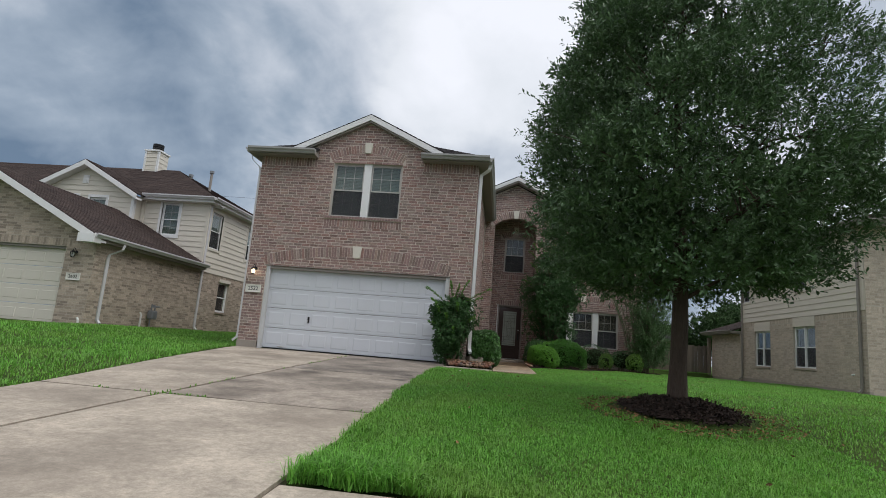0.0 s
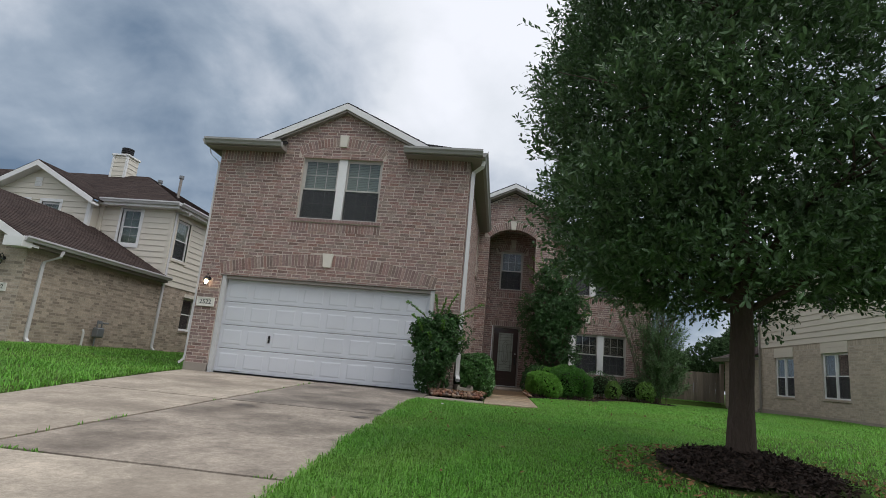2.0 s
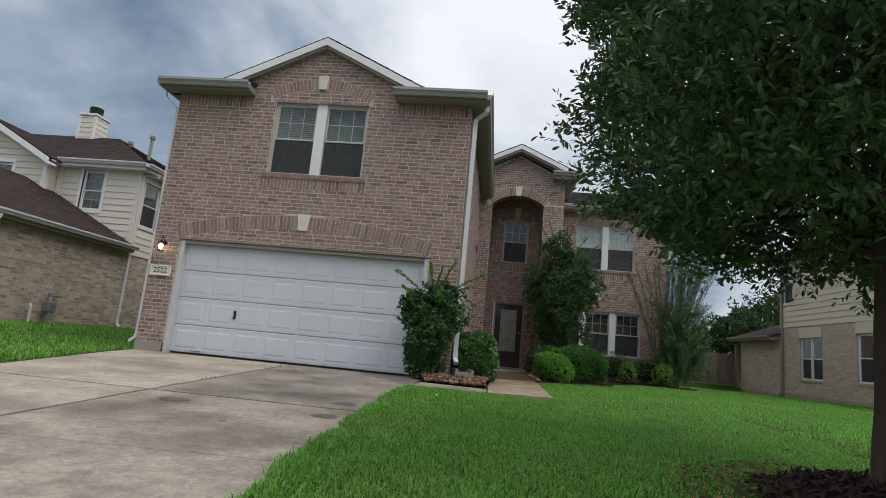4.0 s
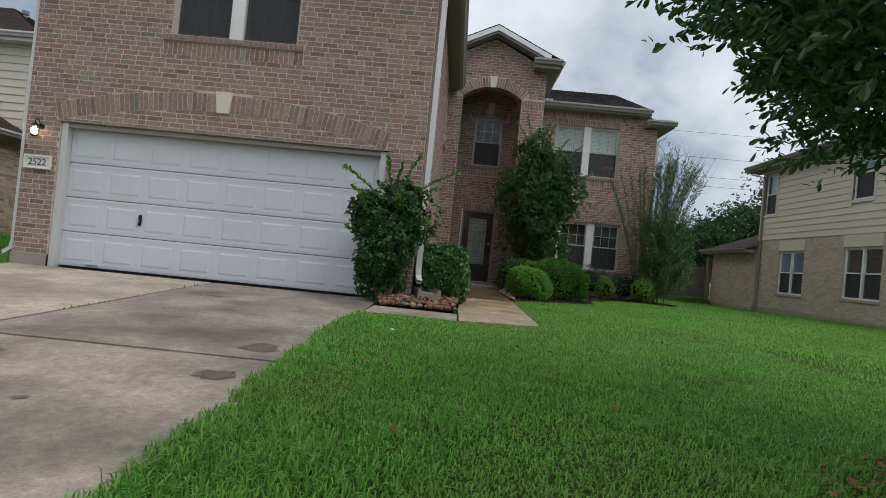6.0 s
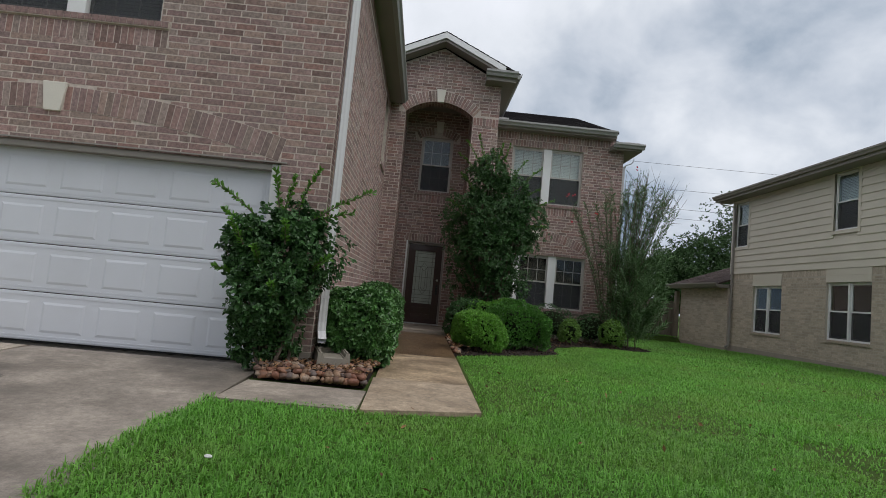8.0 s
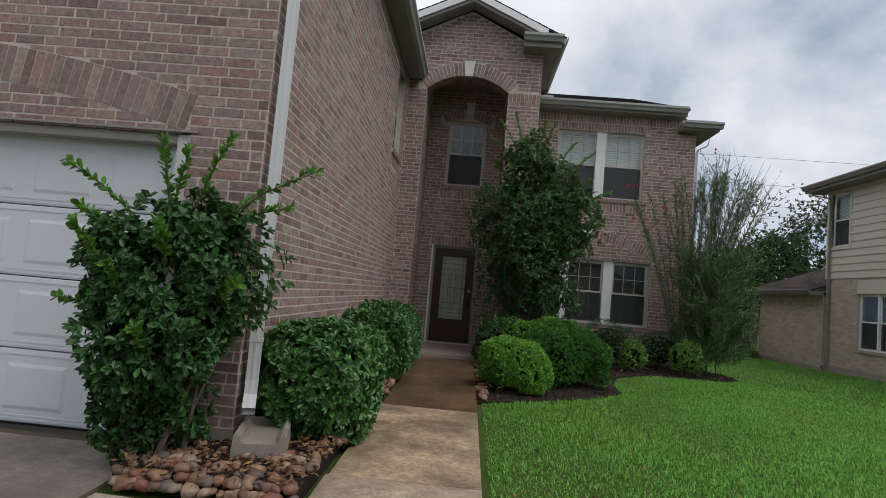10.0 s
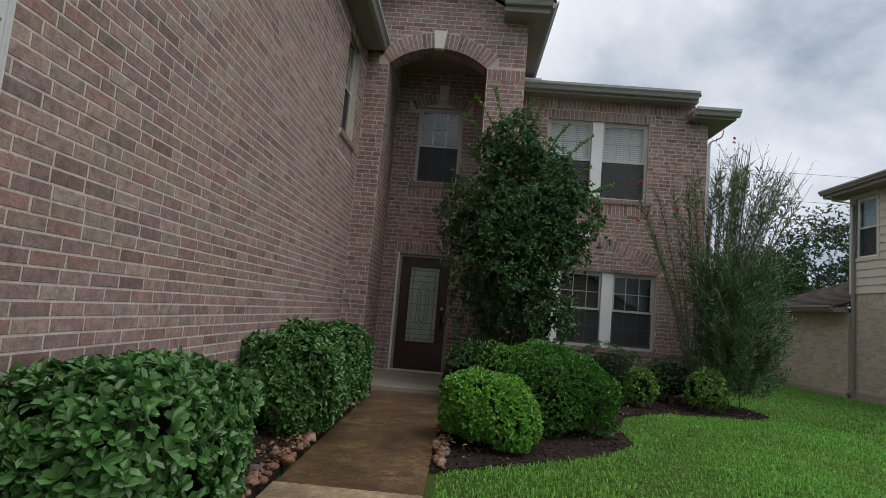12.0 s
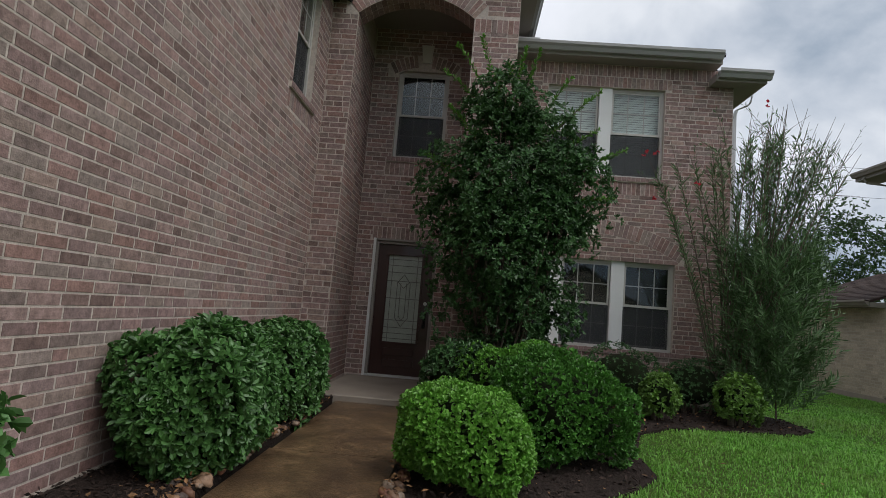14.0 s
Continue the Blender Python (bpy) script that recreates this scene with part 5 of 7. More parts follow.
# ---- the neighbouring house to the west ----
nh = thing("neighbour_house", (-13.5, 24, 0.2), "two-storey tan brick house with cream siding and brown roof", "house")
NX, NY, NB = -10.2, 18.5, 0.18
UY, UG = 24.0, 23.5
wall = part("wall", B(), M["mortar_tan"], nh, "tan brick garage walls with pale weathered bricks")
bm = B()
NG = (-16.0, -11.1, 0.0, 2.33)
wall_cells(bm, "x", NY, 0.22, -17.0, NX, 0.0, 2.66, [NG])
extrude_poly(bm, [(-17.0, NY, 2.66), (NX, NY, 2.66), (-13.6, NY, 4.40)], (0, 0.22, 0))
SW2 = (25.50, 26.38, 1.0, 2.2)
wall_cells(bm, "y", NX, -0.22, NY + 0.22, 31.0, 0.0, 2.56, [SW2])
part("mortar_face", bm, M["mortar_tan"], wall)
c = Courses(wall, (0, NY, 0), (1, 0, 0), M["brick_tan"], M["brick_tan"])
c.run(-17.0, NX, 0.22, 4.28, lambda v: [(NG[0], NG[1])] if v < NG[3] else ([(-16.2, -10.95)] if v < 2.56 else []), lambda v: (-17, NX) if v < 2.62 else (-13.6 - 3.4 * (4.3 - v) / 1.7, -13.6 + 3.4 * (4.3 - v) / 1.7))
c.soldier(-16.2, -10.95, 2.34, 0.22)
c.done()
c = Courses(wall, (NX, 0, 0), (0, 1, 0), M["brick_tan"], M["brick_tan"])
c.run(NY, 31.0, 0.22, 2.42, lambda v: [(SW2[0], SW2[1])] if SW2[2] - 0.08 < v < SW2[3] + 0.12 else [])
c.done()
pale = Courses(wall, (NX + 0.003, 0, 0), (0, 1, 0), M["brick_cream"], M["brick_cream"])
prng = random.Random(4)
for _ in range(34):
    k = prng.randint(3, 28)
    pale.add(18.8 + prng.random() * 11.0, 0.22 + (k + 0.5) * COURSE, MODULE * prng.choice((0.6, 1, 1)) - JOINT, COURSE - JOINT)
pale.joined, pale.single = [], pale.joined
pale.done()
part("foundation", bx(NX - 0.1, NX + 0.015, NY + 0.1, 31.0, 0.0, 0.22), M["slab"], nh)
part("foundation", bx(-11.1, NX + 0.015, NY - 0.015, NY + 0.1, 0.0, 0.22), M["slab"], nh)
# upper storey in lap siding
up_wall = part("upper_wall", B(), M["siding"], nh, "cream lap-sided upper storey")
bm = B()
UW = (-12.12, -11.40, 3.72, 5.0)
SU1, SU2 = (24.28, 25.10, 3.40, 4.80), (27.40, 28.25, 3.40, 4.80)
wall_cells(bm, "x", UY, 0.2, -17.2, NX, 2.5, 5.12, [UW])
wall_cells(bm, "y", NX, -0.2, UY + 0.2, 31.0, 2.5, 5.12, [SU1, SU2])
GU1, GU2 = (-14.80, -14.12, 3.72, 4.95), (-15.98, -15.32, 3.72, 4.95)
wall_cells(bm, "x", UG, 0.2, -17.1, -12.98, 2.7, 5.12, [GU1, GU2])
extrude_poly(bm, [(-17.1, UG, 5.12), (-12.98, UG, 5.12), (-15.04, UG, 6.22)], (0, 0.2, 0))
box(bm, -13.18, -12.98, UG + 0.2, UY + 0.05, 2.7, 5.12)
part("sheathing", bm, M["siding"], up_wall)


def siding_run(parent, p0, p1, z0, z1, mat, holes, step=0.17, edge=None):
    """Lap siding with window openings left free; holes as (start, end, bottom, top) along the run."""
    L = (Vector((*p1, 0)) - Vector((*p0, 0))).length
    u = (Vector((*p1, 0)) - Vector((*p0, 0))).normalized()
    n = u.cross(Vector((0, 0, 1)))
    z, base = z0, Vector((*p0, 0))
    while z < z1 - 0.02:
        h = min(step, z1 - z)
        s, t = edge(z + h / 2) if edge else (0, L)
        runs = [(s, t)] if t - s > 0.05 else []
        for a, b, c0, d0 in holes:
            if z + h > c0 and z < d0:
                runs = [q for p in runs for q in (((p[0], min(p[1], a)), (max(p[0], b), p[1])) if p[0] < b and p[1] > a else (p,)) if q[1] - q[0] > 0.03]
        for a, b in runs:
            bm = B()
            q0, q1 = base + u * a, base + u * b
            extrude_poly(bm, [q0 + n * o + Vector((0, 0, z + k)) for o, k in ((0.0, 0.0), (0.026, 0.0), (0.026, 0.014), (0.006, h), (0.0, h))], q1 - q0)
            part("siding_board", bm, mat, parent)
        z += step


siding_run(up_wall, (-12.98, UY), (NX, UY), 2.55, 5.1, M["siding"], [(UW[0] + 12.98, UW[1] + 12.98, UW[2], UW[3])], 0.2)
siding_run(up_wall, (NX, UY), (NX, 31.0), 2.45, 5.1, M["siding"], [(a - UY, b - UY, c0, d0) for a, b, c0, d0 in (SU1, SU2)], 0.2)
siding_run(up_wall, (-17.1, UG), (-12.98, UG), 3.4, 6.2, M["siding"], [(a + 17.1, b + 17.1, c0, d0) for a, b, c0, d0 in (GU1, GU2)], 0.2,
           lambda z: (0, 4.12) if z < 5.12 else (2.06 * (z - 5.12) / 1.1, 4.12 - 2.06 * (z - 5.12) / 1.1))
for x, y in ((NX, UY), (-12.98, UG), (-12.98 + 0.12, UY - 0.03)):
    part("corner_board", bx(x - 0.10, x + 0.035, y - 0.035, y + 0.10, 2.5, 5.1, bevel=0.004), M["white"] if y < 23.9 else M["siding"], up_wall)
window("window", nh, (UW[0], UY, UW[2]), (1, 0, 0), UW[1] - UW[0], UW[3] - UW[2], 1, "white-trimmed single-hung window with blinds", trim="white", frame_mat="white", grid=(2, 2), screen=False, depth=0.03, blind="curtain")
for a in (GU1, GU2):
    window("window", nh, (a[0], UG, a[2]), (1, 0, 0), a[1] - a[0], a[3] - a[2], 1, "white-trimmed single-hung window with blinds", trim="white", frame_mat="white", grid=(2, 2), screen=False, depth=0.03, blind="curtain")
for a in (SU1, SU2):
    window("window", nh, (NX, a[0], a[2]), (0, 1, 0), a[1] - a[0], a[3] - a[2], 1, "tall single-hung side window with blinds", trim="siding", frame_mat="white", grid=(1, 1), depth=0.03, blind="curtain")
window("window", nh, (NX, SW2[0], SW2[2]), (0, 1, 0), SW2[1] - SW2[0], SW2[3] - SW2[2], 1, "small square ground-floor window", frame_mat="white", grid=(1, 1), blind=None, screen=False)
part("header_board", bx(NX - 0.02, NX + 0.03, SW2[0] - 0.03, SW2[1] + 0.03, SW2[3], SW2[3] + 0.12), M["siding"], nh)
brick_sill(wall, (NX, SW2[0], SW2[2]), (0, 1, 0), SW2[1] - SW2[0], M["brick_tan"], over=0.04)
bm = B()
box(bm, -15.22, -14.98, UG - 0.05, UG - 0.01, 5.48, 5.80)
vent = part("gable_vent", bm, M["white"], up_wall, "white louvred gable vent")
for k in range(5):
    part("slat", bx(-15.19, -15.01, UG - 0.065, UG - 0.045, 5.52 + k * 0.055, 5.545 + k * 0.055), M["white"], vent)
nroof = part("roof", B(), M["shingle_brown"], nh, "brown asphalt shingle roofs")
roof_plane("roof_slope", [(-9.95, 18.05, 2.68), (-9.95, 24.0, 2.68), (-13.6, 24.0, 4.52), (-13.6, 18.05, 4.52)], nroof, M["shingle_brown"])
roof_plane("roof_slope", [(-17.25, 24.0, 2.68), (-17.25, 18.05, 2.68), (-13.6, 18.05, 4.52), (-13.6, 24.0, 4.52)], nroof, M["shingle_brown"])
for s in (-1, 1):
    bm = B()
    a, b = Vector((-13.6, 18.03, 4.50)), Vector((-13.6 + s * 3.66, 18.03, 2.66))
    extrude_poly(bm, [a, b, b - Vector((0, 0, 0.2)), a - Vector((0, 0, 0.2))], (0, 0.03, 0))
    part("rake_board", bm, M["white"], nroof, "white painted rake board")
    bm = B()
    extrude_poly(bm, [a - Vector((0, -0.03, 0.13)), b - Vector((0, -0.03, 0.13)), b - Vector((0, -0.03, 0.19)), a - Vector((0, -0.03, 0.19))], (0, 0.46, 0))
    part("rake_soffit", bm, M["white"], nroof)
part("eave_box", bx(NX, -9.97, 18.06, 24.0, 2.50, 2.64), M["soffit"], nroof)
part("eave_end", bx(NX - 0.22, -9.93, 18.00, 18.30, 2.43, 2.67), M["white"], nroof)
gutter("gutter", (-9.96, 18.05, 2.70), (-9.96, 24.05, 2.70), (1, 0, 0), nroof, M["downspout"], 0.12)
downspout((NX + 0.05, 18.98), 2.2, 0.2, nh, M["downspout"], (1, -0.3, 0), arm=(-9.90, 19.25, 2.54))
downspout((NX + 0.05, 24.06), 4.95, 0.2, nh, M["downspout"], (1, -0.3, 0), arm=(-9.80, 24.3, 5.05))
uz = 5.24
roof_plane("roof_slope", [(-17.6, UY - 0.32, uz), (-9.86, UY - 0.32, uz), (-14.45, 28.2, 7.55), (-17.6, 28.2, 7.55)], nroof, M["shingle_brown"])
roof_plane("roof_slope", [(-9.86, UY - 0.32, uz), (-9.86, 32.7, uz), (-14.45, 28.2, 7.55)], nroof, M["shingle_brown"])
roof_plane("roof_slope", [(-26, UY - 0.32, uz), (-17.6, UY - 0.32, uz), (-17.6, 28.2, 7.55), (-26, 28.2, 7.55)], nroof, M["shingle_brown"])
for s in (-1, 1):
    e = (-15.04 + s * 2.34, UG - 0.32, 6.37 - 2.34 * 0.535)
    pts = [e, (e[0], 26.4, e[2]), (-15.04, 26.4, 6.37), (-15.04, UG - 0.32, 6.37)]
    roof_plane("roof_slope", pts if s > 0 else [pts[1], pts[0], pts[3], pts[2]], nroof, M["shingle_brown"], thick=0.03)
    bm = B()
    a, b = Vector((-15.04, UG - 0.34, 6.34)), Vector((e[0], UG - 0.34, e[2] - 0.03))
    extrude_poly(bm, [a, b, b - Vector((0, 0, 0.19)), a - Vector((0, 0, 0.19))], (0, 0.03, 0))
    part("rake_board", bm, M["white"], nroof, "white painted rake board")
    bm = B()
    extrude_poly(bm, [a - Vector((0, -0.03, 0.13)), b - Vector((0, -0.03, 0.13)), b - Vector((0, -0.03, 0.19)), a - Vector((0, -0.03, 0.19))], (0, 0.32, 0))
    part("rake_soffit", bm, M["white"], nroof)
part("eave_box", bx(-12.9, -9.90, UY - 0.30, UY + 0.1, 5.04, 5.20), M["white"], nroof)
part("eave_box", bx(NX - 0.05, -9.88, UY + 0.1, 31.6, 5.04, 5.20), M["white"], nroof)
gutter("gutter", (-12.78, UY - 0.32, 5.25), (-9.84, UY - 0.32, 5.25), (0, -1, 0), nroof, M["downspout"], 0.12)
gutter("gutter", (-9.86, UY - 0.32, 5.25), (-9.86, 31.6, 5.25), (1, 0, 0), nroof, M["downspout"], 0.12)
ch = part("chimney", bx(-15.95, -15.28, 27.75, 28.5, 6.9, 8.30), M["siding"], nh, "cream sided chimney with dark metal cap")
for x in (-15.97, -15.34):
    part("corner_board", bx(x, x + 0.09, 27.725, 27.81, 7.2, 8.32), M["white"], ch)
siding(ch, (-15.88, 27.75), (-15.34, 27.75), 7.2, 8.26, M["siding"], 0.2)
siding(ch, (-15.28, 27.82), (-15.28, 28.48), 7.2, 8.26, M["siding"], 0.2)
part("cap_plate", bx(-16.01, -15.22, 27.69, 28.56, 8.30, 8.38, bevel=0.01), M["white"], ch)
bm = B()
tube(bm, [(-15.62, 28.12, 8.36), (-15.62, 28.12, 8.52)], 0.19, 14)
part("flue", bm, M["taupe"], ch)
bm = B()
for z, rr in ((8.52, 0.25), (8.60, 0.25), (8.68, 0.25)):
    tube(bm, [(-15.62, 28.12, z), (-15.62, 28.12, z + 0.06)], (rr, rr), 16)
tube(bm, [(-15.62, 28.12, 8.5), (-15.62, 28.12, 8.74)], 0.2, 14)
part("flue_cap", bm, M["black"], ch)
for x, y, z0, z1, rr in ((-11.5, 26.0, 5.6, 6.86, 0.055), (-13.05, 27.0, 6.2, 6.95, 0.06)):
    bm = B()
    tube(bm, [(x, y, z0), (x, y, z1)], rr, 10)
    p = part("vent_pipe", bm, M["taupe"], nh)
    bm = B()
    tube(bm, [(x, y, z1 - 0.02), (x, y, z1 + 0.09)], (rr * 1.7, rr * 1.7), 10)
    part("rain_cap", bm, M["meter"], p)
ngd = thing("garage_door", (-13.5, NY + 0.15, 0.12), "closed cream four-section garage door of the neighbouring house", "garage door")
for k in range(4):
    z0 = 0.13 + k * 0.535
    bm = B()
    box(bm, NG[0] + 0.1, NG[1] - 0.08, NY + 0.14, NY + 0.18, z0 + 0.005, z0 + 0.53, bevel=0.005)
    for i in range(8):
        a = NG[0] + 0.17 + i * 0.59
        box(bm, a, a + 0.47, NY + 0.13, NY + 0.15, z0 + 0.13, z0 + 0.40, bevel=0.008)
    part("door_section", bm, M["siding"], ngd)
part("head_trim", bx(NG[0], NG[1], NY + 0.05, NY + 0.14, 2.26, 2.34), M["taupe"], nh)
part("floor_slab", bx(-16.9, -10.3, NY + 0.2, 30.8, 0.0, 0.12), M["slab"], nh)
wall_lantern((-10.76, NY, 2.16), False)
number_plaque((-10.72, NY, 1.49), "2602")
gm = thing("gas_meter", (NX + 0.2, 21.3, 0.2), "grey gas meter with pipework against the brick wall", "gas meter")
bm = B()
box(bm, NX + 0.06, NX + 0.26, 21.15, 21.42, 0.50, 0.78, bevel=0.03)
part("meter_body", bm, M["meter"], gm)
bm = B()
tube(bm, [(NX + 0.16, 21.2, 0.15), (NX + 0.16, 21.2, 0.52)], 0.022)
part("inlet_pipe", bm, M["meter"], gm)
bm = B()
tube(bm, [(NX + 0.16, 21.38, 0.78), (NX + 0.16, 21.38, 0.92), (NX + 0.16, 21.62, 0.92), (NX + 0.02, 21.62, 0.92)], 0.022)
part("outlet_pipe", bm, M["meter"], gm)
bm = B()
tube(bm, [(NX + 0.16, 21.2, 0.78), (NX + 0.16, 21.2, 0.98)], 0.022)
part("riser_pipe", bm, M["meter"], gm)
bm = B()
tube(bm, [(NX + 0.16, 21.28, 0.88), (NX + 0.16, 21.28, 0.97)], (0.07, 0.06), 12)
part("regulator", bm, M["meter"], gm)
for y, h in ((20.75, 0.62), (18.15, 0.32)):
    sp = thing("standpipe", (NX + 0.12, y, 0.2), "white plastic drain pipe standing by the wall", "pipe")
    bm = B()
    tube(bm, [(NX + 0.14, y, 0.1), (NX + 0.14, y, h), (NX + 0.10, y, h + 0.06)], 0.03, 10)
    part("pipe", bm, M["pvc"], sp)

# ---- the neighbouring house to the east ----
eh = thing("neighbour_house", (16, 27, 0), "two-storey cream brick house with beige lap siding", "house")
EX, E0, E1 = 12.06, 22.3, 31.2
wall = part("wall", B(), M["mortar_cream"], eh, "cream-grey brick lower walls")
RW1, RW2 = (28.45, 29.88, 0.62, 2.08), (25.13, 26.62, 0.66, 2.14)
RU1, RU2 = (30.28, 31.02, 3.40, 4.92), (25.60, 26.42, 3.48, 5.0)
bm = B()
wall_cells(bm, "y", EX, 0.22, E0 + 0.22, E1, -0.4, 2.52, [RW1, RW2])
wall_cells(bm, "x", E0, 0.22, EX, 21.0, -0.4, 5.1, [])
wall_cells(bm, "x", E1 - 0.2, 0.2, EX + 0.22, 21.0, -0.4, 5.1, [])
box(bm, 12.0, 12.2, E1, 34.7, -0.5, 2.15)
box(bm, 12.2, 20, 34.5, 34.7, -0.5, 2.15)
part("mortar_face", bm, M["mortar_cream"], wall)
c = Courses(wall, (EX, 0, 0), (0, -1, 0), M["brick_cream"], M["brick_cream"])
c.run(-E1, -E0, 0.08, 2.30, lambda v: [(-b, -a) for a, b, c0, d0 in (RW1, RW2) if c0 - 0.07 < v])
for a, b in ((-E1, -RW1[1]), (-RW1[0], -RW2[1]), (-RW2[0], -E0)):
    c.soldier(a, b, 2.31, 0.21)
c.done()
c = Courses(wall, (12.0, 0, 0), (0, -1, 0), M["brick_cream"], M["brick_cream"])
c.run(-34.7, -E1, -0.02, 2.1)
c.done()
c = Courses(wall, (0, E0, 0), (1, 0, 0), M["brick_cream"], M["brick_cream"])
c.run(EX, 15.5, 0.08, 5.0, lambda v: [(EX, 15.5)] if 2.4 < v < 2.62 else [])
c.soldier(EX, 15.5, 2.41, 0.21)
c.done()
part("foundation", bx(EX - 0.014, EX + 0.1, E0 - 0.014, E1, -0.4, 0.08), M["slab"], eh)
part("foundation", bx(11.99, 12.1, E1, 34.7, -0.5, -0.02), M["slab"], eh)
up_wall = part("upper_wall", B(), M["siding_r"], eh, "beige lap-sided upper storey")
bm = B()
wall_cells(bm, "y", EX + 0.01, 0.18, E0 + 0.1, E1, 2.52, 5.1, [RU1, RU2])
part("sheathing", bm, M["siding_r"], up_wall)
siding_run(up_wall, (EX, E1), (EX, E0 + 0.12), 2.5, 5.05, M["siding_r"], [(E1 - b, E1 - a, c0, d0) for a, b, c0, d0 in (RU1, RU2)], 0.2)
for a, b, c0, d0 in (RW1, RW2):
    for k in range(2):
        part("siding_board", bx(EX - 0.02 + 0.004 * k, EX + 0.05, a, b, d0 + 0.18 * k, d0 + 0.18 * (k + 1) - 0.004), M["siding_r"], up_wall)
part("corner_board", bx(EX - 0.03, EX + 0.08, E1 - 0.1, E1 + 0.02, 2.5, 5.05), M["siding_r"], up_wall)
part("corner_board", bx(EX - 0.03, EX + 0.06, E0 + 0.03, E0 + 0.14, 2.5, 5.05), M["siding_r"], up_wall)
for a in (RW1, RW2):
    window("window", eh, (EX, a[1], a[2]), (0, -1, 0), a[1] - a[0], a[3] - a[2], 2, "white-framed four-light ground-floor window", wide=0.05, frame_mat="white", grid=(1, 1), blind=None, screen=True, depth=0.06)
    brick_sill(wall, (EX, a[1], a[2]), (0, -1, 0), a[1] - a[0], M["brick_cream"], over=0.04)
for a in (RU1, RU2):
    window("window", eh, (EX, a[1], a[2]), (0, -1, 0), a[1] - a[0], a[3] - a[2], 1, "tall single-hung window with half-drawn blind", trim="siding_r", frame_mat="white", grid=(1, 1), depth=0.03)
eroof = part("roof", B(), M["shingle_brown"], eh, "hipped brown shingle roof")
roof_plane("roof_slope", [(11.58, E1 + 0.45, 5.2), (11.58, E0 - 0.45, 5.2), (16.5, 26.75, 7.2)], eroof, M["shingle_brown"])
roof_plane("roof_slope", [(11.58, E0 - 0.45, 5.2), (21.4, E0 - 0.45, 5.2), (16.5, 26.75, 7.2)], eroof, M["shingle_brown"])
roof_plane("roof_slope", [(21.4, E1 + 0.45, 5.2), (11.58, E1 + 0.45, 5.2), (16.5, 26.75, 7.2)], eroof, M["shingle_brown"])
part("eave_box", bx(11.6, EX + 0.1, E0 - 0.43, E1 + 0.43, 5.02, 5.17), M["soffit"], eroof)
part("eave_box", bx(EX + 0.1, 21.0, E0 - 0.43, E0 + 0.1, 5.02, 5.17), M["soffit"], eroof)
gutter("gutter", (11.6, E1 + 0.45, 5.22), (11.6, E0 - 0.45, 5.22), (-1, 0, 0), eroof, M["soffit"], 0.12)
gutter("gutter", (11.5, E0 - 0.43, 5.22), (21.0, E0 - 0.43, 5.22), (0, -1, 0), eroof, M["soffit"], 0.12)
roof_plane("roof_slope", [(11.62, 35.1, 2.16), (11.62, E1, 2.16), (14.6, E1, 3.25), (14.6, 35.1, 3.25)], eroof, M["shingle_brown"])
part("eave_box", bx(11.62, 12.1, E1, 35.1, 2.02, 2.13), M["soffit"], eroof)
gutter("gutter", (11.64, 35.1, 2.18), (11.64, E1 + 0.0, 2.18), (-1, 0, 0), eroof, M["soffit"], 0.12)
downspout((EX - 0.06, E1 - 0.16), 4.8, -0.05, eh, M["soffit"], (-1, 0.2, 0), arm=(11.56, E1 + 0.1, 5.05))
downspout((EX - 0.06, E0 + 0.25), 4.8, -0.02, eh, M["soffit"], (-1, -0.2, 0), arm=(11.56, E0 + 0.2, 5.05))
part("gate_post", bx(11.82, 11.96, 34.72, 34.9, -0.4, 1.9), M["fence"], None)
for o in list(bpy.data.objects):
    if o.name == "gate_post":
        tagged(o, "grey weathered wooden gate post", "post")
bm = B()
tube(bm, [(EX, 23.0, 0.55), (EX - 0.09, 23.0, 0.53)], 0.03, 8)
vt = thing("dryer_vent", (EX, 23.0, 0.5), "small white vent cap on the brick wall", "vent")
part("cap", bm, M["pvc"], vt)

# ---- fence, far house, wires ----
fence = thing("wooden_fence", (9, 34.9, -0.2), "weathered grey cedar privacy fence", "fence")
x, frnd = 6.6, random.Random(9)
while x < 11.9:
    w = 0.138
    h = 1.46 + frnd.uniform(-0.03, 0.03)
    bm = B()
    extrude_poly(bm, [(x, 34.9, -0.3), (x + w, 34.9, -0.3), (x + w, 34.9, h - 0.03), (x + w - 0.03, 34.9, h), (x + 0.03, 34.9, h), (x, 34.9, h - 0.03)], (0, 0.018, 0))
    bmesh.ops.translate(bm, verts=bm.verts[:], vec=(0, frnd.uniform(-0.006, 0.006), 0))
    part("board", bm, M["fence"], fence)
    x += w + 0.006
for z in (0.15, 1.15):
    part("rail", bx(6.6, 11.9, 34.925, 34.965, z, z + 0.09), M["fence"], fence)
fh = thing("distant_house", (9, 60, 0), "distant brown brick house with grey shingle roof", "house")
part("wall", bx(2, 17, 58, 66, -0.4, 2.5), M["brick_tan"], fh)
bm = B()
for x in (3.5, 8.5, 13.0):
    box(bm, x, x + 1.4, 57.95, 58.02, 0.9, 2.1)
part("window_row", bm, M["screen"], fh)
roof_plane("roof", [(1.5, 57.5, 2.5), (17.5, 57.5, 2.5), (14, 62, 4.6), (5, 62, 4.6)], fh, M["shingle"])
roof_plane("roof", [(17.5, 57.5, 2.5), (17.5, 66.5, 2.5), (14, 62, 4.6)], fh, M["shingle"])
part("chimney", bx(7.0, 8.0, 60.5, 61.5, 2.5, 5.6), M["brick_tan"], fh)
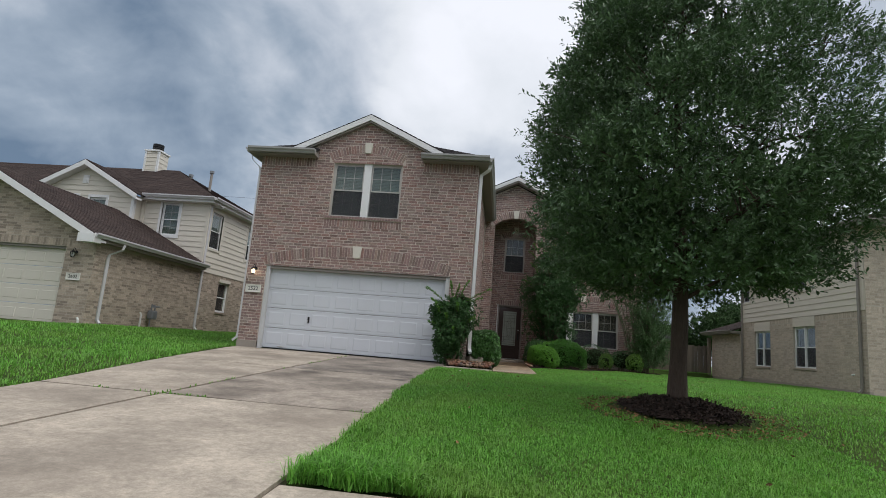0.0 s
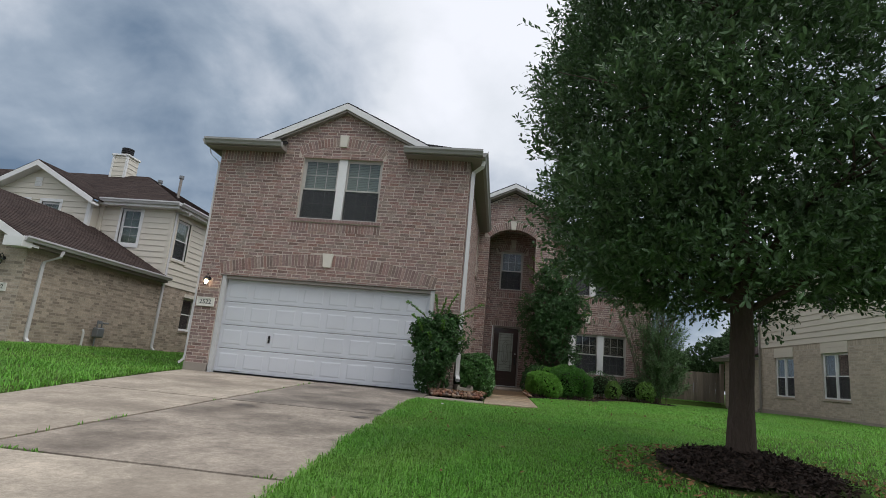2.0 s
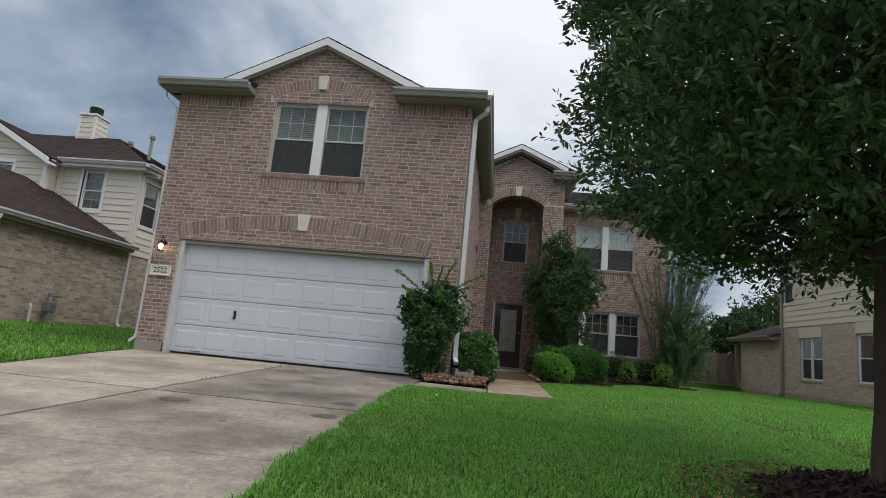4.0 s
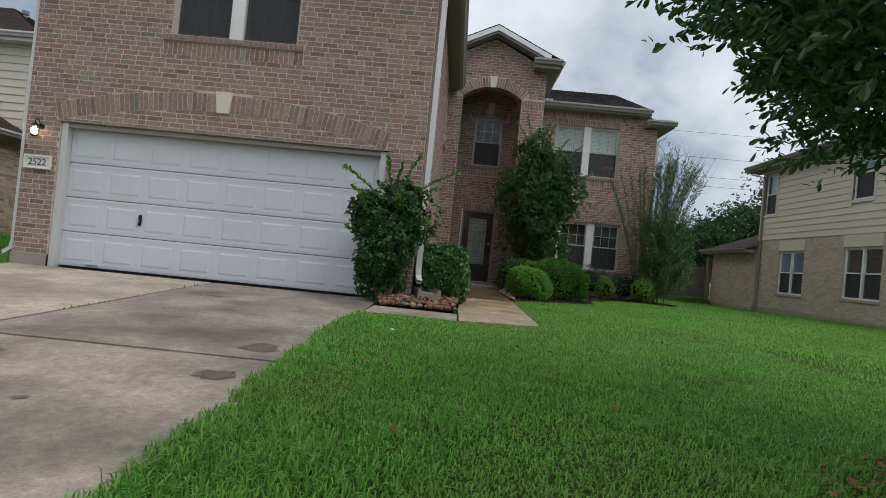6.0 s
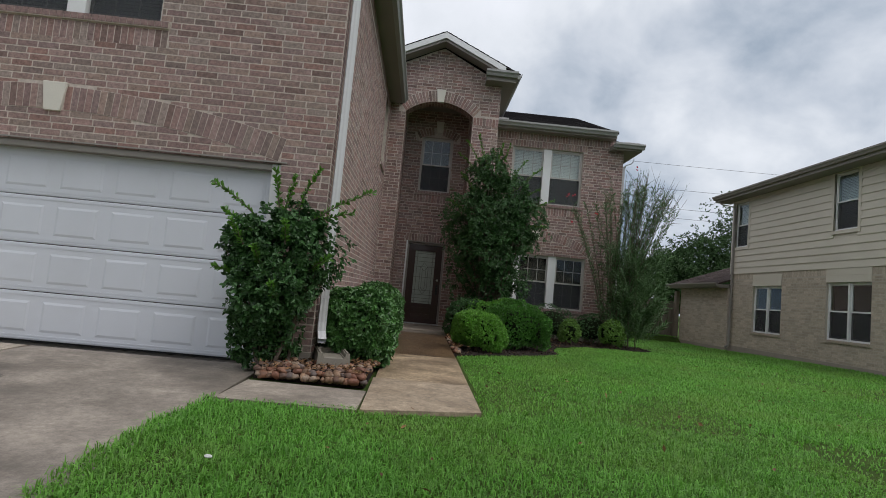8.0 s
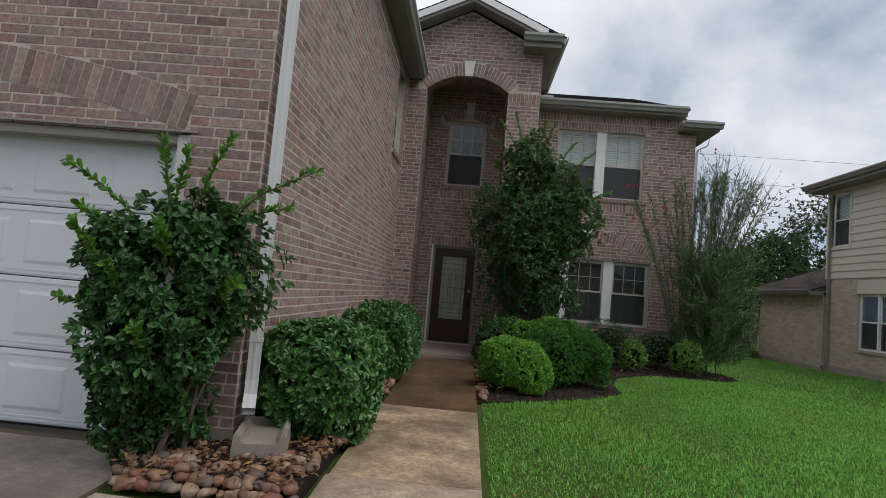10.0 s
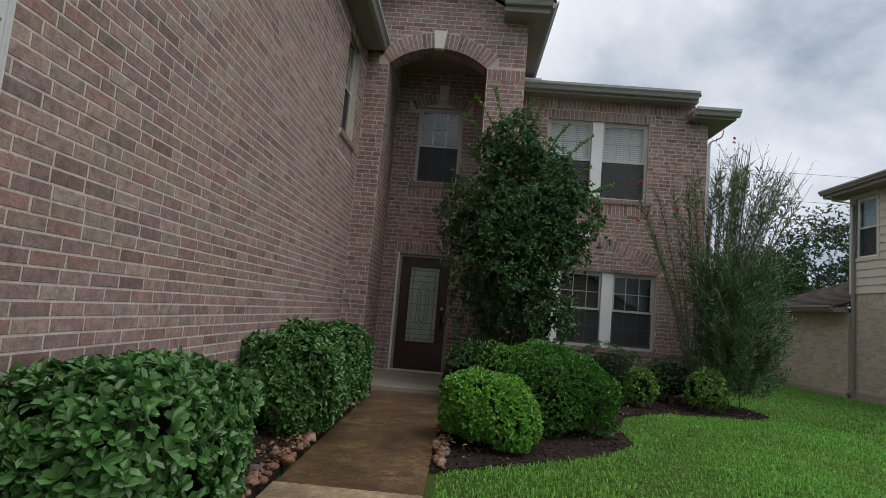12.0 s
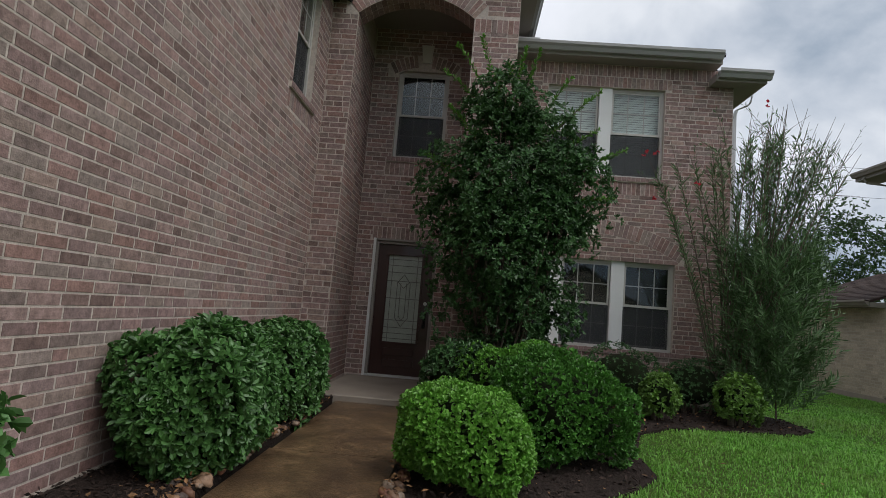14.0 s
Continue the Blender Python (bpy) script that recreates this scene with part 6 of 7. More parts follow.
pl = thing("power_lines", (0, 62, 10), "four thin black overhead power lines", "power line")
for k, (z0, dy) in enumerate(((15.9, 0), (13.7, 0.4), (12.0, 0.8), (11.2, 1.2))):
    bm = B()
    pts = [(-90 + i * 7.5, 62 + dy, z0 - 2.2 * (1 - ((i - 12) / 12) ** 2) * 0.6 - 0.02 * (i - 12)) for i in range(25)]
    tube(bm, pts, 0.014, 5)
    part("cable", bm, M["wire"], pl)

# ---- houses across the road, which the front windows mirror ----


def opposite_house(x, label, wide, ridge):
    """A gabled brick house that faces the road from its far side."""
    h = thing("opposite_house", (x, -20, -0.7), label, "house", "houses across the road")
    bm = B()
    box(bm, x - wide / 2, x + wide / 2, -28.0, -18.0, -0.8, 2.6)
    extrude_poly(bm, [(x - wide / 2, -18.0, 2.6), (x + wide / 2, -18.0, 2.6), (x, -18.0, ridge - 0.3)], (0, -0.3, 0))
    part("wall", bm, M["brick_tan"], h)
    for e, d in ((-1, 1), (1, -1)):
        q = [(x + e * (wide / 2 + 0.4), -17.6, 2.4), (x + e * (wide / 2 + 0.4), -28.4, 2.4), (x, -28.4, ridge), (x, -17.6, ridge)]
        roof_plane("roof_slope", q if e < 0 else [q[1], q[0], q[3], q[2]], h, M["shingle_brown"])
    part("garage_door", bx(x - wide * 0.4, x - wide * 0.4 + 4.8, -18.0, -17.95, -0.7, 1.5, bevel=0.02), M["gdoor"], h)
    part("window", bx(x + wide * 0.15, x + wide * 0.15 + 1.8, -18.0, -17.96, 0.4, 1.9, bevel=0.02), M["screen"], h)


opposite_house(-16.0, "tan brick house with brown gabled roof across the road", 11.0, 6.2)
opposite_house(-1.5, "single-gabled tan brick house across the road", 10.5, 6.6)
opposite_house(13.5, "wide tan brick house with brown roof across the road", 12.0, 6.4)

# ---- plants ----


def unit(v):
    return v / np.maximum(np.linalg.norm(v, axis=-1, keepdims=True), 1e-9)


def leaves(anchor, way, nrm, length, width, fold=0.25, droop=0.0):
    """Diamond leaves: anchor, way (along the leaf) and nrm as (n, 3); length and width as (n,)."""
    way, side = unit(way), unit(np.cross(way, nrm))
    up_v = np.cross(side, way)
    L, W = length[:, None], width[:, None]
    a = anchor
    m = anchor + way * L * 0.52 + up_v * W * fold
    tip = anchor + way * L - up_v * L * droop
    v = np.stack([a, m + side * W * 0.5, tip, m - side * W * 0.5], 1)
    # the midrib sits a little lower, so that the blade is folded
    n = len(a)
    idx = np.arange(n)[:, None] * 4
    return v.reshape(-1, 3), np.concatenate([idx + 0, idx + 1, idx + 2, idx + 3], 1)


def leaves6(anchor, way, nrm, length, width, fold=0.2, droop=0.12):
    """Rounder leaves of two quads folded along the midrib."""
    way, side = unit(way), unit(np.cross(way, nrm))
    up_v = np.cross(side, way)
    L, W = length[:, None], width[:, None]
    p = [anchor, anchor + way * L * 0.4 + side * W * 0.42 + up_v * W * fold, anchor + way * L * 0.78 + side * W * 0.46 + up_v * W * fold - up_v * L * droop * 0.5,
         anchor + way * L - up_v * L * droop, anchor + way * L * 0.78 - side * W * 0.46 + up_v * W * fold - up_v * L * droop * 0.5, anchor + way * L * 0.4 - side * W * 0.42 + up_v * W * fold]
    v = np.stack(p, 1)
    idx = np.arange(len(anchor))[:, None] * 6
    f = np.concatenate([np.concatenate([idx, idx + 1, idx + 2, idx + 3], 1), np.concatenate([idx, idx + 3, idx + 4, idx + 5], 1)], 0)
    return v.reshape(-1, 3), f


def lumps(p, seed, scale):
    """A smooth field of about -1 to 1 at points p."""
    r = np.random.default_rng(seed)
    out = np.zeros(len(p))
    for _ in range(6):
        k = r.normal(0, scale, 3)
        out += np.sin(p @ k + r.uniform(0, 6.28))
    return out / 2.4


def rosettes(centres, normals, per, length, width, spread, r, rounded=True):
    n = len(centres)
    c, nn = np.repeat(centres, per, 0), np.repeat(unit(normals), per, 0)
    t = unit(np.cross(nn, r.normal(size=nn.shape)))
    el = r.uniform(*spread, len(c))[:, None]
    way = t * np.cos(el) + nn * np.sin(el)
    L = length * r.uniform(0.65, 1.2, len(c))
    f = leaves6 if rounded else leaves
    return f(c, way, nn + 0.35 * r.normal(size=nn.shape), L, width / length * L)


def merge(chunks):
    vs, fs, k = [], [], 0
    for v, f in chunks:
        vs.append(v)
        fs.append(f + k)
        k += len(v)
    return np.concatenate(vs), np.concatenate(fs)


# near-black blob added inside a bush; the inner shade is put into its colour
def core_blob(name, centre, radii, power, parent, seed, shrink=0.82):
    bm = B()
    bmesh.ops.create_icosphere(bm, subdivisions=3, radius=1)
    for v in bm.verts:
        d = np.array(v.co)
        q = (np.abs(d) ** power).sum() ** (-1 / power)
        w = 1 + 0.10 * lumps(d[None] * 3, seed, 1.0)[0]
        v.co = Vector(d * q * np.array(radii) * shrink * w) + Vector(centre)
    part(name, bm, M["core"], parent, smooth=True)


def clipped_bush(name, label, centre, radii, power, n, leaf, mat, seed, category="shrub", group="", per=6, spread=(0.1, 0.9), rounded=True, extra=None, rough=0.10):
    """A clipped shrub: leaf rosettes over a rounded block, with an added near-black core for the inner shade, and short
    stems.
    """
    r = np.random.default_rng(seed)
    t = thing(name, (centre[0], centre[1], centre[2] - radii[2]), label, category, group)
    d = unit(r.normal(size=(n, 3)))
    d = d[d[:, 2] > -0.75]
    q = (np.abs(d) ** power).sum(1, keepdims=True) ** (-1 / power)
    depth = 1 - np.abs(r.normal(0, 0.07, (len(d), 1)))
    p = d * q * np.array(radii)
    p = p * (1 + rough * lumps(p, seed, 4.5)[:, None] + 0.04 * lumps(p, seed + 1, 14)[:, None]) * depth
    nrm = unit(np.sign(d) * np.abs(d * q) ** (power - 1) / np.array(radii)) + np.array([0, 0, 0.35])
    chunks = [rosettes(p + np.array(centre), nrm + 0.3 * r.normal(size=nrm.shape), per, leaf[0], leaf[1], spread, r, rounded)]
    if extra:
        chunks += extra(r)
    v, f = merge(chunks)
    part("foliage", mesh_fast("foliage", v, f, M[mat]), None, t)
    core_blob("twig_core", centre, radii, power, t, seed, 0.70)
    bm = B()
    for k in range(5):
        a = 6.28 * k / 5
        s = 0.25 * min(radii[0], radii[1])
        b = Vector((centre[0] + s * math.cos(a), centre[1] + s * math.sin(a), centre[2] - radii[2] - 0.05))
        tube(bm, [b, b + Vector((0.3 * s * math.cos(a), 0.3 * s * math.sin(a), radii[2]))], (0.02, 0.012), 6)
    tagged(part("branchwork", bm, M["stem"], t), kind="stuff")
    return t


def spray(base, tip, n, leaf, r, rounded=False, bend=0.1):
    """Leaves in pairs along a shoot from base to tip."""
    base, tip = np.array(base, float), np.array(tip, float)
    s = np.linspace(0.08, 1, n)[:, None]
    sag = np.array([0, 0, 1.0]) * bend * np.linalg.norm(tip - base)
    p = base + (tip - base) * s + sag * (s * (1 - s)) * 2
    ax = unit(tip - base)
    t = unit(np.cross(np.repeat(ax[None], n, 0), r.normal(size=(n, 3))))
    way = t * 0.75 + ax * 0.75 + r.normal(size=(n, 3)) * 0.12
    L = leaf[0] * r.uniform(0.7, 1.15, n)
    return (leaves6 if rounded else leaves)(p, way, ax[None] + 0.5 * r.normal(size=(n, 3)), L, L * leaf[1] / leaf[0])


HB = "clipped hedge along the side wall"
clipped_bush("hedge_bush", "clipped glossy green hedge bush by the downspout", (0.72, 19.2, 0.44), (0.42, 0.70, 0.46), 3.0, 3000, (0.064, 0.033), "hedge_leaf", 21, "hedge", HB, per=6)
clipped_bush("hedge_bush", "large clipped glossy green hedge bush on dark mulch", (0.73, 21.85, 0.47), (0.42, 0.68, 0.47), 2.8, 2700, (0.062, 0.031), "hedge_leaf", 22, "hedge", HB, per=6)
clipped_bush("hedge_bush", "clipped glossy green hedge bush near the porch", (0.72, 23.45, 0.46), (0.38, 0.75, 0.46), 2.8, 2200, (0.060, 0.030), "hedge_leaf", 23, "hedge", HB, per=6)
BX = "boxwoods in the front bed"
clipped_bush("boxwood_bush", "rounded bright green clipped boxwood bush", (2.47, 22.05, 0.34), (0.46, 0.45, 0.32), 3.0, 3500, (0.040, 0.022), "box_leaf", 31, "shrub", BX, per=6, spread=(0.3, 1.25), rough=0.17)
clipped_bush("boxwood_bush", "taller mid-green clipped boxwood bush", (3.40, 23.05, 0.40), (0.56, 0.52, 0.40), 2.8, 4300, (0.042, 0.020), "boxwood_dark", 32, "shrub", BX, per=6, spread=(0.5, 1.4), rough=0.2)
clipped_bush("boxwood_bush", "mid-green boxwood bush behind the others", (2.95, 23.9, 0.46), (0.45, 0.42, 0.46), 2.4, 1700, (0.040, 0.020), "boxwood_mid", 33, "shrub", BX, per=6, spread=(0.5, 1.4), rough=0.22)
clipped_bush("low_bush", "low grey-green hawthorn bush beside the porch", (2.42, 24.2, 0.44), (0.42, 0.36, 0.44), 2.6, 700, (0.06, 0.028), "dark_leaf", 34, "shrub", per=6)
clipped_bush("low_bush", "dark evergreen bush below the triple window", (4.75, 26.25, 0.42), (0.6, 0.35, 0.42), 2.4, 1100, (0.034, 0.017), "dark_leaf", 35, "shrub", per=7, rounded=False)
clipped_bush("low_bush", "dark evergreen bush at the end of the bed", (5.75, 26.3, 0.40), (0.5, 0.35, 0.38), 2.4, 900, (0.034, 0.017), "dark_leaf", 36, "shrub", per=7, rounded=False)
clipped_bush("nandina_bush", "small fresh green nandina bush on mulch", (5.02, 25.45, 0.31), (0.24, 0.24, 0.29), 2.0, 330, (0.055, 0.03), "nandina_leaf", 37, "shrub", "nandinas in the bed", per=6, rough=0.2)
clipped_bush("nandina_bush", "small fresh green nandina bush with reddish base", (6.02, 25.5, 0.33), (0.30, 0.28, 0.31), 2.0, 420, (0.055, 0.03), "nandina_leaf", 38, "shrub", "nandinas in the bed", per=6, rough=0.2)


def wild_shrub(name, label, base, blobs, n, leaf, mat, seed, shoots, stems, category="shrub"):
    """A loose shrub: branches to several leafy masses, with fresh shoots that stand out of them."""
    r = np.random.default_rng(seed)
    t = thing(name, base, label, category)
    chunks = []
    total = sum(b[3] * b[4] * b[5] for b in blobs)
    for i, b in enumerate(blobs):
        k = int(n * b[3] * b[4] * b[5] / total)
        d = unit(r.normal(size=(k, 3)))
        rad = r.uniform(0.25, 1, (k, 1)) ** 0.33
        p = d * rad * np.array(b[3:6])
        p *= 1 + 0.30 * lumps(p, seed + i, 5)[:, None] + 0.12 * lumps(p, seed + 20 + i, 14)[:, None]
        keep = lumps(p + i, seed + 50 + i, 9) > -0.6
        p, d = p[keep], d[keep]
        chunks.append(rosettes(p + np.array(b[:3]), d + np.array([0, 0, 0.5]) + 0.4 * r.normal(size=d.shape), 6, leaf[0], leaf[1], (-0.1, 0.9), r))
    v, f = merge(chunks)
    part("foliage", mesh_fast("foliage", v, f, M[mat]), None, t)
    if shoots:
        sh, bm = [], B()
        for a, b in shoots:
            sh.append(spray(a, b, 34, (leaf[0] * 1.05, leaf[1]), r, True))
            sh.append(spray(a, b, 24, (leaf[0] * 0.9, leaf[1]), r, True))
            mid = (Vector(a) + Vector(b)) / 2 + Vector((0, 0, 0.05 * (Vector(b) - Vector(a)).length))
            tube(bm, [a, mid, b], (0.008, 0.006, 0.003), 5)
        v, f = merge(sh)
        tagged(part("shoot_foliage", mesh_fast("shoot_foliage", v, f, M["shoot_leaf"]), None, t, "bright green fresh shoots"), kind="stuff")
        tagged(part("shoot_wood", bm, M["stem"], t), kind="stuff")
    bm = B()
    for i, b in enumerate(blobs):
        c0 = Vector(b[:3])
        for k in range(stems):
            off = Vector(r.normal(0, 0.45, 3)) * min(b[3:6])
            s = Vector(base) + Vector((float(r.normal(0, 0.06)), float(r.normal(0, 0.06)), -0.05))
            m1 = s.lerp(c0 + off, 0.5) + Vector((float(r.normal(0, 0.06)), float(r.normal(0, 0.06)), 0.05))
            tube(bm, [s, m1, c0 + off], (0.022, 0.014, 0.004), 6)
    tagged(part("branchwork", bm, M["stem"], t), kind="stuff")
    return t


wild_shrub("ligustrum_shrub", "upright glossy green ligustrum shrub with long shoots at the garage corner", (0.02, 18.0, -0.02),
           [(0.0, 18.0, 1.15, 0.42, 0.34, 0.46), (-0.05, 17.98, 0.55, 0.40, 0.32, 0.50), (0.12, 18.0, 1.48, 0.30, 0.26, 0.26), (-0.22, 17.98, 1.40, 0.24, 0.24, 0.22), (-0.36, 17.98, 1.15, 0.24, 0.26, 0.38)], 4800, (0.058, 0.030), "dark_leaf", 41,
           [((-0.25, 17.95, 1.5), (-0.72, 17.9, 1.82)), ((0.25, 17.95, 1.5), (0.86, 17.9, 1.86)), ((-0.05, 17.95, 1.6), (-0.12, 17.9, 2.0)), ((0.12, 17.95, 1.6), (0.32, 17.9, 2.05)), ((0.2, 18, 1.45), (0.66, 18.1, 1.66)),
            ((-0.25, 17.9, 1.3), (-0.55, 17.85, 1.55)), ((0.0, 17.9, 1.55), (0.12, 17.8, 1.92)), ((-0.3, 17.9, 0.9), (-0.58, 17.8, 0.98)), ((0.3, 17.9, 1.0), (0.52, 17.75, 1.15)), ((-0.1, 17.72, 1.0), (-0.15, 17.56, 1.2)), ((0.1, 17.72, 1.25), (0.12, 17.56, 1.45)), ((-0.3, 17.76, 1.2), (-0.4, 17.6, 1.42)), ((0.05, 17.72, 0.7), (0.05, 17.58, 0.86))], 5)
wild_shrub("tall_shrub", "tall dark glossy evergreen shrub beside the entry", (2.85, 24.75, 0.0),
           [(2.80, 24.6, 1.75, 0.80, 0.55, 0.95), (2.75, 24.6, 2.65, 0.95, 0.62, 0.72), (3.25, 24.55, 2.45, 0.75, 0.5, 0.62), (2.72, 24.6, 3.35, 0.52, 0.45, 0.50), (3.2, 24.6, 1.2, 0.6, 0.45, 0.6), (2.78, 24.6, 3.75, 0.50, 0.42, 0.45), (3.5, 24.5, 2.75, 0.55, 0.42, 0.5), (3.25, 24.5, 3.35, 0.48, 0.4, 0.42)], 12500, (0.056, 0.029), "dark_leaf", 42,
           [((2.6, 24.5, 3.9), (2.42, 24.45, 4.5)), ((3.0, 24.45, 3.9), (3.12, 24.4, 4.35)), ((3.2, 24.4, 3.5), (3.5, 24.35, 4.0)), ((3.4, 24.4, 3.4), (3.85, 24.35, 3.85)), ((2.85, 24.4, 3.8), (2.95, 24.3, 4.3)), ((2.5, 24.4, 3.8), (2.15, 24.3, 4.3)), ((3.7, 24.4, 2.9), (4.15, 24.3, 3.15)), ((2.3, 24.4, 2.7), (1.9, 24.3, 2.95)), ((3.6, 24.3, 2.5), (4.0, 24.2, 2.55)), ((2.5, 24.5, 3.6), (2.0, 24.45, 4.05)), ((2.9, 24.5, 3.5), (2.78, 24.45, 4.15)), ((3.1, 24.5, 3.1), (3.55, 24.4, 3.55)), ((3.3, 24.5, 3.0), (3.85, 24.4, 3.40)), ((2.7, 24.5, 3.5), (2.62, 24.4, 4.02)), ((2.45, 24.5, 3.2), (2.1, 24.45, 3.6))], 9)

# oleander: many thin stems, lance leaves, bare tips and a few red flowers
ol = thing("oleander_bush", (6.35, 26.3, 0.0), "large multi-stemmed oleander with narrow leaves, bare tips and red flowers", "shrub")
r = np.random.default_rng(51)
bm, chunks, tips = B(), [], []
for k in range(58):
    a = r.uniform(0, 6.28)
    lean = r.uniform(0.1, 1.0)
    if k < 9:
        b = np.array([4.95 + 0.12 * k + r.normal(0, 0.05), 26.0 + r.normal(0, 0.12), 3.3 + r.uniform(-0.3, 0.6)])
    else:
        b = np.array([6.95 + lean * 1.25 * math.cos(a), 26.1 + 0.6 * lean * math.sin(a), 4.65 - 1.25 * lean * r.uniform(0.3, 1.1)])
    s = np.array([6.4 + r.normal(0, 0.16), 26.3 + r.normal(0, 0.1), -0.05])
    m1 = s * 0.62 + b * 0.38 + np.array([0, 0, 0.35])
    m2 = s * 0.25 + b * 0.75 + np.array([0, 0, 0.22])
    tube(bm, [Vector(q) for q in (s, m1, m2, b)], (0.014, 0.010, 0.006, 0.0025), 5)
    for p, q, cnt in ((s * 0.75 + m1 * 0.25, m1, 40), (m1, m2, 62), (m2, m2 * 0.5 + b * 0.5, 26)):
        chunks.append(spray(p, q, cnt, (0.13, 0.020), r))
    for j in range(3):
        q = m2 + (b - m2) * r.uniform(0.0, 0.7)
        e = q + r.normal(0, 0.16, 3) + np.array([0, 0, 0.22])
        tube(bm, [Vector(q), Vector(e)], (0.004, 0.0018), 4)
        if r.random() < 0.55:
            chunks.append(spray(q, e, 9, (0.10, 0.017), r))
    tips.append(b)
for k in range(430):
    a, h = r.uniform(0, 6.28), 2.1 * r.random() ** 1.3 + 0.1
    p = np.array([6.72 + 0.50 * r.random() * math.cos(a), 26.05 + 0.35 * r.random() * math.sin(a), h])
    q = p + np.array([0.42 * math.cos(a), 0.32 * math.sin(a), 0.45])
    chunks.append(spray(p, q, 26, (0.14, 0.021), r))
v, f = merge(chunks)
part("foliage", mesh_fast("foliage", v, f, M["oleander_leaf"]), None, ol)
tagged(part("branchwork", bm, M["stem"], ol), kind="stuff")
for p in [np.array(q) for q in ((4.86, 25.95, 3.62), (5.03, 25.95, 3.68), (5.62, 25.9, 3.25), (5.02, 25.9, 2.98), (6.55, 25.95, 4.5))]:
    bp = []
    for j in range(2):
        cc = p + r.normal(0, 0.022, 3)
        bp.append(rosettes(np.repeat(cc[None], 2, 0), r.normal(size=(2, 3)) + np.array([0, -1, 0.5]), 5, 0.034, 0.023, (0.0, 0.6), r))
    v, f = merge(bp)
    part("flower", mesh_fast("flower", v, f, M["petal"]), None, ol, "crimson oleander flower")

# the oak on the lawn
TX, TY = 3.505, 11.87
oak = thing("oak_tree", (TX, TY, -0.05), "young live oak with dense dark green crown in a mulch ring", "tree")
r = np.random.default_rng(61)
# crown's reach east, north, west, south at each height, fitted to the camera's views
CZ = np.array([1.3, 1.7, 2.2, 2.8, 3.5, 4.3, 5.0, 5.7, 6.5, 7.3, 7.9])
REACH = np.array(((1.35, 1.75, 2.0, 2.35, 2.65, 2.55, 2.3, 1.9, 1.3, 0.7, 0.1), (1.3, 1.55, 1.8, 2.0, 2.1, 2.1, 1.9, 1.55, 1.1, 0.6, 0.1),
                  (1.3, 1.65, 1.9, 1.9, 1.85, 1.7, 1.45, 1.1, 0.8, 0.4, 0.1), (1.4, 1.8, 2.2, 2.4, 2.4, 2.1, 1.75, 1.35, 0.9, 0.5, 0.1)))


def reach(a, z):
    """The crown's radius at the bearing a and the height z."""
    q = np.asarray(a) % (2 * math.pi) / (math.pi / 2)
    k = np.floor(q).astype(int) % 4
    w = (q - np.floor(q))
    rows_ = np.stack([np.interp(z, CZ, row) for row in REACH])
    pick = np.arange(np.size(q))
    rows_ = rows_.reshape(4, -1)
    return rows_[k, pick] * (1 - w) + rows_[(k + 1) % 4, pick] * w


bm = B()
trunk_pts = [Vector((TX + 0.03 * math.sin(z * 1.3), TY + 0.02 * math.cos(z), z)) for z in np.linspace(-0.12, 6.9, 40)]
trunk_rad = [float(np.interp(p.z, (-0.12, 0.05, 0.35, 1.4, 3.0, 6.9), (0.165, 0.125, 0.108, 0.098, 0.07, 0.01))) * (1 + 0.03 * math.sin(9 * p.z)) for p in trunk_pts]
tube(bm, trunk_pts, trunk_rad, 22)
for v in bm.verts:
    a = math.atan2(v.co.y - TY, v.co.x - TX)
    k = 1 + 0.055 * noise.noise(Vector((3.2 * math.cos(a), 3.2 * math.sin(a), v.co.z * 1.2))) + 0.04 * noise.noise(Vector((8 * math.cos(a), 8 * math.sin(a), v.co.z * 5)))
    v.co.x, v.co.y = TX + (v.co.x - TX) * k, TY + (v.co.y - TY) * k
part("trunk", bm, M["bark"], oak, "dark ridged bark trunk", smooth=True)
for k in range(34):
    bm = B()
    z = 1.25 + 5.1 * (k / 34) ** 1.1
    a = k * 2.4 + r.normal(0, 0.2)
    zt = z + r.uniform(0.15, 0.75)
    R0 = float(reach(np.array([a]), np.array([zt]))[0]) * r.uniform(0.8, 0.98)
    s = Vector((TX, TY, z))
    e = Vector((TX + 0.95 * R0 * math.cos(a), TY + 0.95 * R0 * math.sin(a), zt))
    m1 = s.lerp(e, 0.5) + Vector((0, 0, 0.2))
    r0 = 0.036 * (1 - 0.1 * z)
    tube(bm, [s, m1, e], (r0, r0 * 0.6, 0.006), 7)
    for j in range(9):
        f0 = r.uniform(0.25, 0.98)
        q = s.lerp(m1, f0 * 2) if f0 < 0.5 else m1.lerp(e, f0 * 2 - 1)
        w = q + Vector((float(r.normal(0, 0.36)), float(r.normal(0, 0.36)), float(r.normal(0.15, 0.22))))
        tube(bm, [q, q.lerp(w, 0.5) + Vector((0, 0, 0.03)), w], (0.011, 0.007, 0.003), 5)
    part("limb", bm, M["bark"], oak)
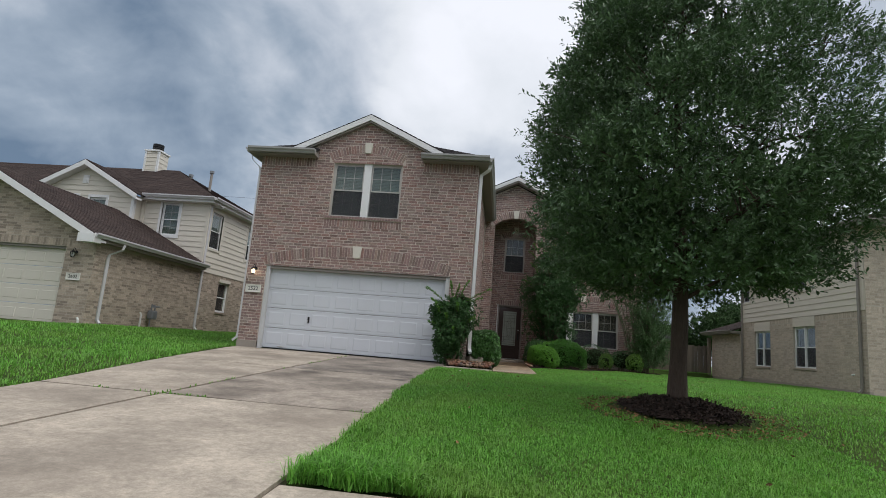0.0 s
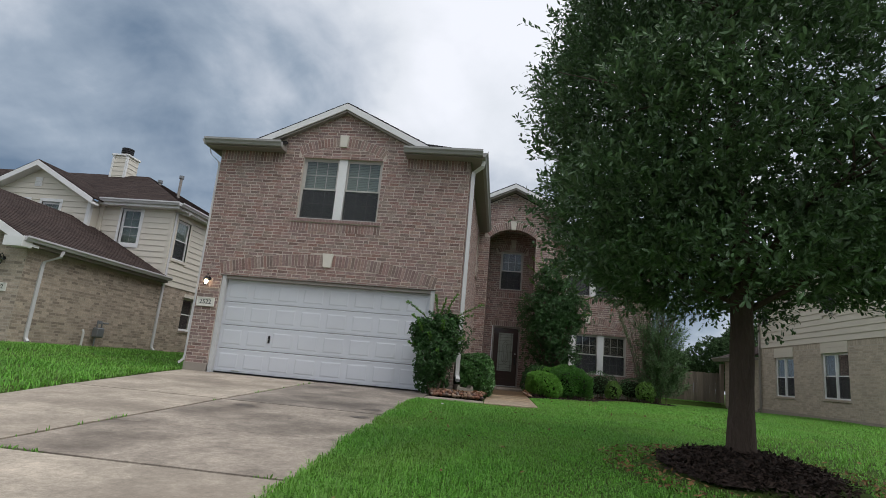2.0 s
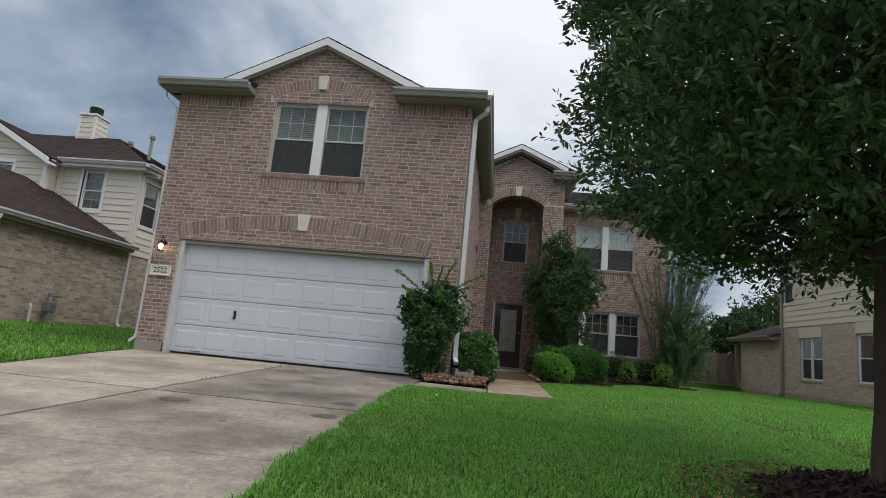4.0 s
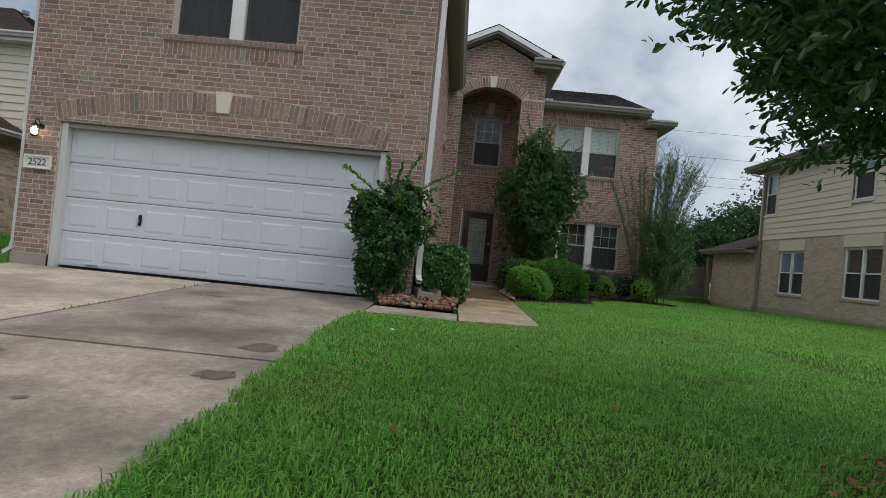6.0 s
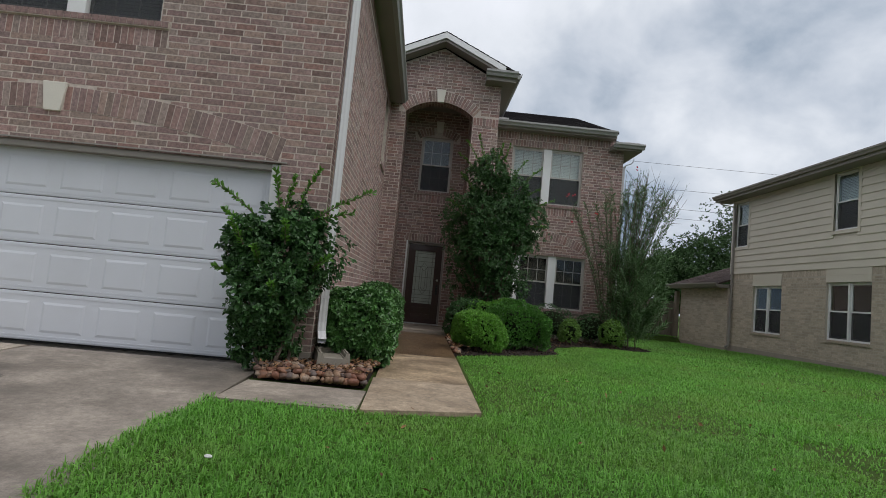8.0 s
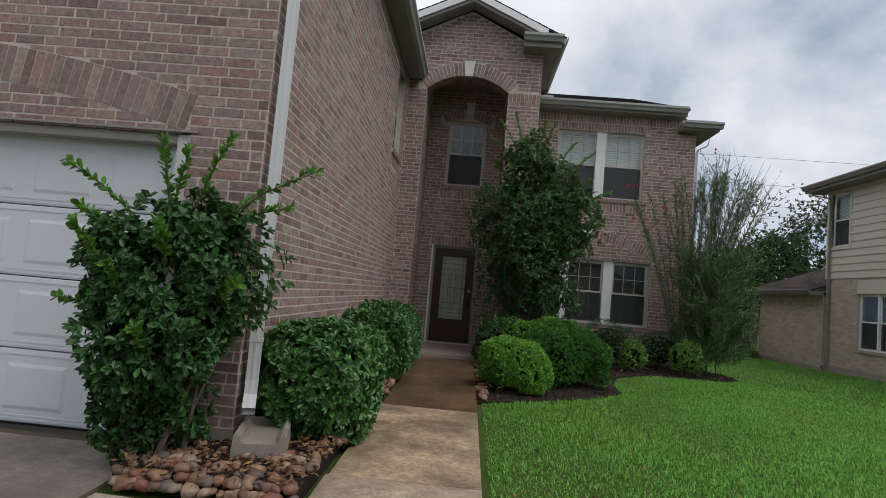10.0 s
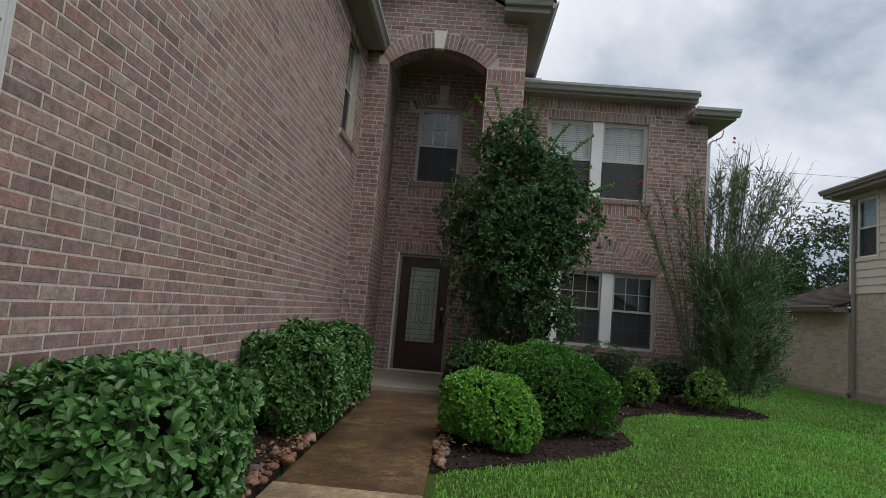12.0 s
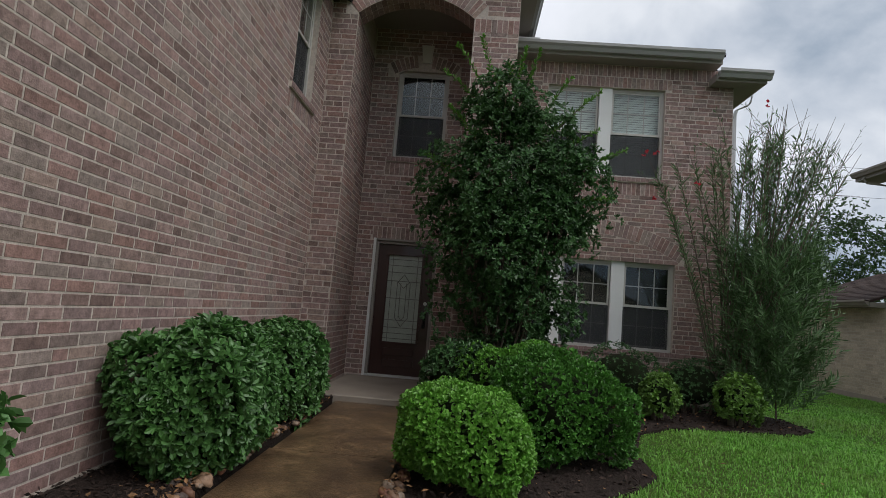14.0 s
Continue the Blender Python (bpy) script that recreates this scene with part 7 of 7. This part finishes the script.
# sprays of leaves gather in tufts, with open air between them
NT = 2350
z = 1.35 + 6.4 * r.random(NT) ** 0.95
a = r.uniform(0, 6.2832, NT)
frac = np.where(r.random(NT) < 0.68, 1 - np.abs(r.normal(0, 0.12, NT)), np.sqrt(r.random(NT)) * 0.9)
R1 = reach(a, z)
tuft = np.stack([TX + R1 * frac * np.cos(a), TY + R1 * frac * np.sin(a), z], 1)
out_d = np.stack([np.cos(a), np.sin(a), 0.25 + 0.5 * (z - 2.5) / 4], 1)
loose = np.clip(0.5 + 0.5 * (tuft[:, 0] - TX) / 2 + 0.35 * (z - 3) / 3, 0, 1)
keep = r.random(NT) > 0.50 * loose * (z > 3.1)
tuft, out_d, frac, loose = tuft[keep], out_d[keep], frac[keep], loose[keep]
per_t = 21
n = len(tuft) * per_t
rad = np.repeat(r.uniform(0.16, 0.34, len(tuft)), per_t)[:, None]
p = np.repeat(tuft, per_t, 0) + r.normal(0, 0.55, (n, 3)) * rad * np.array([1, 1, 0.75])
dirs = unit(np.repeat(out_d, per_t, 0)) + 0.8 * (p - np.repeat(tuft, per_t, 0)) / rad
ok = p[:, 2] > 1.36 + 0.10 * lumps(p, 9, 3.0)
az = np.arctan2(p[:, 1] - TY, p[:, 0] - TX)
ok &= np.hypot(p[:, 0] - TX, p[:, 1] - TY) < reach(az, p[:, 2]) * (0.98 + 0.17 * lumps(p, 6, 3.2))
p, dirs = p[ok], dirs[ok]
n = len(p)
per = 9
axis = unit(dirs + 0.45 * r.normal(size=(n, 3)) + np.array([0, 0, 0.3]))
s = np.tile(np.linspace(0.0, 1.0, per), n)
tw = np.repeat(axis, per, 0)
base = np.repeat(p, per, 0) + tw * (s * r.uniform(0.12, 0.26, n).repeat(per))[:, None]
t = unit(np.cross(tw, r.normal(size=(n * per, 3))))
way = t * 0.75 + tw * 0.7
# inner leaves are enlarged to close the crown
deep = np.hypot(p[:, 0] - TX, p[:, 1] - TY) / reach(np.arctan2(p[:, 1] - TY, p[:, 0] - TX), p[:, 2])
L = 0.068 * r.uniform(0.6, 1.2, n * per) * np.repeat(np.where(deep < 0.65, 1.4, 1.0), per)
nrm = np.array([0, 0, 1.0]) + 0.7 * r.normal(size=(n * per, 3))
low = np.repeat(p[:, 2] < 2.9, per)
v, f = merge([leaves6(base[low], way[low], nrm[low], L[low] * 0.95, L[low] * 0.40, 0.12, 0.06), leaves(base[~low], way[~low], nrm[~low], L[~low], L[~low] * 0.38, 0.15, 0.05)])
part("crown", mesh_fast("crown", v, f, M["oak_leaf"]), None, oak, "dense crown of small narrow leaves")

# far trees
for i, (x, y, R, H, z0) in enumerate(((14.5, 62, 2.8, 4.0, 0.5), (18.5, 66, 3.0, 4.2, 0.5), (22.5, 60, 3.2, 5.0, 0.8), (27, 64, 3.8, 7.2, 1.0), (33, 66, 5, 11, 1), (8.5, 74, 3.0, 3.6, 0.5), (6.0, -12.5, 2.0, 6.0, 0.3), (-9.0, -12.0, 2.2, 6.5, 0.3), (21.5, -13.0, 2.6, 7.0, 0.3))):
    t = thing("distant_tree", (x, y, -0.3), *(("distant green broadleaf tree beyond the fence", "tree", "trees beyond the fence") if y > 0 else ("green broadleaf street tree across the road", "tree", "trees across the road")))
    bm = B()
    tube(bm, [(x, y, -0.4), (x, y, H * 0.55)], (0.22, 0.1), 8)
    for k in range(6):
        tube(bm, [(x, y, H * 0.35), (x + R * 0.6 * math.cos(k), y + R * 0.6 * math.sin(k), H * 0.7)], (0.08, 0.02), 5)
    part("trunk", bm, M["bark"], t)
    rr = np.random.default_rng(70 + i)
    n = 4200 if y > 0 else 1600
    d = unit(rr.normal(size=(n, 3)))
    q = d * (rr.uniform(0.3, 1, (n, 1)) ** 0.4) * np.array([R, R, H * 0.48])
    q *= 1 + 0.25 * lumps(q, 90 + i, 1.3)[:, None]
    keep = lumps(q, 95 + i, 2.2) > -0.8
    q = q[keep] + np.array([x, y, z0 + H * 0.52])
    v, f = rosettes(q, d[keep] + 0.5 * rr.normal(size=(len(q), 3)), 4, 0.30 if y > 0 else 0.5, 0.15 if y > 0 else 0.3, (0, 0.9), rr, False)
    part("crown", mesh_fast("crown", v, f, M["far_leaf"]), None, t)

# ---- beds, stones, splash block ----


def bed_sheet(name, label, outline, z, chips, seed):
    """A mulch bed: a low mound inside an outline, strewn with bark chips."""
    t = thing(name, (*outline[0], z), label, "mulch bed", kind="structure")
    bm = B()
    extrude_poly(bm, [(x, y, z - 0.12) for x, y in outline], (0, 0, 0.12))
    part("mulch", bm, M["mulch"], t)
    rr = np.random.default_rng(seed)
    xs_, ys_ = [q[0] for q in outline], [q[1] for q in outline]
    pts = np.stack([rr.uniform(min(xs_), max(xs_), chips * 2), rr.uniform(min(ys_), max(ys_), chips * 2)], 1)
    ins = np.zeros(len(pts), bool)
    j = len(outline) - 1
    for i in range(len(outline)):
        (xi, yi), (xj, yj) = outline[i], outline[j]
        ins ^= ((yi > pts[:, 1]) != (yj > pts[:, 1])) & (pts[:, 0] < (xj - xi) * (pts[:, 1] - yi) / (yj - yi + 1e-12) + xi)
        j = i
    pts = pts[ins][:chips]
    a = np.concatenate([pts, np.full((len(pts), 1), z) + rr.uniform(0.0, 0.02, (len(pts), 1))], 1)
    w = rr.normal(size=a.shape) * np.array([1, 1, 0.35])
    L = rr.uniform(0.02, 0.06, len(a))
    v, f = leaves(a, w, np.array([0, 0, 1.0]) + 0.6 * rr.normal(size=a.shape), L, L * 0.4, 0.1)
    tagged(part("bark_chips", mesh_fast("bark_chips", v, f, M["chip"]), None, t), kind="stuff")
    k = len(a) // 14
    v, f = leaves(a[:k] + np.array([0, 0, 0.012]), w[:k], np.array([0, 0, 1.0]) + 0.4 * rr.normal(size=(k, 3)), L[:k] * 1.1, L[:k] * 0.45, 0.1)
    tagged(part("dead_leaves", mesh_fast("dead_leaves", v, f, M["litter"]), None, t), kind="stuff")


BED_L = [(-0.05, 17.71), (1.0, 17.70), (1.0, 24.62), (SX, 24.62), (SX, 18.36), (-0.1, 18.36)]
BED_R = [(2.05, 21.0), (2.6, 21.35), (3.3, 21.8), (3.8, 22.25), (4.1, 22.7), (4.15, 23.4), (4.5, 24.45), (5.0, 24.95), (5.8, 25.08), (6.7, 25.3), (7.1, 25.65), (7.1, 26.3), (6.8, 27.1), (2.9, 27.1), (2.9, 25.2), (2.6, 25.2), (2.6, 24.62), (2.05, 24.62)]
bed_sheet("mulch_bed", "dark bark mulch bed along the side wall", BED_L, 0.075, 4200, 81)
bed_sheet("mulch_bed", "dark bark mulch bed under the front windows", BED_R, 0.004, 6500, 82)
# mulch ring at the oak
mr = thing("mulch_ring", (3.505, 11.85, -0.1), "dark mounded bark mulch ring round the oak", "mulch bed", kind="structure")
vs, fs = [], []
NR, NA = 12, 40
for i in range(NR + 1):
    for k in range(NA):
        a = 6.2832 * k / NA
        q = i / NR
        edge = 0.68 + 0.08 * math.sin(2 * a + 1) + 0.05 * math.sin(5 * a)
        x, y = 3.53 + q * edge * 1.0 * math.cos(a), 11.8 + q * edge * 1.05 * math.sin(a)
        vs.append((x, y, ground_z(x, y) + 0.015 + 0.07 * (1 - q ** 3)))
for i in range(NR):
    for k in range(NA):
        fs.append((i * NA + k, (i + 1) * NA + k, (i + 1) * NA + (k + 1) % NA, i * NA + (k + 1) % NA))
part("mulch", mesh_of("mulch", vs, fs, M["mulch"], True), None, mr)
rr = np.random.default_rng(83)
n = 5200
a, q = rr.uniform(0, 6.283, n), np.sqrt(rr.random(n)) * rr.uniform(0.9, 1.2, n)
x, y = 3.53 + 0.72 * q * np.cos(a), 11.8 + 0.74 * q * np.sin(a)
zz = np.array([ground_z(i, j) for i, j in zip(x, y)]) + 0.015 + 0.07 * np.clip(1 - q ** 3, 0, 1) + rr.uniform(0, 0.03, n)
A = np.stack([x, y, zz], 1)
w = rr.normal(size=A.shape) * np.array([1, 1, 0.4])
L = rr.uniform(0.025, 0.07, n)
v, f = leaves(A, w, np.array([0, 0, 1.0]) + 0.6 * rr.normal(size=A.shape), L, L * 0.4, 0.1)
tagged(part("bark_chips", mesh_fast("bark_chips", v, f, M["chip"]), None, mr), kind="stuff")
n = 900
a, q = rr.uniform(0, 6.283, n), rr.uniform(0.95, 1.5, n)
A = np.stack([3.53 + 0.86 * q * np.cos(a), 11.7 + 0.95 * q * np.sin(a), np.zeros(n)], 1)
A[:, 2] = [ground_z(i, j) + 0.04 for i, j in A[:, :2]]
v, f = leaves(A, rr.normal(size=A.shape) * np.array([1, 1, 0.3]), np.array([0, 0, 1.0]) + 0.5 * rr.normal(size=A.shape), np.full(n, 0.05), np.full(n, 0.02), 0.1)
tagged(part("dead_leaves", mesh_fast("dead_leaves", v, f, M["litter"]), None, mr, "brown fallen oak leaves"), kind="stuff")

stone_meshes = []
for k in range(8):
    bm = B()
    bmesh.ops.create_icosphere(bm, subdivisions=2, radius=1)
    for vv in bm.verts:
        d = np.array(vv.co)
        vv.co = Vector(d * (1 + 0.24 * lumps(d[None] * 2, 200 + k, 1.6)[0]) * np.array([1.0, 0.8, 0.62]))
    me = bpy.data.meshes.new("river_stone")
    bm.to_mesh(me)
    bm.free()
    me.materials.append(M["stone"])
    me.polygons.foreach_set("use_smooth", [True] * len(me.polygons))
    stone_meshes.append(me)
srnd = random.Random(12)


def stone(x, y, z, s):
    ob = new("river_stone", srnd.choice(stone_meshes))
    ob.matrix_basis = Matrix.LocRotScale((x, y, z + 0.35 * s), Euler((srnd.uniform(-0.4, 0.4), srnd.uniform(-0.4, 0.4), srnd.uniform(0, 6.28))), Vector((s, s, s)) * srnd.uniform(0.85, 1.15))
    tagged(ob, "rounded brown river stone edging the bed", "stone", "river stones edging the beds")


for _ in range(135):
    y = srnd.uniform(18.3, 24.3)
    stone(1.04 - abs(srnd.gauss(0.05, 0.10)), y, 0.055, srnd.uniform(0.022, 0.058))
for k in range(44):
    stone(-0.02 + 1.02 * (k % 22 + srnd.random()) / 22, 17.64 + 0.05 * (k // 22) + srnd.uniform(-0.02, 0.02), 0.0 + 0.04 * (k // 22), srnd.uniform(0.036, 0.06))
for _ in range(85):
    stone(srnd.uniform(-0.04, 1.0), srnd.uniform(17.74, 18.2), 0.065, srnd.uniform(0.03, 0.06))
for _ in range(40):
    stone(2.06 + abs(srnd.gauss(0.04, 0.05)), srnd.uniform(20.85, 24.4), 0.015, srnd.uniform(0.03, 0.055))
sb = thing("splash_block", (0.5, 18.25, 0.0), "weathered grey concrete splash block under the downspout", "splash block")
bm = B()
X = [(-0.16, 0.0, 0.09), (-0.12, 0.0, 0.09), (-0.11, 0.0, 0.03), (0.11, 0.0, 0.03), (0.12, 0.0, 0.09), (0.16, 0.0, 0.09), (0.17, 0, -0.07), (-0.17, 0, -0.07)]
extrude_poly(bm, X, (0, -0.5, 0))
bmesh.ops.bevel(bm, geom=[e for e in bm.edges if abs(e.verts[0].co.y - e.verts[1].co.y) > 0.3], offset=0.012, segments=2, affect="EDGES")
box(bm, -0.165, 0.165, -0.02, 0.03, 0.0, 0.085, bevel=0.01)
bmesh.ops.transform(bm, matrix=pose(0.51, 18.58, 0.13, 0, 0, 14), verts=bm.verts[:])
part("block", bm, M["splash"], sb)

# ---- grass ----


def lawn_points(n, x0, x1, y0, y1, r):
    x, y = r.uniform(x0, x1, n), r.uniform(y0, y1, n)
    ok = np.ones(n, bool)
    wob = 0.018 * np.sin(y * 7.3) + 0.016 * np.sin(y * 23 + 1) + r.normal(0, 0.022, n)
    ok &= ~((x > np.interp(y, (8, 17, 18.4), (-3.6, -5.5, -5.66))) & (x < DRIVE_RIGHT + np.interp(y, (7.7, 9.5, 12, 15.5, 17), (0.04, 0.0, -0.08, -0.15, -0.04)) + wob) & (y < 18.6))
    ok &= y > 7.70 + 0.03 * np.sin(x * 13)
    ok &= ~((x > -0.12) & (x < 2.07) & (y > 16.70 + np.where(x > 1.05, 0.16 * (x - 1.05), 0.10)))
    ok &= ~((x > XL - 0.05) & (x < SX) & (y > 18.5)) & ~((x > 0.3) & (x < 2.1) & (y > 18))
    inside = np.zeros(n, bool)
    j = len(BED_R) - 1
    for i in range(len(BED_R)):
        (xi, yi), (xj, yj) = BED_R[i], BED_R[j]
        inside ^= ((yi > y) != (yj > y)) & (x < (xj - xi) * (y - yi) / (yj - yi + 1e-12) + xi)
        j = i
    ok &= ~inside & ~((x < 6.7) & (y > 27))
    ring = np.hypot((x - 3.53) / 0.9, (y - 11.8) / 0.92)
    ok &= ~((ring < 1.0) | ((ring < 1.35) & (r.random(n) < 0.55)))
    ok &= (x > -10.1) & (x < 12.05)
    return x[ok], y[ok]


def grass_patch(n, x0, x1, y0, y1, tall, wide, seed):
    r = np.random.default_rng(seed)
    x, y = lawn_points(n, x0, x1, y0, y1, r)
    n = len(x)
    yk, zk = [q[0] for q in LAWN_Y], [q[1] for q in LAWN_Y]
    zz = np.interp(y, yk, zk)
    tl = np.clip((-4.2 - 0.2 * np.maximum(0, y - 8) - x) / (9.5 - 4.2 - 0.2 * np.maximum(0, y - 8) + 1e-6), 0, 1)
    tl = tl * tl * (3 - 2 * tl)
    ty = np.clip((y - 5) / 7, 0, 1)
    dzv = np.interp(y, (0, 4, 8, 10.2, 14.5, 17.5, 18.5), (-0.72, -0.62, -0.44, -0.335, -0.15, -0.03, 0.0))
    near = np.clip(np.minimum(np.abs(x - DRIVE_RIGHT), np.abs(x - np.interp(y, (8, 17, 18.4), (-3.6, -5.5, -5.66)))) / 0.7, 0, 1)
    zz = np.where(y < 18.4, zz + (dzv + 0.01 - zz) * (1 - near * near * (3 - 2 * near)), zz)
    zz = zz + 0.24 * tl * ty * ty * (3 - 2 * ty) + 0.10 * np.exp(-((x - 3.5) ** 2 + (y - 11.85) ** 2) / 0.55)
    patch = 0.75 + 0.25 * lumps(np.stack([x, y, 0 * x], 1), 17, 1.6) + 0.12 * lumps(np.stack([x, y, 0 * x], 1), 18, 7)
    h = tall * r.uniform(0.55, 1.2, n) * np.clip(patch, 0.45, 1.15)
    a = r.uniform(0, 6.283, n)
    lean = r.uniform(0.2, 1.35, n)
    root = np.stack([x, y, zz - 0.025], 1)
    side = np.stack([-np.sin(a), np.cos(a), 0 * a], 1) * (wide * r.uniform(0.7, 1.25, n))[:, None] / 2
    out = np.stack([np.cos(a), np.sin(a), 0 * a], 1)
    mid = root + out * (h * lean * 0.35)[:, None] + np.array([0, 0, 1.0]) * (h * 0.7)[:, None]
    tip = root + out * (h * lean * 1.05)[:, None] + np.array([0, 0, 1.0]) * (h * (1.08 - 0.42 * lean))[:, None]
    v = np.stack([root - side, root + side, mid + side * 0.8, mid - side * 0.8, tip], 1).reshape(-1, 3)
    i = np.arange(n)[:, None] * 5
    quad = np.concatenate([i, i + 1, i + 2, i + 3], 1)
    tri = np.concatenate([i + 3, i + 2, i + 4, i + 4], 1)
    me = bpy.data.meshes.new("grass")
    me.vertices.add(len(v))
    me.vertices.foreach_set("co", v.astype(np.float32).ravel())
    loops = np.concatenate([quad.ravel(), tri[:, :3].ravel()]).astype(np.int32)
    me.loops.add(len(loops))
    me.loops.foreach_set("vertex_index", loops)
    me.polygons.add(2 * n)
    me.polygons.foreach_set("loop_start", np.concatenate([np.arange(n) * 4, 4 * n + np.arange(n) * 3]).astype(np.int32))
    me.materials.append(M["grass"])
    me.update(calc_edges=True)
    tagged(new("grass", me), "short bright green lawn grass", "grass", kind="stuff")


grass_patch(215000, -0.25, 4.6, 7.7, 17.0, 0.072, 0.0075, 91)
grass_patch(130000, 1.9, 7.6, 17.0, 27.0, 0.062, 0.008, 92)
grass_patch(75000, 4.6, 12.1, 7.7, 22.0, 0.066, 0.011, 93)
grass_patch(60000, 6.6, 12.1, 22.0, 35.0, 0.07, 0.014, 94)
grass_patch(90000, -10.2, -3.4, 8.0, 31.0, 0.085, 0.014, 95)

grass_patch(2600, -0.18, 0.75, 7.62, 8.05, 0.16, 0.009, 97)
grass_patch(6500, -0.32, 0.06, 8.0, 17.0, 0.10, 0.008, 98)

# weeds in the drive's joints, fallen leaves and a scrap on the lawn
wr = np.random.default_rng(99)
n = 420
onx = wr.random(n) < 0.6
x = np.where(onx, wr.uniform(-3.4, -0.2, n), -2.55)
y = np.where(onx, 10.3, wr.uniform(10, 18, n))
keep = lumps(np.stack([x, y, 0 * x], 1), 3, 5) > 0.25
x, y = x[keep] + wr.normal(0, 0.008, keep.sum()), y[keep] + wr.normal(0, 0.008, keep.sum())
A = np.stack([x, y, [drive_z(q) - 0.02 for q in y]], 1)
w = wr.normal(size=A.shape) * np.array([0.5, 0.5, 0]) + np.array([0, 0, 1.0])
L = wr.uniform(0.025, 0.06, len(A))
v, f = leaves(A, w, wr.normal(size=A.shape), L, L * 0.3, 0.1)
tagged(part("joint_weeds", mesh_fast("joint_weeds", v, f, M["grass"]), None), "small weeds growing in the driveway joints", "weeds", kind="stuff")
n = 130
x, y = lawn_points(n * 2, 0.2, 9.0, 8.5, 24.0, wr)
A = np.stack([x, y, [ground_z(a, b) + 0.045 for a, b in zip(x, y)]], 1)
L = wr.uniform(0.03, 0.07, len(A))
v, f = leaves(A, wr.normal(size=A.shape) * np.array([1, 1, 0.3]), np.array([0, 0, 1.0]) + 0.5 * wr.normal(size=A.shape), L, L * 0.45, 0.15)
tagged(part("fallen_leaves", mesh_fast("fallen_leaves", v, f, M["litter"]), None), "brown fallen leaves scattered on the lawn", "leaves", kind="stuff")
n = 620
x = np.concatenate([wr.uniform(0.0, 1.03, n), 1.04 - np.abs(wr.normal(0, 0.14, n)), 2.05 + np.abs(wr.normal(0, 0.10, n // 3))])
y = np.concatenate([wr.uniform(17.65, 18.3, n // 2), wr.uniform(18.3, 19.0, n - n // 2), wr.uniform(18.3, 24.3, n), wr.uniform(21.2, 24.4, n // 3)])
x = np.where((y > 18.3) & (x < 0.42), 0.42 + 0.6 * wr.random(len(x)), x)
A = np.stack([x, y, 0.08 + 0.035 * wr.random(len(x))], 1)
L = wr.uniform(0.025, 0.06, len(A))
v, f = leaves(A, wr.normal(size=A.shape) * np.array([1, 1, 0.3]), np.array([0, 0, 1.0]) + 0.6 * wr.normal(size=A.shape), L, L * 0.5, 0.15)
tagged(part("leaf_litter", mesh_fast("leaf_litter", v, f, M["litter"]), None), "brown dead leaves among the edging stones", "leaves", kind="stuff")
bm = B()
bmesh.ops.create_icosphere(bm, subdivisions=2, radius=0.017)
for vv in bm.verts:
    vv.co = Vector((vv.co.x * 1.3, vv.co.y, vv.co.z * 0.5)) * (1 + 0.3 * noise.noise(vv.co * 60))
bmesh.ops.translate(bm, verts=bm.verts[:], vec=(0.45, 15.25, ground_z(0.45, 15.25) + 0.055))
tagged(part("paper_scrap", bm, M["pvc"]), "small crumpled white paper scrap on the lawn", "litter")
